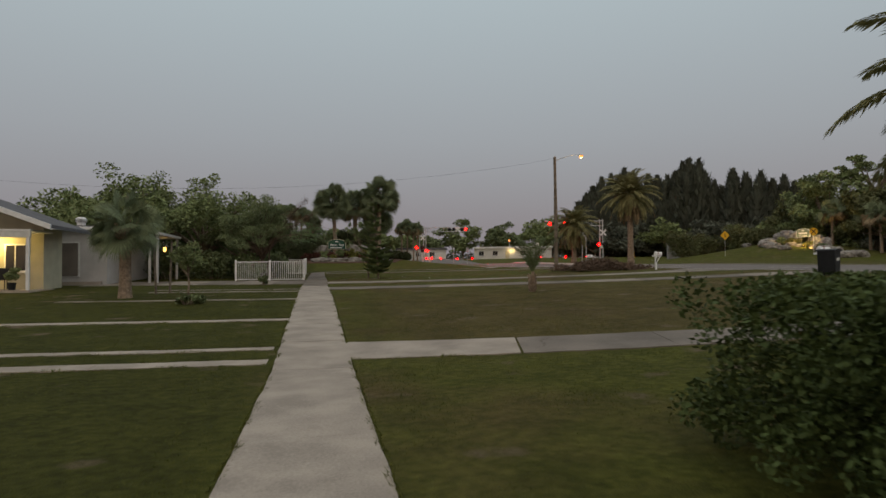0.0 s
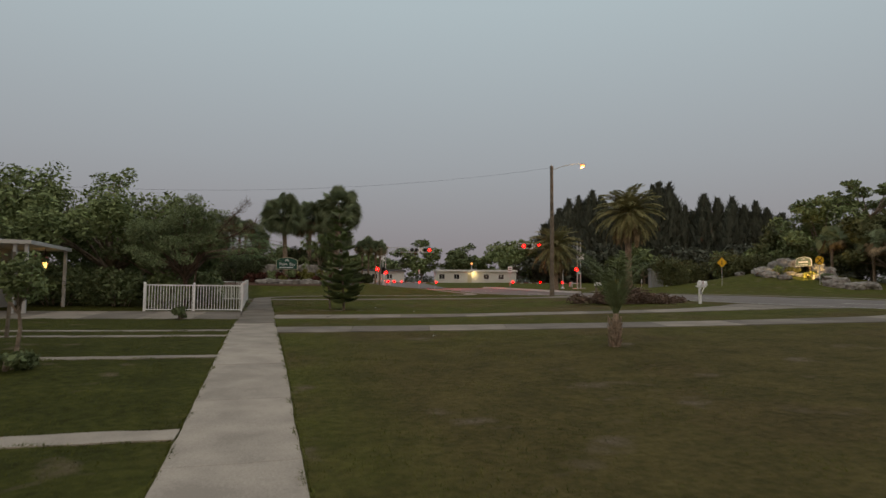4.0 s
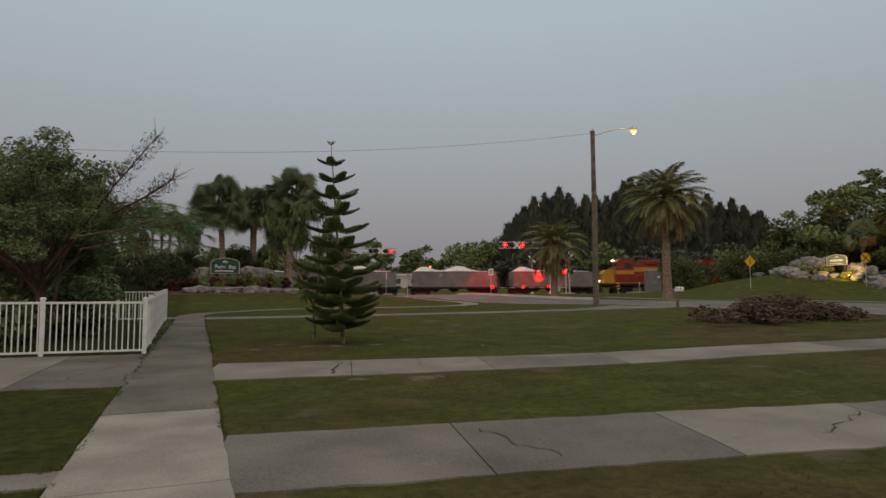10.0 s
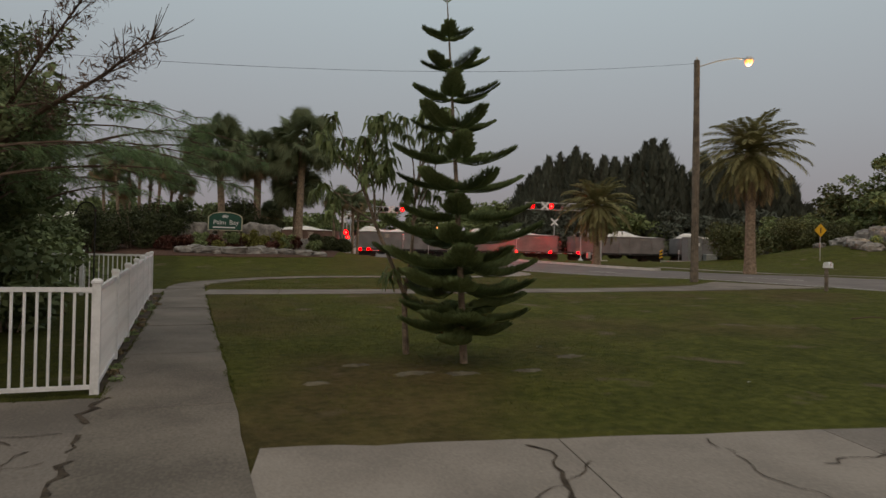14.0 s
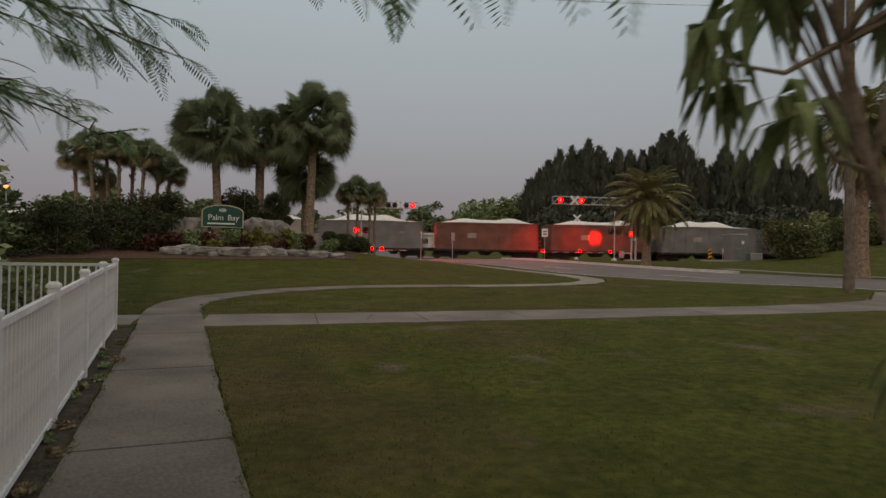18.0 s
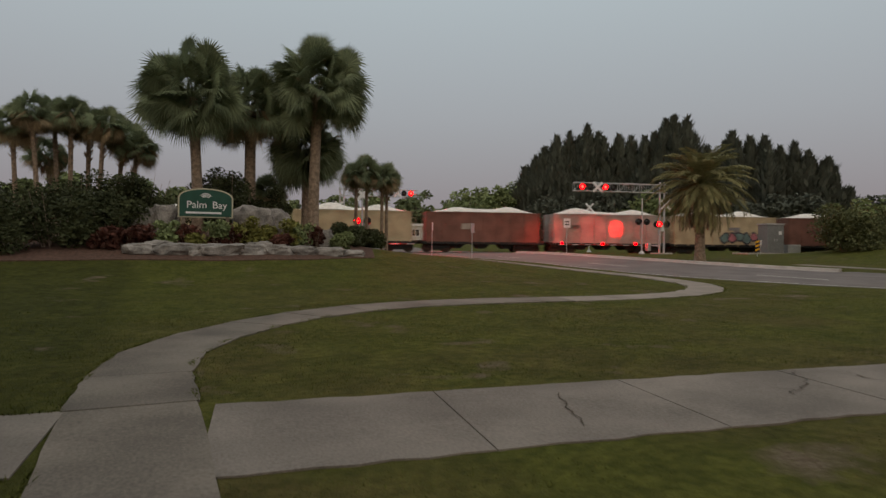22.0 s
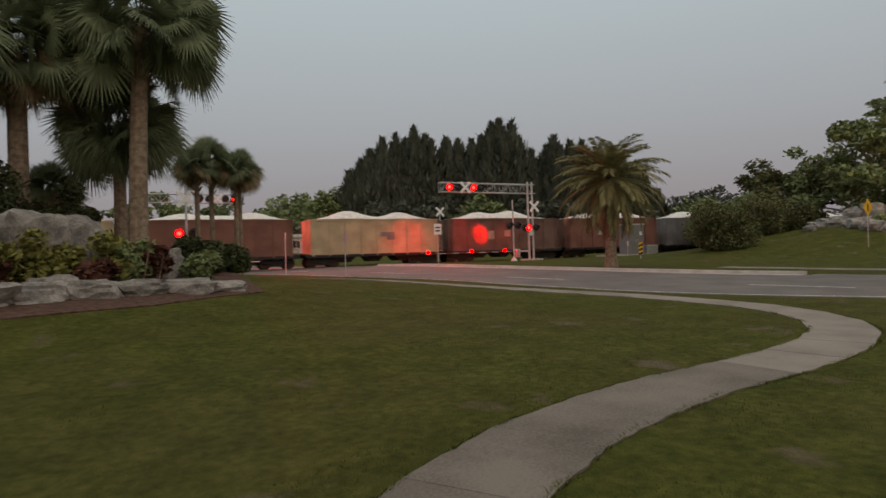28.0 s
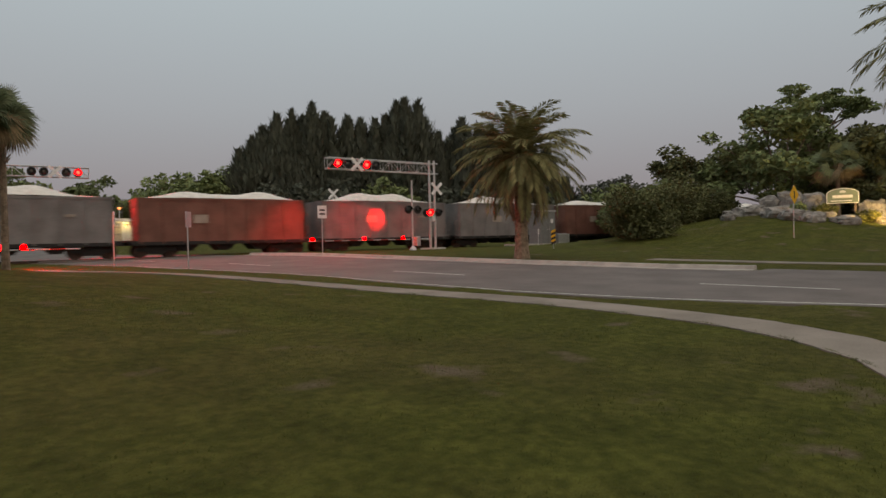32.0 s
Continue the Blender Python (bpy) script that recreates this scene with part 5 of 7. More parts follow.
def locomotive():
    """A long-hood diesel: cab and nose in front, hood, walkway, fuel tank and two trucks. It runs towards +x."""
    t = thing("locomotive", Matrix(), "red and yellow diesel freight locomotive", "locomotive", "locomotives")
    part("frame", box(-10.6, 10.6, -1.5, 1.5, 1.15, 1.5, 0.02), BLACK, t)
    part("frame_stripe", box(-10.6, 10.6, -1.52, 1.52, 1.42, 1.52), LOCO_YEL, t)
    part("hood", box(-10.0, 5.4, -0.98, 0.98, 1.5, 4.05, 0.05), LOCO_RED, t)
    part("hood_band", box(-10.02, 5.38, -1.0, 1.0, 2.95, 3.55), LOCO_YEL, t, "broad yellow band along the hood")
    part("radiator", prism([(-10.2, 3.5), (-5.6, 3.5), (-5.2, 4.1), (-5.6, 4.55), (-10.2, 4.55)], -1.5, 1.5), LOCO_RED, t)
    part("dynamic_brake", box(0.2, 3.6, -1.15, 1.15, 3.9, 4.5, 0.08), LOCO_RED, t)
    cab = part("cab", prism([(5.4, 1.5), (8.2, 1.5), (8.2, 3.4), (7.9, 4.4), (7.3, 4.65), (5.4, 4.65)], -1.52, 1.52), LOCO_RED, t)
    part("cab_band", box(5.4, 8.22, -1.535, 1.535, 2.6, 3.1), LOCO_YEL, cab)
    for y in (-1.54, 1.54):
        part("side_window", box(5.8, 6.9, y - 0.01, y + 0.01, 3.4, 4.1), GLASS, cab)
    for y in (-0.85, 0.85):
        part("windscreen", box(8.02, 8.14, y - 0.55, y + 0.55, 3.5, 4.15), GLASS, cab)
    nose = part("nose", prism([(8.2, 1.5), (10.0, 1.5), (10.1, 2.7), (9.6, 3.2), (8.2, 3.35)], -1.0, 1.0), LOCO_YEL, t, "yellow nose")
    part("headlamp", lathe([(0.13, 0), (0.12, 0.05), (0.02, 0.06)], 12, m=Matrix.Translation((8.15, 0, 4.5)) @ Matrix.Rotation(math.pi / 2, 4, "Y")), WHITE_ON, t, "lit headlamp")
    for y in (-0.85, 0.85):
        part("ditch_light", lathe([(0.11, 0), (0.1, 0.05), (0.02, 0.06)], 10, m=Matrix.Translation((10.6, y, 1.7)) @ Matrix.Rotation(math.pi / 2, 4, "Y")), WHITE_ON, t, "lit ditch light")
    part("fuel_tank", prism([(-2.9, 1.15), (3.0, 1.15), (2.9, 0.4), (-2.8, 0.4)], -1.35, 1.35), BLACK, t)
    for y in (-1.42, 1.42):
        bm = tube([(-10.4, y, 2.5), (5.2, y, 2.5)], [0.02, 0.02], 5)
        for k in range(12):
            rod((-10.4 + k * 1.4, y, 1.5), (-10.4 + k * 1.4, y, 2.5), 0.018, n=4, bm=bm)
        part("handrail", bm, LOCO_YEL, t)
    for k in range(7):
        part("hood_door", box(-4.6 + k * 1.4, -3.4 + k * 1.4, -1.0, -0.985, 1.7, 2.85), LOCO_RED, t)
    part("plow", prism([(10.4, 0.25), (10.9, 0.3), (10.6, 1.2), (10.4, 1.2)], -1.4, 1.4), BLACK, t)
    part("exhaust", box(-0.9, -0.1, -0.3, 0.3, 4.05, 4.6, 0.03), BLACK, t)
    shorter = Matrix.Diagonal((0.85, 1, 1, 1))
    for piece in t.children_recursive:
        piece.data.transform(shorter)
    for x in (-6.3, 5.9):
        truck(x, t)
    return t


CAR_L, LOW_L = 12.3, 12.95
loco = locomotive()
# the second engine is coupled back to front
TRAIN = [(loco, 316.1, 0.0), (copy_thing(loco, Matrix()), 295.2, math.pi)]
KINDS = {"t": (CAR_TAN, "tan rock wagon heaped with white rock"), "g": (CAR_GREY, "dark grey rock wagon heaped with white rock"), "p": (CAR_PALE, "pale grey rock wagon heaped with white rock"),
         "b": (CAR_BROWN, "oxide red rock wagon heaped with white rock"), "r": (CAR_RUST, "rust brown rock wagon heaped with white rock")}
MASTERS = {k: hopper(m, 40 + i, lab) for i, (k, (m, lab)) in enumerate(KINDS.items())}
MASTERS["G"] = hopper(CAR_GREY, 60, "low dark grey gondola wagon heaped with white rock", low=0.85)
MASTERS["R"] = hopper(CAR_RUST, 61, "low rust brown gondola wagon heaped with white rock", low=0.85)
ORDER = "GGGGRGGGGRGgg" + "bbgpgbtpb" + "ttgbptgbrtbtpbggbggbtbgt"
used = set()
s = 279.95
for k in ORDER:
    ob = MASTERS[k] if k not in used else copy_thing(MASTERS[k], Matrix())
    used.add(k)
    TRAIN.append((ob, s, 0.0))
    s -= LOW_L if len(TRAIN) < 14 else CAR_L


def graffiti(wagon, x0, x1, seed):
    """Rounded sprayed letter shapes on a wagon's side, none of them readable."""
    r = random.Random(seed)
    n = 6
    for i in range(n):
        cx, cz = x0 + (x1 - x0) * (i + 0.5) / n, 1.75 + r.uniform(-0.1, 0.15)
        w, h = (x1 - x0) / n * 0.62, r.uniform(0.42, 0.6)
        ph = r.uniform(0, 6)
        ring = [(cx + w * math.cos(a) * (1 + 0.25 * math.sin(3 * a + ph)), cz + h * math.sin(a) * (1 + 0.2 * math.cos(2 * a + ph))) for a in np.linspace(0, math.tau, 15)[:-1]]
        shape = part("sprayed_shape", prism(ring, -1.628 - 0.002 * i, -1.624 - 0.002 * i), SPRAY_DARK, wagon)
        part("fill", prism([(cx + (x - cx) * 0.72, cz + (z - cz) * 0.72) for x, z in ring], -1.645 - 0.002 * i, -1.641 - 0.002 * i), (SPRAY_TEAL, SPRAY_PINK, SPRAY_TEAL)[i % 3] if seed == 1 else (SPRAY_TEAL, SPRAY_PALE)[i % 2], shape)


graffiti(TRAIN[2 + 19][0], -0.5, 4.2, 1)
graffiti(TRAIN[2 + 33][0], -0.8, 4.0, 2)


# ---- the stone entrance sign and its mound ----
def boulder(x, y, z, sx, sy, sz, seed, parent=None, name="rock", turn=0.0):
    r = random.Random(seed)
    bm = bmesh.new()
    bmesh.ops.create_icosphere(bm, subdivisions=3, radius=1.0)
    off = Vector((r.uniform(-50, 50), r.uniform(-50, 50), 0))
    for v in bm.verts:
        n = v.co.normalized()
        k = 1 + 0.30 * noise.noise(n * 1.3 + off) + 0.2 * noise.noise(n * 3.1 + off) + 0.14 * noise.noise(n * 7 + off)
        q = Vector([math.copysign(abs(c) ** 0.7, c) for c in n]) * k
        v.co = Vector((q.x * sx, q.y * sy, q.z * sz))
    bm.transform(Matrix.Translation((x, y, z)) @ Matrix.Rotation(turn, 4, "Z"))
    return part(name, bm, STONE, parent, smooth=False)


def writing(text, size, m, material, parent, name="lettering"):
    c = bpy.data.curves.new(name, "FONT")
    c.body, c.size, c.extrude, c.align_x, c.align_y = text, size, 0.008, "CENTER", "CENTER"
    tmp = bpy.data.objects.new(name, c)
    scene.collection.objects.link(tmp)
    me = bpy.data.meshes.new_from_object(tmp)
    bpy.data.objects.remove(tmp)
    ob = link(name, me, material, parent)
    ob.matrix_basis = m
    return ob


def arch_panel(w, h, rise, thick):
    out = [(-w / 2, 0), (w / 2, 0), (w / 2, h - rise)]
    for i in range(1, 12):
        a = math.pi * i / 12
        out.append((w / 2 * math.cos(a), h - rise + rise * math.sin(a)))
    out.append((-w / 2, h - rise))
    return prism(out, -thick / 2, thick / 2)


def entrance_sign(x, y, z, turn, w, h, text, label):
    t = thing("entrance_sign", pose(x, y, z, 0, 0, turn), label, "sign", "entrance signs")
    part("border", arch_panel(w + 0.12, h + 0.1, 0.38, 0.1), WHITE if not text else CREAM, t)
    p = part("panel", arch_panel(w, h, 0.34, 0.14), GREEN_SIGN if text else PALE_SIGN, t, "dark green arched board" if text else "pale green arched board")
    p.location.z = 0.05
    for sx in (-w / 2 + 0.15, w / 2 - 0.15):
        part("post", box(sx - 0.07, sx + 0.07, -0.05, 0.05, -0.7, 0.05), WOODPOLE, t)
    face = Matrix.Translation((0, -0.082, h * 0.42)) @ Matrix.Rotation(math.pi / 2, 4, "X")
    if text:
        for word, dx in zip(text.split(), (-0.34, 0.52)):
            writing(word, 0.4, Matrix.Translation((dx, 0, 0)) @ face, WHITE, p)
    else:
        part("word_bar", box(-w * 0.33, w * 0.33, -0.09, -0.075, h * 0.34, h * 0.55), WHITE, p)
    part("small_text_bar", box(-w * 0.38, w * 0.30, -0.085, -0.075, h * 0.10, h * 0.17), WHITE, p)
    for i in range(3):
        bm = bmesh.new()
        pts = [(0.22 * math.cos(a) * (1 - 0.22 * i), -0.082, h * 0.66 + 0.2 * math.sin(a) * (1 - 0.3 * i)) for a in np.linspace(0.5, 2.64, 7)]
        part("emblem", tube(pts, [0.018] * 7, 4, bm), WHITE, p)
    return t


entrance_sign(1.76, 72.0, ground_z(1.68, 72.0) + 1.05, -3, 1.95, 1.08, "Palm Bay", "green arched entrance sign lettered Palm Bay, set in limestone")
bed = strip("mulch_bed", [(-9.0, 70.6), (-3.0, 69.3), (2.0, 68.7), (5.2, 69.2), (8.4, 70.6)], [(-9.0, 79), (-3.0, 79.5), (2.0, 79.5), (7.5, 79), (10.4, 77.5)], MULCH, lift=0.03, depth=0.2)
tagged(bed, "reddish brown mulch bed under the palms", "mulch bed", kind="structure")
wall_t = thing("rock_edging", Matrix(), "row of weathered grey limestone boulders edging the bed", "rocks", kind="")
rr = random.Random(5)
ROCKS = ((-0.55, 70.25, 0.62, 0.30), (0.75, 70.1, 0.8, 0.32), (2.15, 70.0, 0.85, 0.34), (3.3, 70.2, 0.62, 0.30), (4.3, 70.3, 0.6, 0.30), (5.3, 70.5, 0.62, 0.28), (6.3, 70.7, 0.7, 0.26), (7.3, 70.9, 0.6, 0.20), (1.4, 69.75, 0.4, 0.16), (3.7, 70.6, 0.5, 0.34), (0.1, 70.6, 0.5, 0.34))
for i, (x, y, s2, hz) in enumerate(ROCKS):
    boulder(x, y, ground_z(x, y) + hz * 0.36, s2 * 1.1, s2 * 0.6, hz * 0.85, 50 + i, wall_t, "boulder", rr.uniform(-0.25, 0.25))
for i, (x, y, sx, sz) in enumerate(((3.65, 73.0, 0.8, 0.72), (4.75, 73.4, 0.6, 0.58), (0.35, 72.8, 0.5, 0.66), (-0.5, 73.0, 0.5, 0.5), (6.75, 72.9, 0.4, 0.5))):
    z = ground_z(x, y) + (0.8 if i < 4 else 0.3)
    tagged(boulder(x, y, z, sx, 0.4, sz, 80 + i, None, "standing_stone", 0.1), "upright pale limestone slab beside the sign", "rock", "standing stones")
k = 0
for x, y, m2, h2, w2 in ((-0.7, 71.2, LEAF_RED, 1.0, 0.6), (0.2, 71.3, LEAF, 1.15, 0.6), (1.0, 71.1, LEAF_RED, 1.05, 0.55), (1.9, 71.2, LEAF, 1.1, 0.6), (2.7, 71.3, LEAF_RED, 1.15, 0.55), (3.3, 71.5, LEAF_LIME, 1.35, 0.6), (4.1, 71.5, LEAF_LIME, 1.4, 0.65), (4.9, 71.6, LEAF_LIME, 1.3, 0.6), (5.6, 71.6, LEAF, 1.2, 0.5), (6.1, 71.9, LEAF_RED, 1.15, 0.5), (-1.6, 71.3, LEAF_RED, 1.0, 0.6), (1.4, 70.8, LEAF_LIME, 0.7, 0.45), (4.6, 71.0, LEAF_RED, 0.75, 0.45), (7.4, 72.2, LEAF, 0.9, 0.5), (2.2, 70.8, LEAF_RED, 0.7, 0.45)):
    shrub(x, y, w2, w2, h2, 1300, 0.085, m2, "croton bush with mottled red leaves" if m2 is LEAF_RED else "low bush with bright yellow green leaves" if m2 is LEAF_LIME else "low dark green bush", 300 + k, name="croton_bush" if m2 is LEAF_RED else "low_bush", group="bed plants")
    k += 1
for x, y, rx, h2 in ((-1.7, 72.6, 1.3, 2.2), (-3.4, 72.2, 1.6, 2.4), (-5.6, 71.6, 1.8, 2.4), (-7.8, 71.6, 2.0, 2.4), (-10.4, 72.0, 2.1, 2.5), (-0.6, 75.6, 1.5, 3.0), (-3.0, 76.2, 1.7, 2.8), (-6.2, 76.5, 2.0, 2.6), (3.1, 76.0, 1.3, 3.0), (2.4, 77.6, 1.5, 3.4), (4.9, 76.4, 1.2, 2.6), (8.0, 74.2, 0.9, 1.1), (8.8, 75.6, 1.0, 1.0), (10.2, 77.4, 1.1, 0.9), (-13.5, 73, 2.2, 2.0), (-17, 74, 2.5, 2.4), (-21, 76, 2.6, 2.6)):
    shrub(x, y, rx, rx * 0.8, h2, 6000, 0.07, LEAF_MOUND, "dense dark green bush under the palms", 300 + k, group="mound bushes", lumps=16)
    k += 1
# the stand of slim palms behind the bed
for i, (x, y, h2, lx) in enumerate(((-6.9, 80.2, 5.9, -0.3), (-5.6, 79.6, 6.4, -0.5), (-4.8, 81.0, 6.6, -0.3), (-4.0, 80.2, 6.5, 0.0), (-3.2, 81.4, 6.2, 0.1), (-2.4, 80.0, 5.9, 0.3), (-1.5, 81.6, 5.7, 0.5), (-0.7, 80.8, 5.0, 0.6), (-5.2, 82.5, 5.0, -0.6))):
    fan_palm(-3.3 + (x + 3.3) * 0.75, y, h2 - 0.55, 0.11, 1.15, 46, "slim tall palm with a small head of fan leaves", 400 + i, skirt=0.3, lean=(lx * 0.7, 0.1), leaf_r=0.58, name="slim_palm")

# ---- the lit rock garden over the road ----
flood = new("garden_floodlight", bpy.data.lights.new("garden_floodlight", "SPOT"))
flood.data.energy, flood.data.color, flood.data.spot_size, flood.data.spot_blend, flood.data.shadow_soft_size = 800, (1.0, 0.66, 0.22), radians(100), 0.6, 0.1
flood.matrix_world = look((54.9, 62.5, ground_z(54.9, 62.5) + 0.75), (57.8, 66.0, ground_z(58, 66) + 1.3))
fl = thing("floodlight", pose(54.9, 62.4, ground_z(54.9, 62.4) + 0.4), "small glowing ground floodlight among the rocks", "floodlight")
part("stake", rod((0, 0, -0.5), (0, 0, 0.2), 0.02), BLACK, fl)
part("head", lathe([(0.05, 0.12), (0.1, 0.2), (0.12, 0.3)], 10), BLACK, fl)
part("bulb", lathe([(0.105, 0.302), (0.06, 0.33), (0.02, 0.34)], 10), WARM_ON, fl, "glowing yellow bulb")
entrance_sign(57.6, 65.6, ground_z(57.6, 65.6) + 1.0, -82, 1.8, 0.95, "", "arched entrance sign lit by a yellow floodlight among rocks")
rg = thing("rock_garden", Matrix(), "terraced pale limestone rocks around the lit sign", "rocks")
for i in range(46):
    f = i / 45
    a = rr.uniform(-1, 1)
    x, y = 57.0 + abs(a) * 0.8 - 2.4 * (i % 3 == 0) + rr.uniform(-0.6, 0.6), 65.2 + a * 8.0
    s2 = rr.uniform(0.35, 0.8)
    if math.hypot(x - 55.5, y - 63.3) < 1.7:
        continue
    boulder(x, y, ground_z(x, y) + s2 * 0.25, s2, s2 * 1.3, s2 * 0.6, 120 + i, rg, "boulder", rr.uniform(0, 3))
for i, (y, s2) in enumerate(((67.5, 1.0), (68.9, 1.1), (70.2, 0.9), (63.9, 1.0), (62.6, 0.9))):
    boulder(58.0, y, ground_z(58.0, y) + s2 * 0.6, 0.5, s2 * 0.8, s2 * 0.85, 190 + i, rg, "boulder", 0)
for i, (x, y, m2) in enumerate(((57.0, 64.0, LEAF_LIME), (56.8, 66.4, LEAF_LIME), (56.5, 68.0, LEAF), (57.2, 62.0, LEAF_OLIVE))):
    shrub(x, y, 0.8, 0.8, 0.8, 900, 0.1, m2, "small bush among the lit rocks", 500 + i, group="bed plants")

# ---- trees round the lit garden and along the far verge ----
for i, (x, y, th, sp, top, n2) in enumerate(((66, 71, 2.5, 5.5, 9.5, 9000), (70, 79, 2.5, 5.0, 7.8, 9000), (73, 84, 2.0, 4.0, 5.2, 6000), (68, 63, 3.0, 5.5, 8.0, 8000), (72, 56, 3.0, 6.0, 8.0, 8000), (75, 47, 3.0, 6.5, 9.0, 8000), (64, 81, 1.6, 3.8, 5.0, 6000), (66, 38, 3.5, 6.5, 10.0, 8000), (58, 30, 3.5, 6, 10, 8000), (76, 66, 3.5, 6.0, 10.5, 8000))):
    limb_tree(x, y, th * 0.6, sp, top, 22, n2 + 5000, 0.24, LEAF_BUSH if i % 2 else LEAF, "broad dark green tree behind the rock garden", 600 + i, trunk_r=0.28, clump=1.7, low=0.12)
limb_tree(72.5, 70.0, 9.0, 4.6, 14.0, 15, 6500, 0.2, LEAF, "tall pine with a flat open umbrella crown", 620, trunk_r=0.3, flat=0.3, clump=1.3, name="umbrella_pine", low=0.55)
for i, (x, y, h2) in enumerate(((62.5, 66.5, 4.0), (63.5, 60.5, 4.5), (65, 58, 4.8), (64.5, 63.0, 4.2))):
    fan_palm(x, y, h2, 0.16, 1.9, 34, "cabbage palm glowing in the floodlight" if i == 0 else "cabbage palm behind the rock garden", 640 + i, skirt=0.35, leaf_r=0.95)
shrub(48.3, 76.2, 2.2, 2.2, 3.5, 9000, 0.11, LEAF_BUSH, "large round bush beside the railway cabinet", 650, lumps=26, cz=0.45)
for i, (x, y, rx, h2) in enumerate(((53, 79, 2.0, 3.2), (57, 77, 2.4, 3.4), (60, 75.5, 2.2, 3.0), (62, 79, 2.6, 3.6))):
    shrub(x, y, rx, rx, h2, 6000, 0.11, LEAF_BUSH, "rough dark bush on the bank", 655 + i, lumps=18)

# ---- the row of tall pines beyond the railway, and the far woods ----
spx = random.Random(9)
TOPS = ((62.9, 146.8, 15.5), (64.5, 145.7, 17.5), (65.9, 144.7, 19.2), (67.7, 143.4, 21.4), (69.5, 142, 21.9), (72, 140, 23.1), (73.5, 138.7, 21.7), (76.2, 136.3, 21.1), (79.4, 133.3, 20.5), (81.9, 130.7, 23.3), (82.8, 129.7, 24.0), (84.2, 128.1, 23.5), (86.4, 125.6, 18.3), (88.9, 122.6, 20.5), (90.6, 120.5, 19.5), (92, 118.4, 18.0), (94.4, 120.8, 19.8), (97.5, 117.5, 18.7), (98.6, 115.7, 17.1), (100.3, 113.4, 16.0), (102, 111, 11.0), (71, 141.2, 21.0), (77.8, 134.8, 20.6), (80.6, 132, 21.2), (95.9, 119, 18.0))
for i, (x, y, h2) in enumerate(TOPS):
    spire_tree(x, y, h2 - 1.4, h2 * 0.22 + spx.uniform(-0.2, 0.5), "tall dark Australian pine in a dense row beyond the railway", 700 + i)
    spire_tree(x + spx.uniform(2, 5), y + spx.uniform(2, 5), h2 * spx.uniform(0.8, 0.97) - 1.4, h2 * 0.2, "tall dark Australian pine in a dense row beyond the railway", 760 + i)
for i, (x, y, sp, top) in enumerate(((57, 150, 6, 12), (64, 140, 6, 8), (70, 133, 6, 7.5), (77, 127, 6, 7), (84, 120, 6, 7), (91, 113, 6, 7.5), (98, 107, 6, 8), (105, 103, 6, 9), (112, 96, 7, 9))):
    limb_tree(x, y, 1.5, sp, top, 14, 4500, 0.42, LEAF_DARK if i % 3 else LEAF, "dark rounded tree in front of the tall pines", 800 + i, trunk_r=0.25, clump=2.4, low=0.1)


def far_woods():
    """The line of woods on the horizon, one mass of clumps."""
    c, r = [], []
    q = random.Random(21)
    for i in range(420):
        a = math.radians(q.uniform(-75, 125))
        d = q.uniform(185, 300)
        if -8 < math.degrees(a) < 30:
            d = q.uniform(215, 300)
        h2 = q.uniform(5, 11)
        x, y = 20 + d * math.sin(a), 40 + d * math.cos(a)
        for j in range(3):
            c.append((x + q.uniform(-4, 4), y + q.uniform(-4, 4), 2 + h2 * q.uniform(0.2, 0.85))), r.append(q.uniform(2.5, 4.5))
    ob = link("far_woods", mesh_of("far_woods", leaves(c, r, 60000, 0.75, 0.8), 4, 60000), LEAF_DARK)
    tagged(ob, "dark uneven line of far woods on the horizon", "woods", kind="stuff")


far_woods()
for i, (x, y, h2) in enumerate(((10.2, 79.5, 4.0), (11.0, 80.1, 4.5), (11.7, 79.4, 4.1), (12.4, 80.6, 4.3), (5.3, 79.0, 2.3))):
    fan_palm(x, y, h2, 0.1, 1.0, 46, "slim palm in a clump beyond the mound", 830 + i, skirt=0.3, leaf_r=0.62, name="slim_palm")
for i, (x, y, sp, top) in enumerate(((38, 168, 4, 11), (47, 165, 3, 11.5), (22, 170, 6, 8), (30, 172, 6, 9), (56, 163, 6, 9), (66, 158, 6, 9.5), (12, 150, 6, 7), (2, 140, 7, 8), (-10, 130, 7, 8), (-22, 120, 7, 8))):
    limb_tree(x, y, 2.0, sp, top, 12, 3500, 0.4, LEAF_OLIVE if i % 2 else LEAF, "rounded tree beyond the crossing", 850 + i, trunk_r=0.22, clump=1.9, low=0.15)

# ---- the leafy trees behind the white fence ----
limb_tree(-5.0, 44.8, 1.3, 2.8, 4.4, 24, 18000, 0.10, LEAF_OLIVE, "feathery poinciana tree spreading over the white fence", 900, trunk_r=0.16, flat=0.45, clump=0.85, droop=0.1, aspect=0.3, name="poinciana_tree")
limb_tree(-3.7, 40.6, 1.6, 2.4, 4.9, 34, 36000, 0.055, LEAF_OLIVE, "slender poinciana leaning over the fence corner", 899, trunk_r=0.1, flat=0.55, clump=0.62, aspect=0.3, low=0.3, bark=TWIG, lean=(0.1, -0.2), name="poinciana_tree")
limb_tree(-8.2, 46.5, 1.8, 4.4, 7.2, 24, 15000, 0.12, LEAF, "dense leafy tree behind the white fence", 901, trunk_r=0.2, flat=0.7, clump=1.15)
limb_tree(-13.5, 47.5, 1.8, 4.0, 6.4, 22, 13000, 0.15, LEAF, "tall dark leafy tree behind the house", 902, trunk_r=0.25, flat=0.8, clump=1.4)
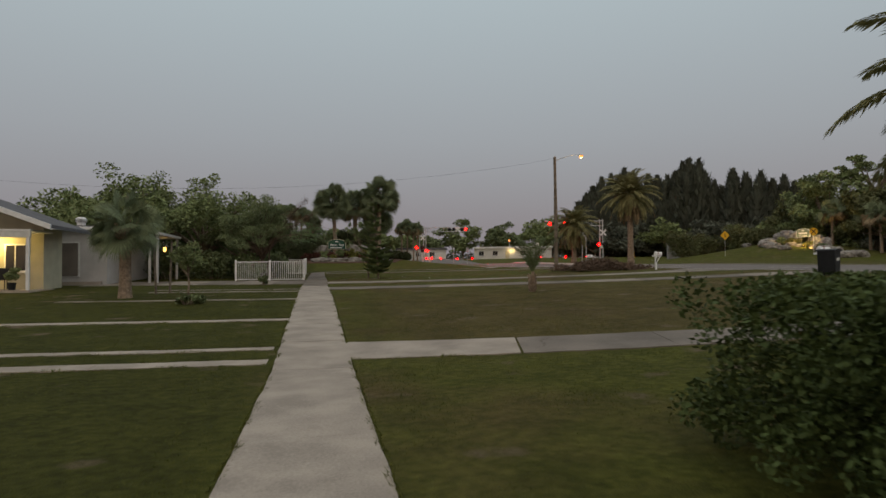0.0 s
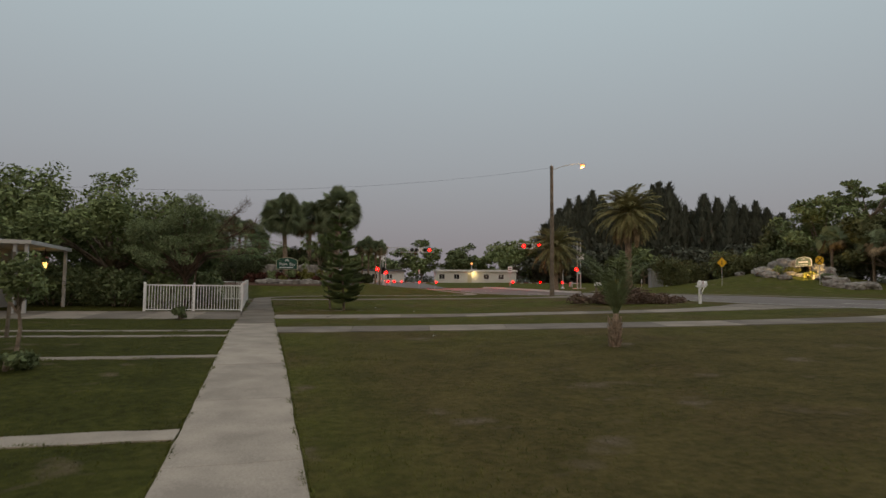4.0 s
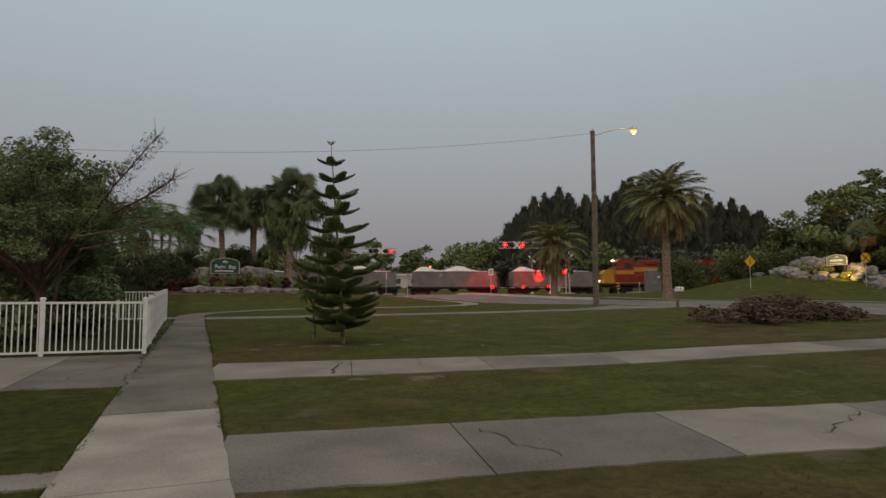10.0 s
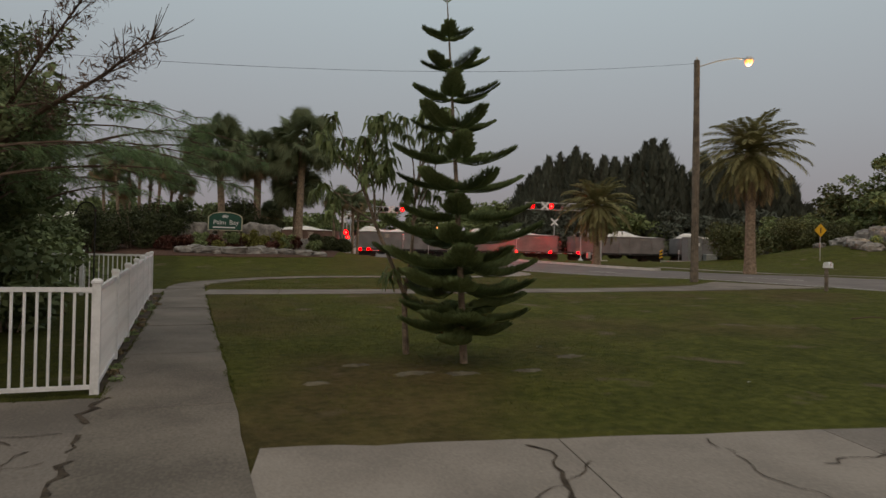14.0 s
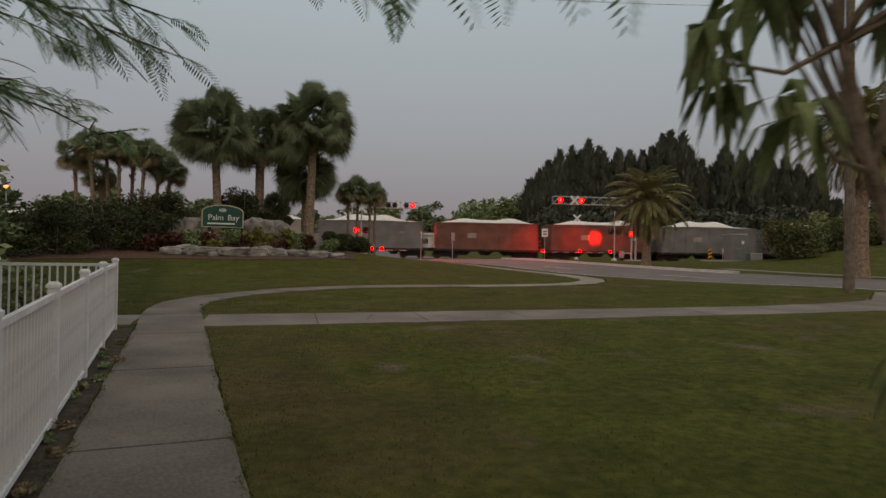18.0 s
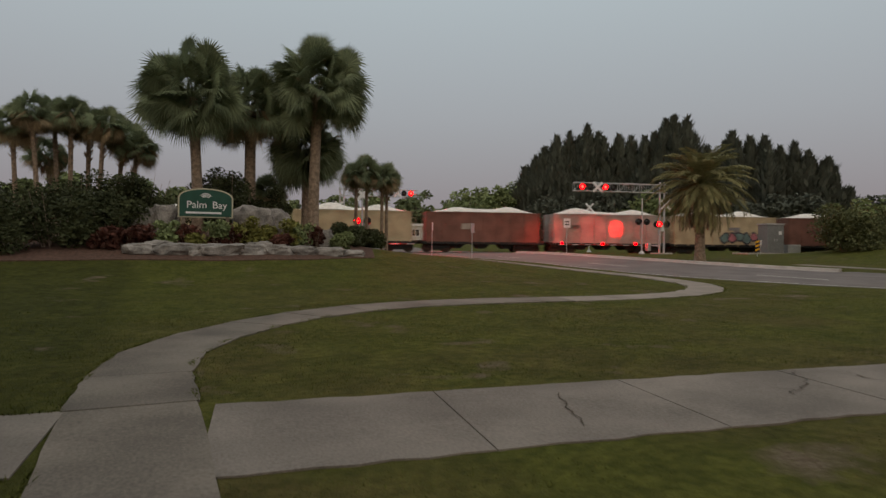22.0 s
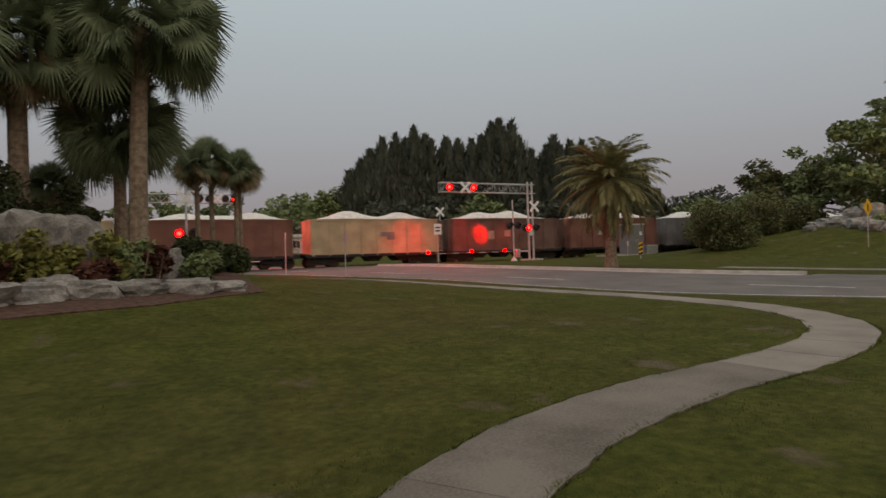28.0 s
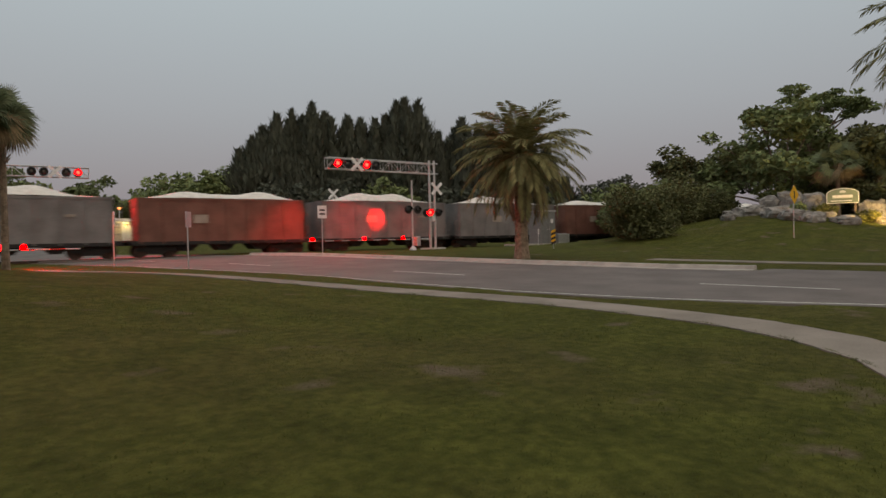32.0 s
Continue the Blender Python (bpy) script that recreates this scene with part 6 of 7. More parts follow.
limb_tree(-6.6, 53.5, 1.0, 2.6, 3.0, 18, 11000, 0.11, LEAF_OLIVE, "feathery tree with bare twigs beyond the fence", 903, trunk_r=0.15, flat=0.5, clump=0.9, aspect=0.3)
limb_tree(-17, 54, 2.0, 4.6, 7.0, 18, 9000, 0.17, LEAF, "dark leafy tree behind the house", 904, trunk_r=0.25, clump=1.5)
limb_tree(-9.5, 57, 1.5, 4.0, 4.6, 16, 9000, 0.15, LEAF_OLIVE, "low spreading tree beyond the fence", 905, trunk_r=0.2, clump=1.3)
limb_tree(-23, 60, 2.0, 5.0, 7.5, 16, 8000, 0.2, LEAF, "dark leafy tree at the end of the gardens", 906, trunk_r=0.25, clump=1.7)
for i, (x, y, rx, h2) in enumerate(((-3.0, 42.5, 1.0, 1.5), (-4.4, 40.5, 1.1, 1.7), (-6.8, 41.5, 1.5, 2.0), (-3.6, 46.8, 1.2, 1.5), (-9.5, 42, 1.6, 2.2), (-6.0, 48.6, 1.5, 1.6), (-12, 43, 1.7, 2.4), (-4.0, 51.8, 1.3, 1.4), (-7.5, 53, 1.6, 1.6), (-12, 54, 2, 1.9))):
    shrub(x, y, rx, rx, h2, 2600, 0.10, LEAF if i % 2 else LEAF_OLIVE, "untrimmed green bush behind the fence", 920 + i, lumps=12)


def bare_bough():
    """The long bough of thin twigs that sticks up out of the poinciana."""
    t = thing("bare_bough", pose(-3.4, 40.4, ground_z(-3.4, 40.4)), "long bare bough with thin twigs", "branch", "trees")
    r = random.Random(4)
    bm = bmesh.new()
    for line, n in ((((0, 0, 0), (0.3, -0.2, 2.2), (1.5, -1.5, 3.75), (2.6, -2.9, 4.85)), 44), (((0.6, -0.5, 2.6), (1.6, -1.5, 3.2), (2.3, -2.2, 3.5), (2.95, -2.8, 3.9)), 40)):
        p0, p1, p2, p3 = (Vector(v) for v in line)
        tube([p0, p1, p2, p3], [0.05, 0.035, 0.02, 0.006], 6, bm)
        for i in range(n):
            p = p2.lerp(p3, r.random()) if i % 3 else p1.lerp(p2, r.random())
            d = ((p3 - p2).normalized() + Vector((r.uniform(-0.8, 0.8), r.uniform(-0.8, 0.8), r.uniform(-0.2, 0.8)))) * r.uniform(0.18, 0.42)
            tube([p, p + d * 0.5 + Vector((0, 0, -0.02)), p + d], [0.008, 0.006, 0.003], 4, bm)
    part("limb", bm, TWIG, t)
    c = [tuple(Vector((1.4, -1.4, 3.6)).lerp(Vector((2.5, -2.75, 4.75)), q)) for q in np.linspace(0, 1, 7)] + [tuple(Vector((1.5, -1.4, 3.1)).lerp(Vector((2.8, -2.7, 3.8)), q)) for q in np.linspace(0, 1, 7)]
    leaf_part("twig_spray", leaves(c, [0.26] * 14, 1700, 0.055, 0.9, -0.5, 0.12), TWIG, t)


bare_bough()


def leafy_bough(x, y, z, ln, az, seed, label):
    """A flat spray of ferny leaves hanging over the fence."""
    r = random.Random(seed)
    t = thing("leafy_bough", pose(x, y, z), label, "branch", "boughs")
    h = Vector((math.cos(az), math.sin(az), 0))
    s2 = Vector((-h.y, h.x, 0))
    pts = [h * ln * f + Vector((0, 0, 0.35 * math.sin(f * 2.2) - 0.25 * f * f)) for f in np.linspace(0, 1, 8)]
    part("limb", tube(pts, [0.022, 0.019, 0.016, 0.013, 0.011, 0.008, 0.006, 0.003], 5), TWIG, t)
    quads = []
    twigs = bmesh.new()
    for i in range(int(9 * ln)):
        f = r.uniform(0.1, 1.0)
        k2 = min(6, int(f * 7))
        p = pts[k2].lerp(pts[k2 + 1], f * 7 - k2)
        out = (h * r.uniform(0.1, 0.9) + s2 * r.choice((-1, 1)) * r.uniform(0.4, 1.0) + Vector((0, 0, r.uniform(-0.2, 0.12)))).normalized()
        far = p + out * r.uniform(0.25, 0.6) * (1.1 - 0.5 * f)
        tube([p, far], [0.006, 0.003], 4, twigs)
        for j in range(4):
            # each leaf is a flat feather of fine leaflets
            b0 = p.lerp(far, (j + 1) / 4)
            d = (out * 0.5 + s2 * r.uniform(-1, 1) + h * r.uniform(-0.5, 0.9) + Vector((0, 0, r.uniform(-0.4, 0.05)))).normalized()
            sd = d.cross(Vector((r.uniform(-0.35, 0.35), r.uniform(-0.35, 0.35), 1))).normalized()
            m = r.uniform(0.13, 0.22)
            for q2 in range(15):
                g = (q2 + 0.5) / 15
                b = b0 + d * m * g + Vector((0, 0, -0.07 * g * g))
                for q in (-1, 1):
                    tip = b + sd * q * 0.062 * math.sin(math.pi * (0.2 + 0.72 * g)) + d * 0.02 + Vector((0, 0, -0.01))
                    quads.append((tuple(b), tuple((b + tip) / 2 - d * 0.005), tuple(tip), tuple((b + tip) / 2 + d * 0.005)))
    part("twig_spray", twigs, TWIG, t)
    leaf_part("foliage", np.array(quads), LEAF_FERN, t)


for i, (x, y, z, ln, az) in enumerate(((-2.5, 38.8, 3.5, 3.1, -0.12), (-2.5, 39.2, 3.85, 2.9, -0.15), (-2.6, 38.2, 3.7, 2.7, -0.05), (-2.7, 39.6, 4.15, 2.9, -0.1), (-2.6, 38.9, 4.3, 2.6, -0.1), (-2.8, 40.2, 3.65, 2.6, -0.05), (-2.9, 40.8, 4.05, 2.6, 0.0), (-2.8, 39.9, 4.55, 2.9, -0.2), (-3.0, 41.6, 3.65, 2.3, 0.05), (-3.2, 42.4, 4.35, 2.4, 0.1), (-4.0, 45.6, 4.6, 2.8, 0.2), (-4.4, 47.5, 5.0, 2.9, 0.1), (-1.6, 40.9, 4.15, 2.7, -0.2), (-1.4, 40.3, 4.3, 2.3, -0.1), (-2.2, 41.4, 3.5, 1.7, 0.1))):
    leafy_bough(x, y, z - 0.08, ln, az, i + 1, "ferny leaf spray hanging out over the fence")


def sapling(x, y):
    """A thin mango-like sapling: forked stem with drooping tufts of long leaves."""
    r = random.Random(3)
    t = thing("sapling", at_ground(x, y), "thin young tree with hanging clusters of long leaves", "tree", "trees")
    part("stem", tube([(0, 0, 0), (-0.03, 0, 0.5), (-0.05, 0, 0.98)], [0.055, 0.046, 0.04], 7), BARK, t)
    part("stem", tube([(-0.05, 0, 0.94), (-0.3, 0.02, 1.5), (-0.52, 0.04, 2.0), (-0.68, 0.05, 2.5), (-0.8, 0.05, 3.05)], [0.036, 0.03, 0.027, 0.022, 0.012], 7), BARK, t)
    part("stem", tube([(-0.05, 0, 0.94), (0.07, 0.05, 1.5), (0.12, 0.1, 2.3), (0.22, 0.1, 3.1)], [0.034, 0.028, 0.022, 0.012], 6), BARK, t)
    left, right = (Vector((-0.52, 0.04, 2.0)), Vector((-0.68, 0.05, 2.5)), Vector((-0.8, 0.05, 3.0))), (Vector((0.1, 0.08, 2.0)), Vector((0.14, 0.1, 2.4)), Vector((0.2, 0.1, 2.9)))
    ends = [(left[i % 3], Vector((-0.72 + math.cos(i * 2.4) * r.uniform(0.2, 0.75), math.sin(i * 2.4) * r.uniform(0.15, 0.6), r.uniform(2.35, 3.75)))) for i in range(17)]
    ends += [(right[i % 3], Vector((0.2 + math.cos(i * 2.4) * r.uniform(0.15, 0.45), math.sin(i * 2.4) * r.uniform(0.15, 0.5), r.uniform(2.5, 3.85)))) for i in range(9)]
    ends += [(left[0], Vector((-1.2, -0.1, 2.2))), (Vector((-0.05, 0, 0.95)), Vector((-0.25, -0.08, 1.32)))]
    for fork, e2 in ends:
        bough = part("bough", tube([fork, fork.lerp(e2, 0.5) + Vector((0.05, 0, -0.08)), e2], [0.016, 0.011, 0.005], 5), BARK, t)
        quads = []
        for c2 in (e2, e2 + Vector((r.uniform(-0.16, 0.16), r.uniform(-0.16, 0.16), -0.1))) + ((fork.lerp(e2, 0.78),) if e2.z > 2.6 else ()):
            for j in range(10):
                b = r.uniform(0, math.tau)
                d = Vector((math.cos(b) * 0.8, math.sin(b) * 0.8, r.uniform(-0.9, 0.35))).normalized()
                s2 = d.cross(Vector((0, 0, 1))).normalized() * 0.033
                ln = r.uniform(0.12, 0.22)
                mid = c2 + d * ln * 0.55
                low = mid + d * ln * 0.3 + Vector((0, 0, -0.09))
                tip = low + Vector((d.x * 0.02, d.y * 0.02, -r.uniform(0.06, 0.12)))
                quads.append((tuple(c2), tuple(mid - s2), tuple(low), tuple(mid + s2)))
                quads.append((tuple(mid - s2 * 0.9), tuple(tip), tuple(mid + s2 * 0.9), tuple(low)))
        leaf_part("leaf_tuft", np.array(quads), LEAF_SAP, bough)


sapling(3.04, 38.86)

# ---- small palms and plants on the lawns ----
def baby_palm(x, y):
    random.seed(77)
    t = thing("young_palm", at_ground(x, y), "young cabbage palm with a booted trunk on the lawn", "palm tree", "palms")
    bm = tube([(0, 0, -0.05), (0, 0, 0.35), (0.03, 0, 0.8)], [0.11, 0.10, 0.06], 9)
    for i in range(36):
        a, zz = i * 2.4, 0.02 + 0.6 * i / 36
        c = Vector((math.cos(a) * 0.1, math.sin(a) * 0.1, zz))
        rod(c, c + Vector((math.cos(a) * 0.07, math.sin(a) * 0.07, 0.14)), 0.035, 0.012, 4, bm)
    part("trunk", bm, PALMBARK, t)
    for i in range(13):
        a = i * 2.4
        el = math.radians(88 - 24 * i / 13)
        rib, qq = frond_quads((0.03, 0, 0.7), a, el, 2.0, 1.15, leaflets=40, leaf_len=0.27, width=0.014, hang=0.15)
        leaf_part("frond", np.array([[tuple(v) for v in x2] for x2 in qq + stalk_quads(rib[::3], 0.016)]), LEAF_OLIVE, t)


baby_palm(8.0, 21.3)
fan_palm(-7.2, 24.2, 2.7, 0.22, 1.45, 70, "shaggy young cabbage palm in front of the pale house", 950, skirt=0.08, leaf_r=0.62)
limb_tree(-4.7, 22.9, 1.2, 0.45, 2.1, 10, 1800, 0.06, LEAF, "small round topiary tree in a mulch ring", 951, trunk_r=0.04, clump=0.32, low=0.3)
shrub(-4.3, 21.0, 0.6, 0.5, 0.35, 700, 0.07, LEAF_OLIVE, "low plant in the lawn", 952, lumps=6)
shrub(-2.9, 33.0, 0.3, 0.3, 0.6, 400, 0.07, LEAF_OLIVE, "small weed beside the driveway", 953, lumps=5)
for i, (x, y) in enumerate(((-6.5, 25.9), (-6.1, 26.4))):
    st = thing("garden_stake", at_ground(x, y), "slanting pale wooden stake in the lawn", "stake", "stakes")
    part("shaft", rod((0, 0, -0.1), (-0.12 + 0.2 * i, 0, 2.2), 0.05, 0.04, 6), WOODPOLE, st)


def hedge():
    """The clipped hedge that the walk starts beside."""
    t = thing("hedge", at_ground(5.05, 1.0), "dense clipped dark green hedge at the lawn's edge", "hedge")
    st = bmesh.new()
    r = random.Random(2)
    for i in range(40):
        x, y = r.uniform(-1.8, 3), r.uniform(-2.2, 2.0)
        rod((x * 0.9, y * 0.9, -0.05), (x, y, 1.0), 0.02, 0.008, 4, st)
    part("stem_clump", st, BARK, t)
    c = [(r.uniform(-2.02, 3.2), r.uniform(-2.4, 2.2), 1.2 if i % 4 == 0 else r.uniform(0.1, 1.2)) for i in range(1000)]
    leaf_part("foliage", leaves(c, [0.2] * 1000, 160000, 0.029, 0.9, 0.0, 0.55), LEAF_HEDGE, t)


hedge()


def brush_pile():
    t = thing("brush_pile", at_ground(18.3, 37.9), "heap of cut dry reddish brush on the verge", "brush pile")
    r = random.Random(6)
    bm = bmesh.new()
    for i in range(420):
        x, y = r.gauss(0, 1.3), r.gauss(0, 0.9)
        k2 = math.exp(-(x / 2.4) ** 2 - (y / 1.5) ** 2)
        z = r.uniform(0.02, 0.95) * k2
        a = r.uniform(0, math.tau)
        d = Vector((math.cos(a), math.sin(a), r.uniform(-0.3, 0.45))) * r.uniform(0.4, 1.1)
        p, q = Vector((x, y, z)) - d * 0.5, Vector((x, y, z)) + d * 0.5
        p.z, q.z = max(p.z, 0.02), max(q.z, 0.02)
        tube([p, (p + q) / 2 + Vector((0, 0, 0.04)), q], [0.014, 0.011, 0.005], 4, bm)
    part("branch_heap", bm, TWIG, t)
    c = [(r.gauss(0, 1.25), r.gauss(0, 0.8), 0) for i in range(60)]
    c = [(x, y, 0.12 + 0.62 * math.exp(-(x / 2.3) ** 2 - (y / 1.4) ** 2) * r.random()) for x, y, z in c]
    q = leaves(c, [0.45] * 60, 9000, 0.09, 0.6, 0, 0.35)
    q[..., 2] = np.maximum(q[..., 2], 0.015)
    leaf_part("dry_foliage", q, TWIG, t)


brush_pile()


def garden_hook(x, y):
    """A thin black shepherd's hook by the fence."""
    t = thing("garden_hook", at_ground(x, y), "thin black shepherd's hook standing inside the fence", "garden hook")
    pts = [(0, 0, -0.1), (0, 0, 2.0)] + [(-0.12 + 0.12 * math.cos(a), 0, 2.08 + 0.14 * math.sin(a)) for a in np.linspace(0, 2.9, 8)] + [(-0.27, 0, 2.03)]
    part("shaft", tube(pts, [0.012] * len(pts), 6), BLACK, t)
    part("foot_bar", tube([(-0.1, 0, 0.12), (0.1, 0, 0.12)], [0.008, 0.008], 5), BLACK, t)


garden_hook(-1.4, 40.6)


# ---- houses ----
def window(parent, x0, x1, z0, z1, y, face=-1, name="window"):
    fr = part(name, box(x0 - 0.07, x1 + 0.07, y - 0.05, y + 0.05, z0 - 0.07, z1 + 0.07), WHITE, parent)
    part("pane", box(x0, x1, y + face * 0.06 - 0.008, y + face * 0.06 + 0.008, z0, z1), GLASS, fr)
    part("mullion", box((x0 + x1) / 2 - 0.025, (x0 + x1) / 2 + 0.025, y + face * 0.085 - 0.012, y + face * 0.085 + 0.012, z0, z1), WHITE, fr)
    part("sill", box(x0 - 0.12, x1 + 0.12, y + face * 0.12 - 0.06, y + face * 0.12 + 0.06, z0 - 0.13, z0 - 0.07), WHITE, fr)
    return fr


def porch_house():
    """The cream house with the lit porch; its gable end faces the walk."""
    z = ground_z(-12, 29)
    t = thing("porch_house", pose(-17.0, 29.3, z), "cream stucco house with a lit porch and grey shingle roof", "house", "houses")
    part("wall", box(-5.5, 4.45, 1.3, 3.4, -0.3, 2.9), CREAM, t)
    part("gable", prism([(-5.5, 2.9), (4.6, 2.9), (-0.4, 4.9)], 1.35, 1.5), CREAM, t)
    for sgn in (0, 1):
        a, b = ((-5.9, 2.75), (-0.4, 5.05)) if sgn else ((5.6, 2.75), (-0.4, 5.05))
        part("roof_slope", prism([a, (a[0], a[1] + 0.16), (b[0], b[1] + 0.16), b], -0.9, 3.9), ROOF, t)
        part("fascia", prism([(a[0], a[1] - 0.06), (a[0], a[1] + 0.17), (b[0], b[1] + 0.17), (b[0], b[1] - 0.06)], -1.0, -0.9), WHITE, t)
    part("porch_floor", box(-5.5, 4.9, -1.2, 1.28, -0.3, 0.08), PALE, t)
    part("porch_beam", box(-5.5, 4.85, -1.1, -0.95, 2.35, 2.62), OLDWHITE, t)
    part("porch_ceiling", box(-5.5, 4.85, -1.1, 1.28, 2.63, 2.7), WHITE, t)
    for x in (4.75, 2.3, 0.2, -2.0):
        part("porch_post", box(x - 0.06, x + 0.06, -1.08, -0.96, 0.08, 2.35), WHITE, t)
    window(t, 2.9, 3.7, 0.95, 2.1, 1.28)
    part("door", box(0.6, 1.5, 1.24, 1.29, 0.1, 2.1), WHITE, t)
    part("porch_bulb", lathe([(0.02, 2.5), (0.07, 2.45), (0.07, 2.38), (0.02, 2.33)], 10, m=Matrix.Translation((2.6, 0.9, 0))), WARM_ON, t, "lit porch bulb")
    lamp = new("porch_light", bpy.data.lights.new("porch_light", "POINT"))
    lamp.data.energy, lamp.data.color, lamp.data.shadow_soft_size = 75, (1.0, 0.74, 0.25), 0.12
    lamp.location = (-17.0 + 2.6, 29.3 + 0.7, z + 2.2)
    ch = thing("porch_chair", pose(-13.6, 28.9, z + 0.09, 0, 0, 10), "dark wrought porch chair beside the post", "chair")
    part("seat", box(-0.25, 0.25, -0.22, 0.22, 0.42, 0.46), BLACK, ch)
    part("backrest", box(-0.25, 0.25, 0.2, 0.24, 0.46, 0.95), BLACK, ch)
    for x in (-0.22, 0.22):
        for y in (-0.2, 0.2):
            part("leg", rod((x, y, 0), (x, y, 0.43), 0.018, n=6), BLACK, ch)
    pl = thing("potted_plant", pose(-13.0, 28.6, z + 0.09), "small leafy plant in a dark pot on the porch", "plant")
    part("pot", lathe([(0.13, 0), (0.17, 0.3), (0.18, 0.32)], 12), PLASTIC, pl)
    leaf_part("foliage", leaves([(0, 0, 0.6), (0.1, 0.05, 0.85)], [0.28, 0.2], 350, 0.08), LEAF, pl)


porch_house()


def flat_house():
    """The pale flat-roofed house with a screened window and a covered entry."""
    z = ground_z(-13, 33)
    t = thing("flat_house", pose(-13.2, 35.0, z), "pale stucco house with a flat roof and vents", "house", "houses")
    part("wall", box(-3.6, 2.0, 0, 8.0, -0.3, 3.0), WALLGREY, t)
    part("roof", box(-3.9, 2.4, -0.45, 8.3, 3.0, 3.16), WHITE, t)
    part("roof_deck", box(-3.8, 2.3, -0.35, 8.2, 3.162, 3.22), ROOF, t)
    w = part("screened_window", box(-1.2, 0.6, -0.06, 0.03, 0.55, 2.3), DARKCON, t, "dusty grey screened window")
    part("frame", box(-1.28, -1.2, -0.08, 0.03, 0.5, 2.35), OLDWHITE, w)
    part("frame", box(0.6, 0.68, -0.08, 0.03, 0.5, 2.35), OLDWHITE, w)
    part("frame", box(-1.28, 0.68, -0.08, 0.03, 2.3, 2.38), OLDWHITE, w)
    part("sill_block", box(-1.6, 1.8, -0.5, -0.02, -0.2, 0.25), PALE, t)
    for x, r2 in ((0.2, 0.28), (1.2, 0.2)):
        v = part("roof_vent", lathe([(r2 * 0.8, 3.2), (r2 * 0.8, 3.5), (r2, 3.52), (r2, 3.72), (r2 * 0.6, 3.8)], 12, m=Matrix.Translation((x, 1.5, 0))), WHITE, t, "white metal roof vent")
        for k in range(3):
            part("louvre", lathe([(r2 + 0.01, 3.54 + k * 0.06), (r2 + 0.03, 3.555 + k * 0.06), (r2 + 0.01, 3.57 + k * 0.06)], 12, m=Matrix.Translation((x, 1.5, 0))), ALU, v)
    part("entry_roof", box(2.03, 4.5, 0.8, 6.0, 2.8, 2.95), WALLGREY, t)
    for x, y in ((4.3, 1.0), (3.9, 1.0), (4.3, 5.8)):
        part("entry_post", box(x - 0.06, x + 0.06, y - 0.06, y + 0.06, -0.2, 2.8), WALLGREY, t)
    part("entry_door", box(2.01, 2.05, 2.4, 3.4, 0.0, 2.05), ROOF, t)
    lan = part("wall_lantern", lathe([(0.05, 2.25), (0.09, 2.2), (0.08, 2.0), (0.03, 1.95)], 8, m=Matrix.Translation((3.9, 4.4, 0))), WARM_ON, t, "lit amber entry lantern")
    part("hook", rod((3.9, 4.4, 2.25), (3.9, 4.4, 2.8), 0.012, n=5), BLACK, lan)
    lamp = new("entry_light", bpy.data.lights.new("entry_light", "POINT"))
    lamp.data.energy, lamp.data.color, lamp.data.shadow_soft_size = 5, (1.0, 0.6, 0.2), 0.08
    lamp.location = (-13.2 + 3.9, 35.0 + 4.1, z + 2.1)


flat_house()


def far_house(x, y, turn, w, label, lit):
    z = ground_z(x, y)
    t = thing("far_house", pose(x, y, z, 0, 0, turn), label, "house", "houses")
    part("wall", box(-w / 2, w / 2, 0, 6, -0.3, 2.7), OLDWHITE, t)
    part("roof", prism([(-w / 2 - 0.4, 2.7), (w / 2 + 0.4, 2.7), (w / 2 + 0.2, 3.1), (-w / 2 - 0.2, 3.1)], -0.5, 6.5), ROOF if not lit else WHITE, t)
    n = max(2, int(w / 3.2))
    for i in range(n):
        x0 = -w / 2 + 0.9 + i * (w - 1.8) / n
        if lit and i == n // 2:
            part("door", box(x0, x0 + 0.95, -0.04, -0.003, 0.0, 2.05), CREAM, t)
            part("door_lamp", lathe([(0.05, 2.3), (0.12, 2.2), (0.12, 2.05), (0.04, 2.0)], 8, m=Matrix.Translation((x0 + 1.4, -0.2, 0))), WARM_ON, t, "lit lamp beside the door")
            lamp = new("door_light", bpy.data.lights.new("door_light", "POINT"))
            lamp.data.energy, lamp.data.color, lamp.data.shadow_soft_size = 45, (1.0, 0.75, 0.3), 0.1
            lamp.matrix_world = pose(x, y, z, 0, 0, turn) @ Matrix.Translation((x0 + 1.4, -0.5, 2.1))
        else:
            window(t, x0 + 0.3, x0 + 1.5, 0.95, 2.05, -0.02)
    return t


far_house(46, 148, -22, 19, "long white single storey house beyond the crossing", True)
far_house(24, 152, -10, 12, "low white house behind the palms", False)
far_house(-4, 118, 6, 14, "low pale building behind the mound", False)


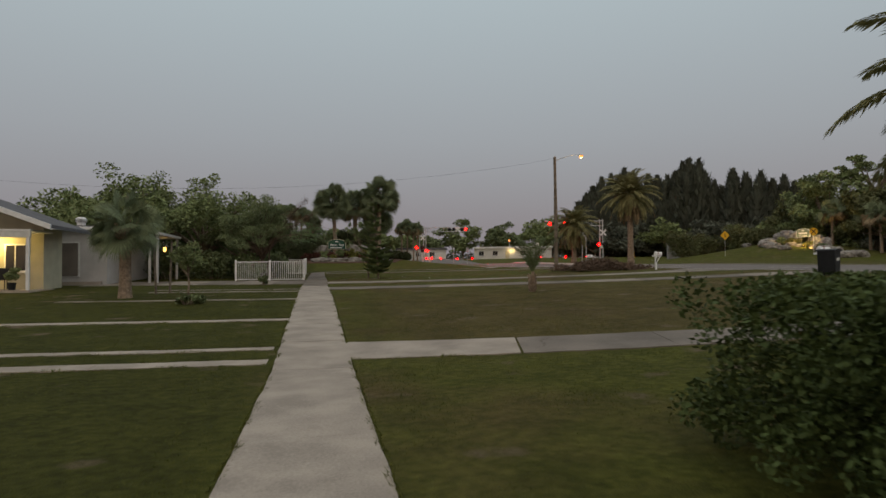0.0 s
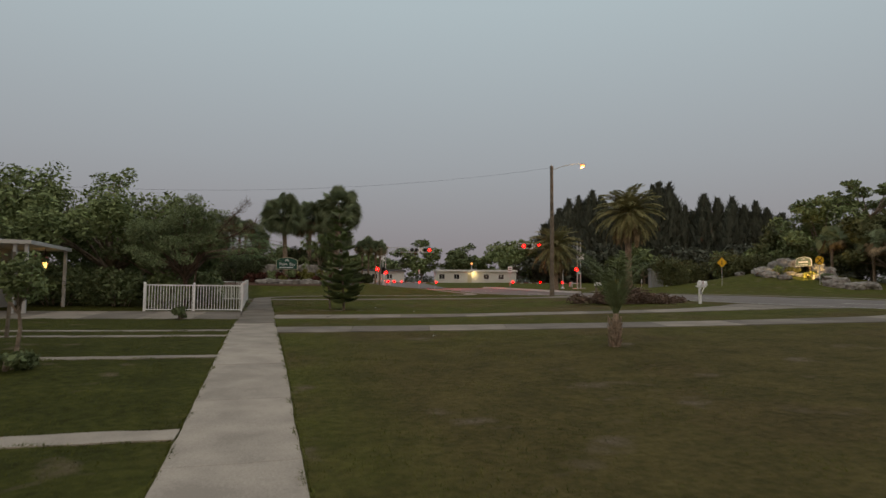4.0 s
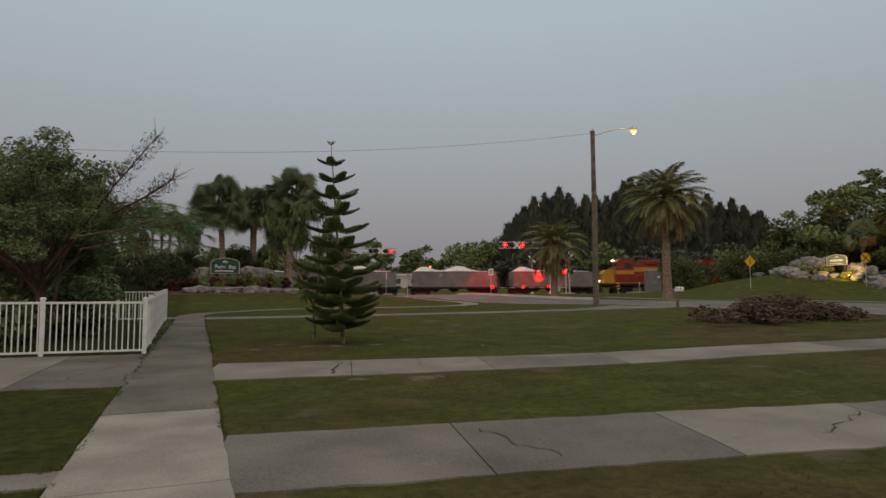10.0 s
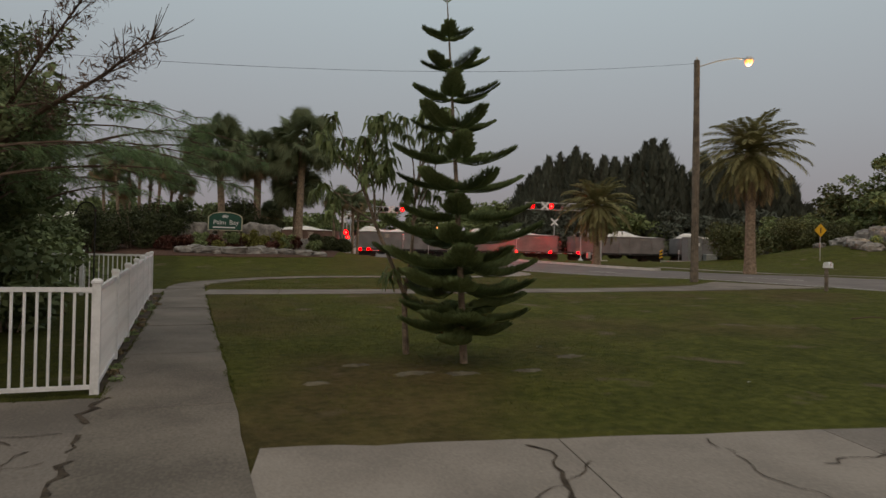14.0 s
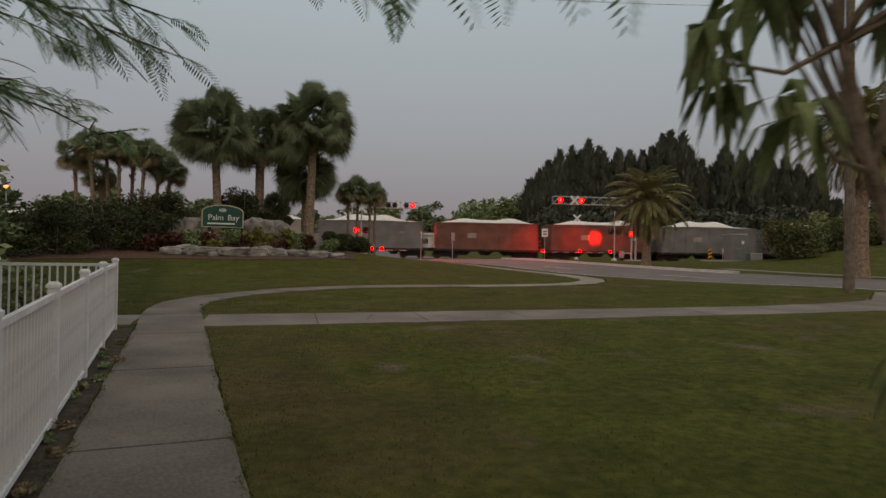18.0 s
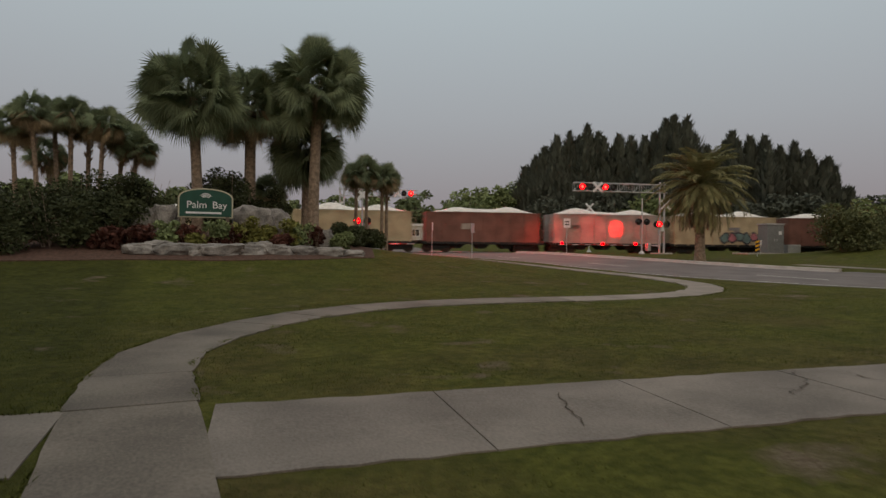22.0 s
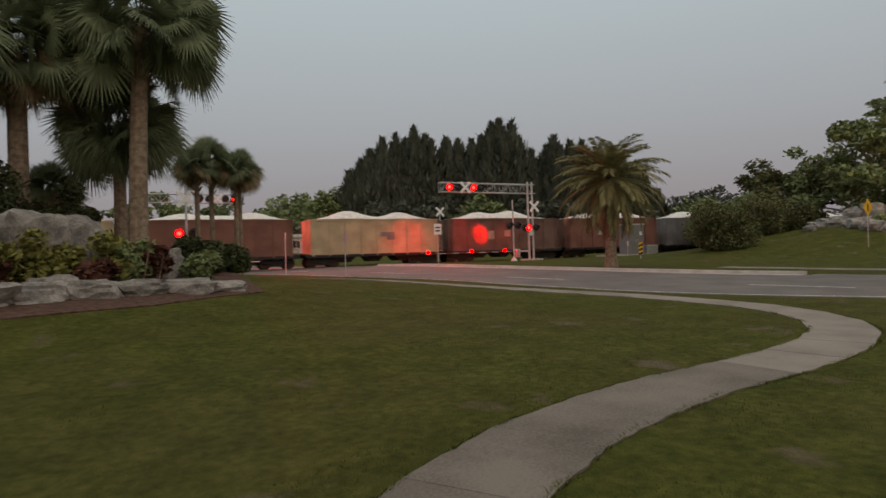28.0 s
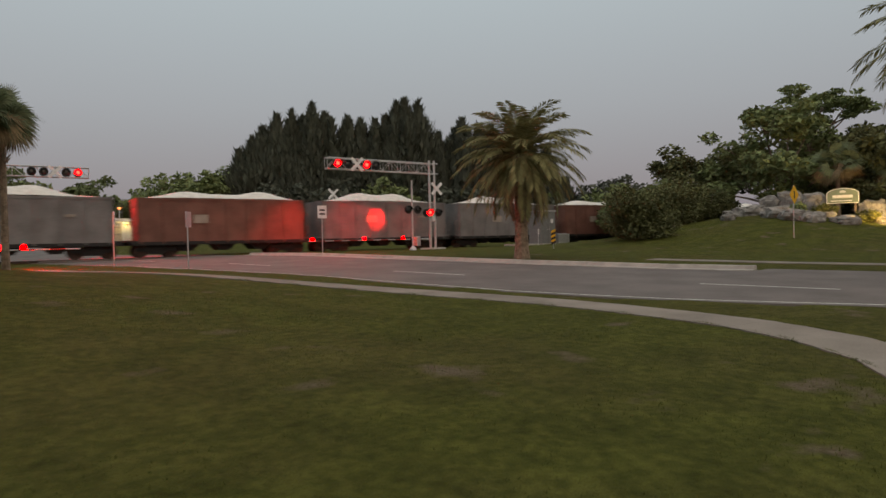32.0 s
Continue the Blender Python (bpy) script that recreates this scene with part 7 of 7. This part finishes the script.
# ---- small things along the road ----
def mailbox(x, y, turn, z_box, bracket, label):
    t = thing("mailbox", at_ground(x, y, turn), label, "mailbox", "mailboxes")
    part("post", box(-0.055, 0.055, -0.055, 0.055, -0.1, z_box + (0.25 if bracket else 0.0), 0.01), WHITE if bracket else WOODPOLE, t)
    prof = [(-0.1, 0), (0.1, 0), (0.1, 0.12)] + [(0.1 * math.cos(a), 0.12 + 0.1 * math.sin(a)) for a in np.linspace(0.3, 2.84, 7)] + [(-0.1, 0.12)]
    b = part("box", prism(prof, -0.08, 0.48), WHITE, t)
    b.location.z = z_box
    d = part("door", prism([(x2 * 1.04, z2 * 1.02) for x2, z2 in prof], 0.48, 0.495), WHITE, b)
    part("flag", box(0.105, 0.115, 0.1, 0.14, 0.08, 0.26), LOCO_RED, b)
    if bracket:
        part("arm", box(-0.045, 0.045, -0.3, 0.5, z_box - 0.09, z_box - 0.005), WHITE, t)
        part("brace", tube([(0, 0.05, z_box - 0.5), (0, 0.38, z_box - 0.08)], [0.035, 0.035], 4), WHITE, t)
        part("number_bar", box(0.056, 0.06, -0.04, 0.04, z_box - 0.45, z_box - 0.2), BLACK, t)


mailbox(20.95, 45.7, -65, 0.85, False, "white metal mailbox on a short wooden post")
mailbox(21.05, 35.4, -70, 0.95, True, "white mailbox on a bracketed white post beside the driveway")
mailbox(20.3, 21.0, -80, 0.95, True, "pale mailbox on a post near the bin")


def wheelie_bin(x, y, turn):
    t = thing("wheelie_bin", at_ground(x, y, turn), "black plastic wheelie bin with a closed lid", "bin")
    part("body", prism([(-0.24, 0.06), (0.24, 0.06), (0.31, 1.0), (-0.31, 1.0)], -0.32, 0.32), PLASTIC, t)
    part("lid", prism([(-0.34, 1.0), (0.34, 1.0), (0.33, 1.06), (0, 1.1), (-0.33, 1.06)], -0.37, 0.37), PLASTIC, t)
    part("handle", rod((-0.25, 0.4, 0.98), (0.25, 0.4, 0.98), 0.016), PLASTIC, t)
    for x2 in (-0.24, 0.24):
        part("wheel", lathe([(0.1, -0.03), (0.1, 0.03)], 14, m=Matrix.Translation((x2, 0.3, 0.1)) @ Matrix.Rotation(math.pi / 2, 4, "Y")), BLACK, t)
    part("mark_bar", box(-0.14, 0.14, -0.335, -0.322, 0.62, 0.74), OLDWHITE, t)


wheelie_bin(20.0, 20.2, 30)


def post_sign(x, y, h, w, hh, shape, face, label, material=None, turn=0.0):
    t = thing("road_sign", at_ground(x, y, turn), label, "road sign", "road signs")
    part("post", rod((0, 0, -0.2), (0, 0, h), 0.03, n=6), ALU, t)
    m = Matrix.Translation((0, -0.045, h - hh / 2))
    if shape == "diamond":
        bm = box(-w / 2, w / 2, -0.006, 0.006, -w / 2, w / 2)
        bm.transform(m @ Matrix.Rotation(math.pi / 4, 4, "Y"))
        p = part("plate", bm, material or YELLOW, t)
        part("symbol_bar", box(-0.05, 0.05, -0.058, -0.052, h - hh / 2 - 0.22, h - hh / 2 + 0.2), BLACK, p)
    elif shape == "round":
        p = part("plate", lathe([(w / 2, -0.006), (w / 2, 0.006)], 20, m=m @ Matrix.Rotation(math.pi / 2, 4, "X")), material or YELLOW, t)
        for a in (45, -45):
            bm = box(-w * 0.45, w * 0.45, -0.012, -0.008, -0.04, 0.04)
            bm.transform(m @ Matrix.Rotation(radians(a), 4, "Y"))
            part("cross_bar", bm, BLACK, p)
    else:
        bm = box(-w / 2, w / 2, -0.006, 0.006, -hh / 2, hh / 2)
        bm.transform(m)
        p = part("plate", bm, material or WHITE, t)
        for k in range(2):
            part("text_bar", box(-w * 0.3, w * 0.3, -0.058, -0.052, h - hh * (0.36 + 0.3 * k) - 0.05, h - hh * (0.36 + 0.3 * k) + 0.05), BLACK if face else ALU, p)
    return t


post_sign(32.3, 90.4, 3.05, 0.6, 0.8, "rect", True, "white rectangular road sign on a thin post by the crossing", turn=-20)
post_sign(19.9, 84.1, 2.4, 0.5, 0.65, "rect", False, "grey backed road sign on a post beside the road", ALU, turn=35)
post_sign(19.0, 89.0, 2.55, 0.5, 0.6, "rect", False, "white plated road sign near the crossing", turn=60)
post_sign(47.8, 66.8, 3.1, 0.78, 1.1, "diamond", True, "yellow diamond warning sign across the road", turn=-14)
post_sign(54.8, 60.8, 3.0, 0.9, 0.9, "round", True, "round yellow railway warning sign lit by the floodlight", turn=-14)
post_sign(49.5, 85.0, 1.3, 0.12, 0.4, "rect", False, "short white marker post near the cabinet", turn=-30)


def object_marker(x, y):
    t = thing("object_marker", at_ground(x, y, -40), "yellow and black striped object marker", "road sign", "road signs")
    part("post", rod((0, 0, -0.1), (0, 0, 1.0), 0.025, n=6), ALU, t)
    for k in range(6):
        z = 0.3 + k * 0.15
        part("stripe", prism([(-0.15, z), (0.15, z + 0.12), (0.15, z + 0.27), (-0.15, z + 0.15)], -0.035, -0.03), YELLOW if k % 2 else BLACK, t)


object_marker(42.6, 79.75)


def rail_cabinet():
    t = thing("rail_cabinet", at_ground(52.8, 86.6, -17), "tall grey steel signal cabinet on a concrete pad", "cabinet")
    part("pad", box(-3.0, 4.0, -1.2, 1.4, -0.2, 0.12), KERB, t)
    part("body", box(-0.85, 0.85, -0.7, 0.7, 0.1, 2.75, 0.03), DARKMETAL, t)
    part("roof", box(-0.92, 0.92, -0.78, 0.78, 2.75, 2.87), ALU, t)
    for x in (-0.8, 0.03):
        d = part("door", box(x, x + 0.77, -0.725, -0.705, 0.25, 2.6), DARKMETAL, t)
        part("handle", box(x + (0.66 if x < 0 else 0.06), x + (0.71 if x < 0 else 0.11), -0.75, -0.727, 1.2, 1.45), ALU, d)
    part("door_plate", box(0.3, 0.6, -0.74, -0.727, 1.8, 2.15), WHITE, t)
    part("side_box", box(1.5, 2.8, -0.4, 0.4, 0.12, 0.9, 0.02), ALU, t)


rail_cabinet()


def far_street_lamp(x, y, z_l, label):
    t = thing("street_lamp", at_ground(x, y), label, "street lamp")
    h = z_l - ground_z(x, y)
    part("pole", rod((0, 0, -0.2), (0, 0, h), 0.12, 0.08, 8), ALU, t)
    part("bulb", lathe([(0.05, h + 0.1), (0.28, h), (0.22, h - 0.2), (0.05, h - 0.25)], 10), AMBER_ON, t, "glowing amber bulb")


far_street_lamp(46.0, 150.5, 9.0, "far street lamp with a small amber glow")
far_street_lamp(-18, 118, 9.7, "far street lamp behind the gardens")


def litter(x, y, s2, seed):
    r = random.Random(seed)
    bm = bmesh.new()
    v = [bm.verts.new((r.uniform(-1, 1) * s2 + x, r.uniform(-1, 1) * s2 + y, ground_z(x, y) + r.uniform(0.02, 0.06))) for i in range(4)]
    bm.faces.new(v[:3]), bm.faces.new((v[1], v[2], v[3]))
    g = bmesh.ops.solidify(bm, geom=bm.faces[:], thickness=0.006)
    tagged(part("litter", bm, WHITE), "crumpled white scrap of paper on the lawn", "litter", "litter")


litter(6.46, 35.6, 0.09, 1)
litter(5.2, 38.6, 0.06, 2)
litter(4.6, 24.8, 0.07, 3)


# ---- grass: tufts and blades along the walk ----
def seg_dist(px, py, line):
    best = np.full(px.shape, 1e9)
    for (x0, y0), (x1, y1) in zip(line, line[1:]):
        dx, dy = x1 - x0, y1 - y0
        f = np.clip(((px - x0) * dx + (py - y0) * dy) / (dx * dx + dy * dy + 1e-9), 0, 1)
        best = np.minimum(best, np.hypot(px - x0 - f * dx, py - y0 - f * dy))
    return best


def grass():
    n = 260000
    g = np.random.default_rng(3)
    x = g.normal(0.5, 4.2, n)
    y = g.uniform(-3, 60, n)
    m = int(n * 0.3)
    x[:m], y[:m] = g.uniform(-2, 19, m), g.uniform(50, 72, m)
    ok = np.ones(n, bool)
    for line, widths in PAVED:
        ok &= seg_dist(x, y, [tuple(p) for p in line]) > (np.mean(widths) / 2 - 0.03 + 0.05 * g.random(n))
    clump = np.sin(x * 1.7 + np.sin(y * 1.1) * 2) * np.sin(y * 1.3 + np.cos(x * 0.9) * 2)
    ok &= (clump + g.random(n) * 1.4) > 0.1
    ok &= ~((x > -1.05) & (x < -0.6) & (y > 37.3) & (y < 49.7) & (g.random(n) > 0.12))
    x, y, clump = x[ok], y[ok], clump[ok]
    k = len(x)
    z = height(x, y) - 0.01
    h2 = (0.015 + 0.025 * g.random(k)) * (1 + 0.35 * clump)
    a = g.random(k) * math.tau
    lean = 0.6 * g.random(k) * h2
    w = 0.005 + 0.005 * g.random(k)
    p = np.stack([x, y, z], axis=1)
    s2 = np.stack([np.cos(a) * w, np.sin(a) * w, 0 * a], axis=1)
    b = g.random(k) * math.tau
    tip = p + np.stack([np.cos(b) * lean, np.sin(b) * lean, h2], axis=1)
    ob = link("grass", mesh_of("grass", np.stack([p - s2, p + s2, tip], axis=1), 3, k), GRASS)
    tagged(ob, "short uneven grass blades over the lawns", "grass", kind="stuff")


def edge_grass():
    """Longer tufts that lean over the edges of the paving."""
    g = np.random.default_rng(8)
    out = []
    for line, widths in PAVED:
        c = np.array([tuple(p) for p in line])
        seg = np.hypot(*(c[1:] - c[:-1]).T)
        if c[:, 0].min() < -13 or c[:, 0].max() > 30:
            continue
        n = int(seg.sum() * 420)
        s2 = np.sort(g.random(n)) * seg.sum()
        d = np.r_[0, np.cumsum(seg)]
        px, py, w = np.interp(s2, d, c[:, 0]), np.interp(s2, d, c[:, 1]), np.interp(s2, d, widths)
        k = np.clip(np.searchsorted(d, s2) - 1, 0, len(seg) - 1)
        t = (c[1:] - c[:-1])[k] / seg[k][:, None]
        side = np.where(g.random(n) < 0.5, -1, 1)
        tuft = np.sin(s2 * 5.3) * np.sin(s2 * 1.7 + side)
        o = side * (w / 2 + 0.05 - 0.06 * g.random(n) - 0.03 * tuft)
        x, y = px + t[:, 1] * o, py - t[:, 0] * o
        keep = (g.random(n) < 0.55 + 0.4 * tuft) & (y > -4) & (y < 75)
        out.append(np.stack([x, y, -t[:, 1] * side, t[:, 0] * side, tuft], axis=1)[keep])
    q = np.concatenate(out)
    ok = np.ones(len(q), bool)
    for line, widths in PAVED:
        ok &= seg_dist(q[:, 0], q[:, 1], [tuple(p) for p in line]) > np.mean(widths) / 2 - 0.06
    q = q[ok]
    n = len(q)
    h2 = (0.022 + 0.022 * g.random(n)) * (1 + 0.4 * q[:, 4])
    p = np.stack([q[:, 0], q[:, 1], height(q[:, 0], q[:, 1]) + 0.0], axis=1)
    a = g.random(n) * math.tau
    s2 = np.stack([np.cos(a), np.sin(a), 0 * a], axis=1) * (0.005 + 0.004 * g.random(n))[:, None]
    lean = (0.2 + 0.9 * g.random(n)) * h2
    tip = p + np.stack([q[:, 2] * lean + 0.02 * g.normal(size=n), q[:, 3] * lean + 0.02 * g.normal(size=n), h2], axis=1)
    ob = link("edge_grass", mesh_of("edge_grass", np.stack([p - s2, p + s2, tip], axis=1), 3, n), GRASS)
    tagged(ob, "grass tufts creeping over the paving edges", "grass", kind="stuff")


grass()
edge_grass()
for i in range(29):
    r3 = random.Random(1000 + i)
    x, y = -0.92 + r3.uniform(-0.12, 0.2), 37.6 + i * 0.36
    if r3.random() < 0.6:
        q = leaves([(0, 0, 0.03)], [0.08], 45, 0.028, 0.5)
        q[..., 2] = np.maximum(q[..., 2], 0.005)
        t = thing("weed", at_ground(x, y, sink=-0.015), "small weed at the foot of the fence", "weed", "weeds")
        leaf_part("foliage", q, LEAF if i % 2 else LEAF_DEAD, t)


def run_of_train(t):
    """How far the train has come: it gathers a little speed on the way."""
    return 21.1 * (t - 23) if t >= 16 else -147.7 + 20.6 * (t - 16)


def motions():
    turn = Matrix.Rotation(math.atan2(TRACK_D.y, TRACK_D.x), 4, "Z")
    for wagon, start, facing in TRAIN:
        rows = []
        for t in (0.0, 4.0, 8.0, 12.0, 16.0, 20.0, 24.0, 28.0, 32.0):
            p = TRACK_P + TRACK_D * (start + run_of_train(t))
            rows.append((t, Matrix.Translation((p.x, p.y, RAIL_Z)) @ turn @ Matrix.Rotation(facing, 4, "Z")))
        walk(wagon, rows)


motions()
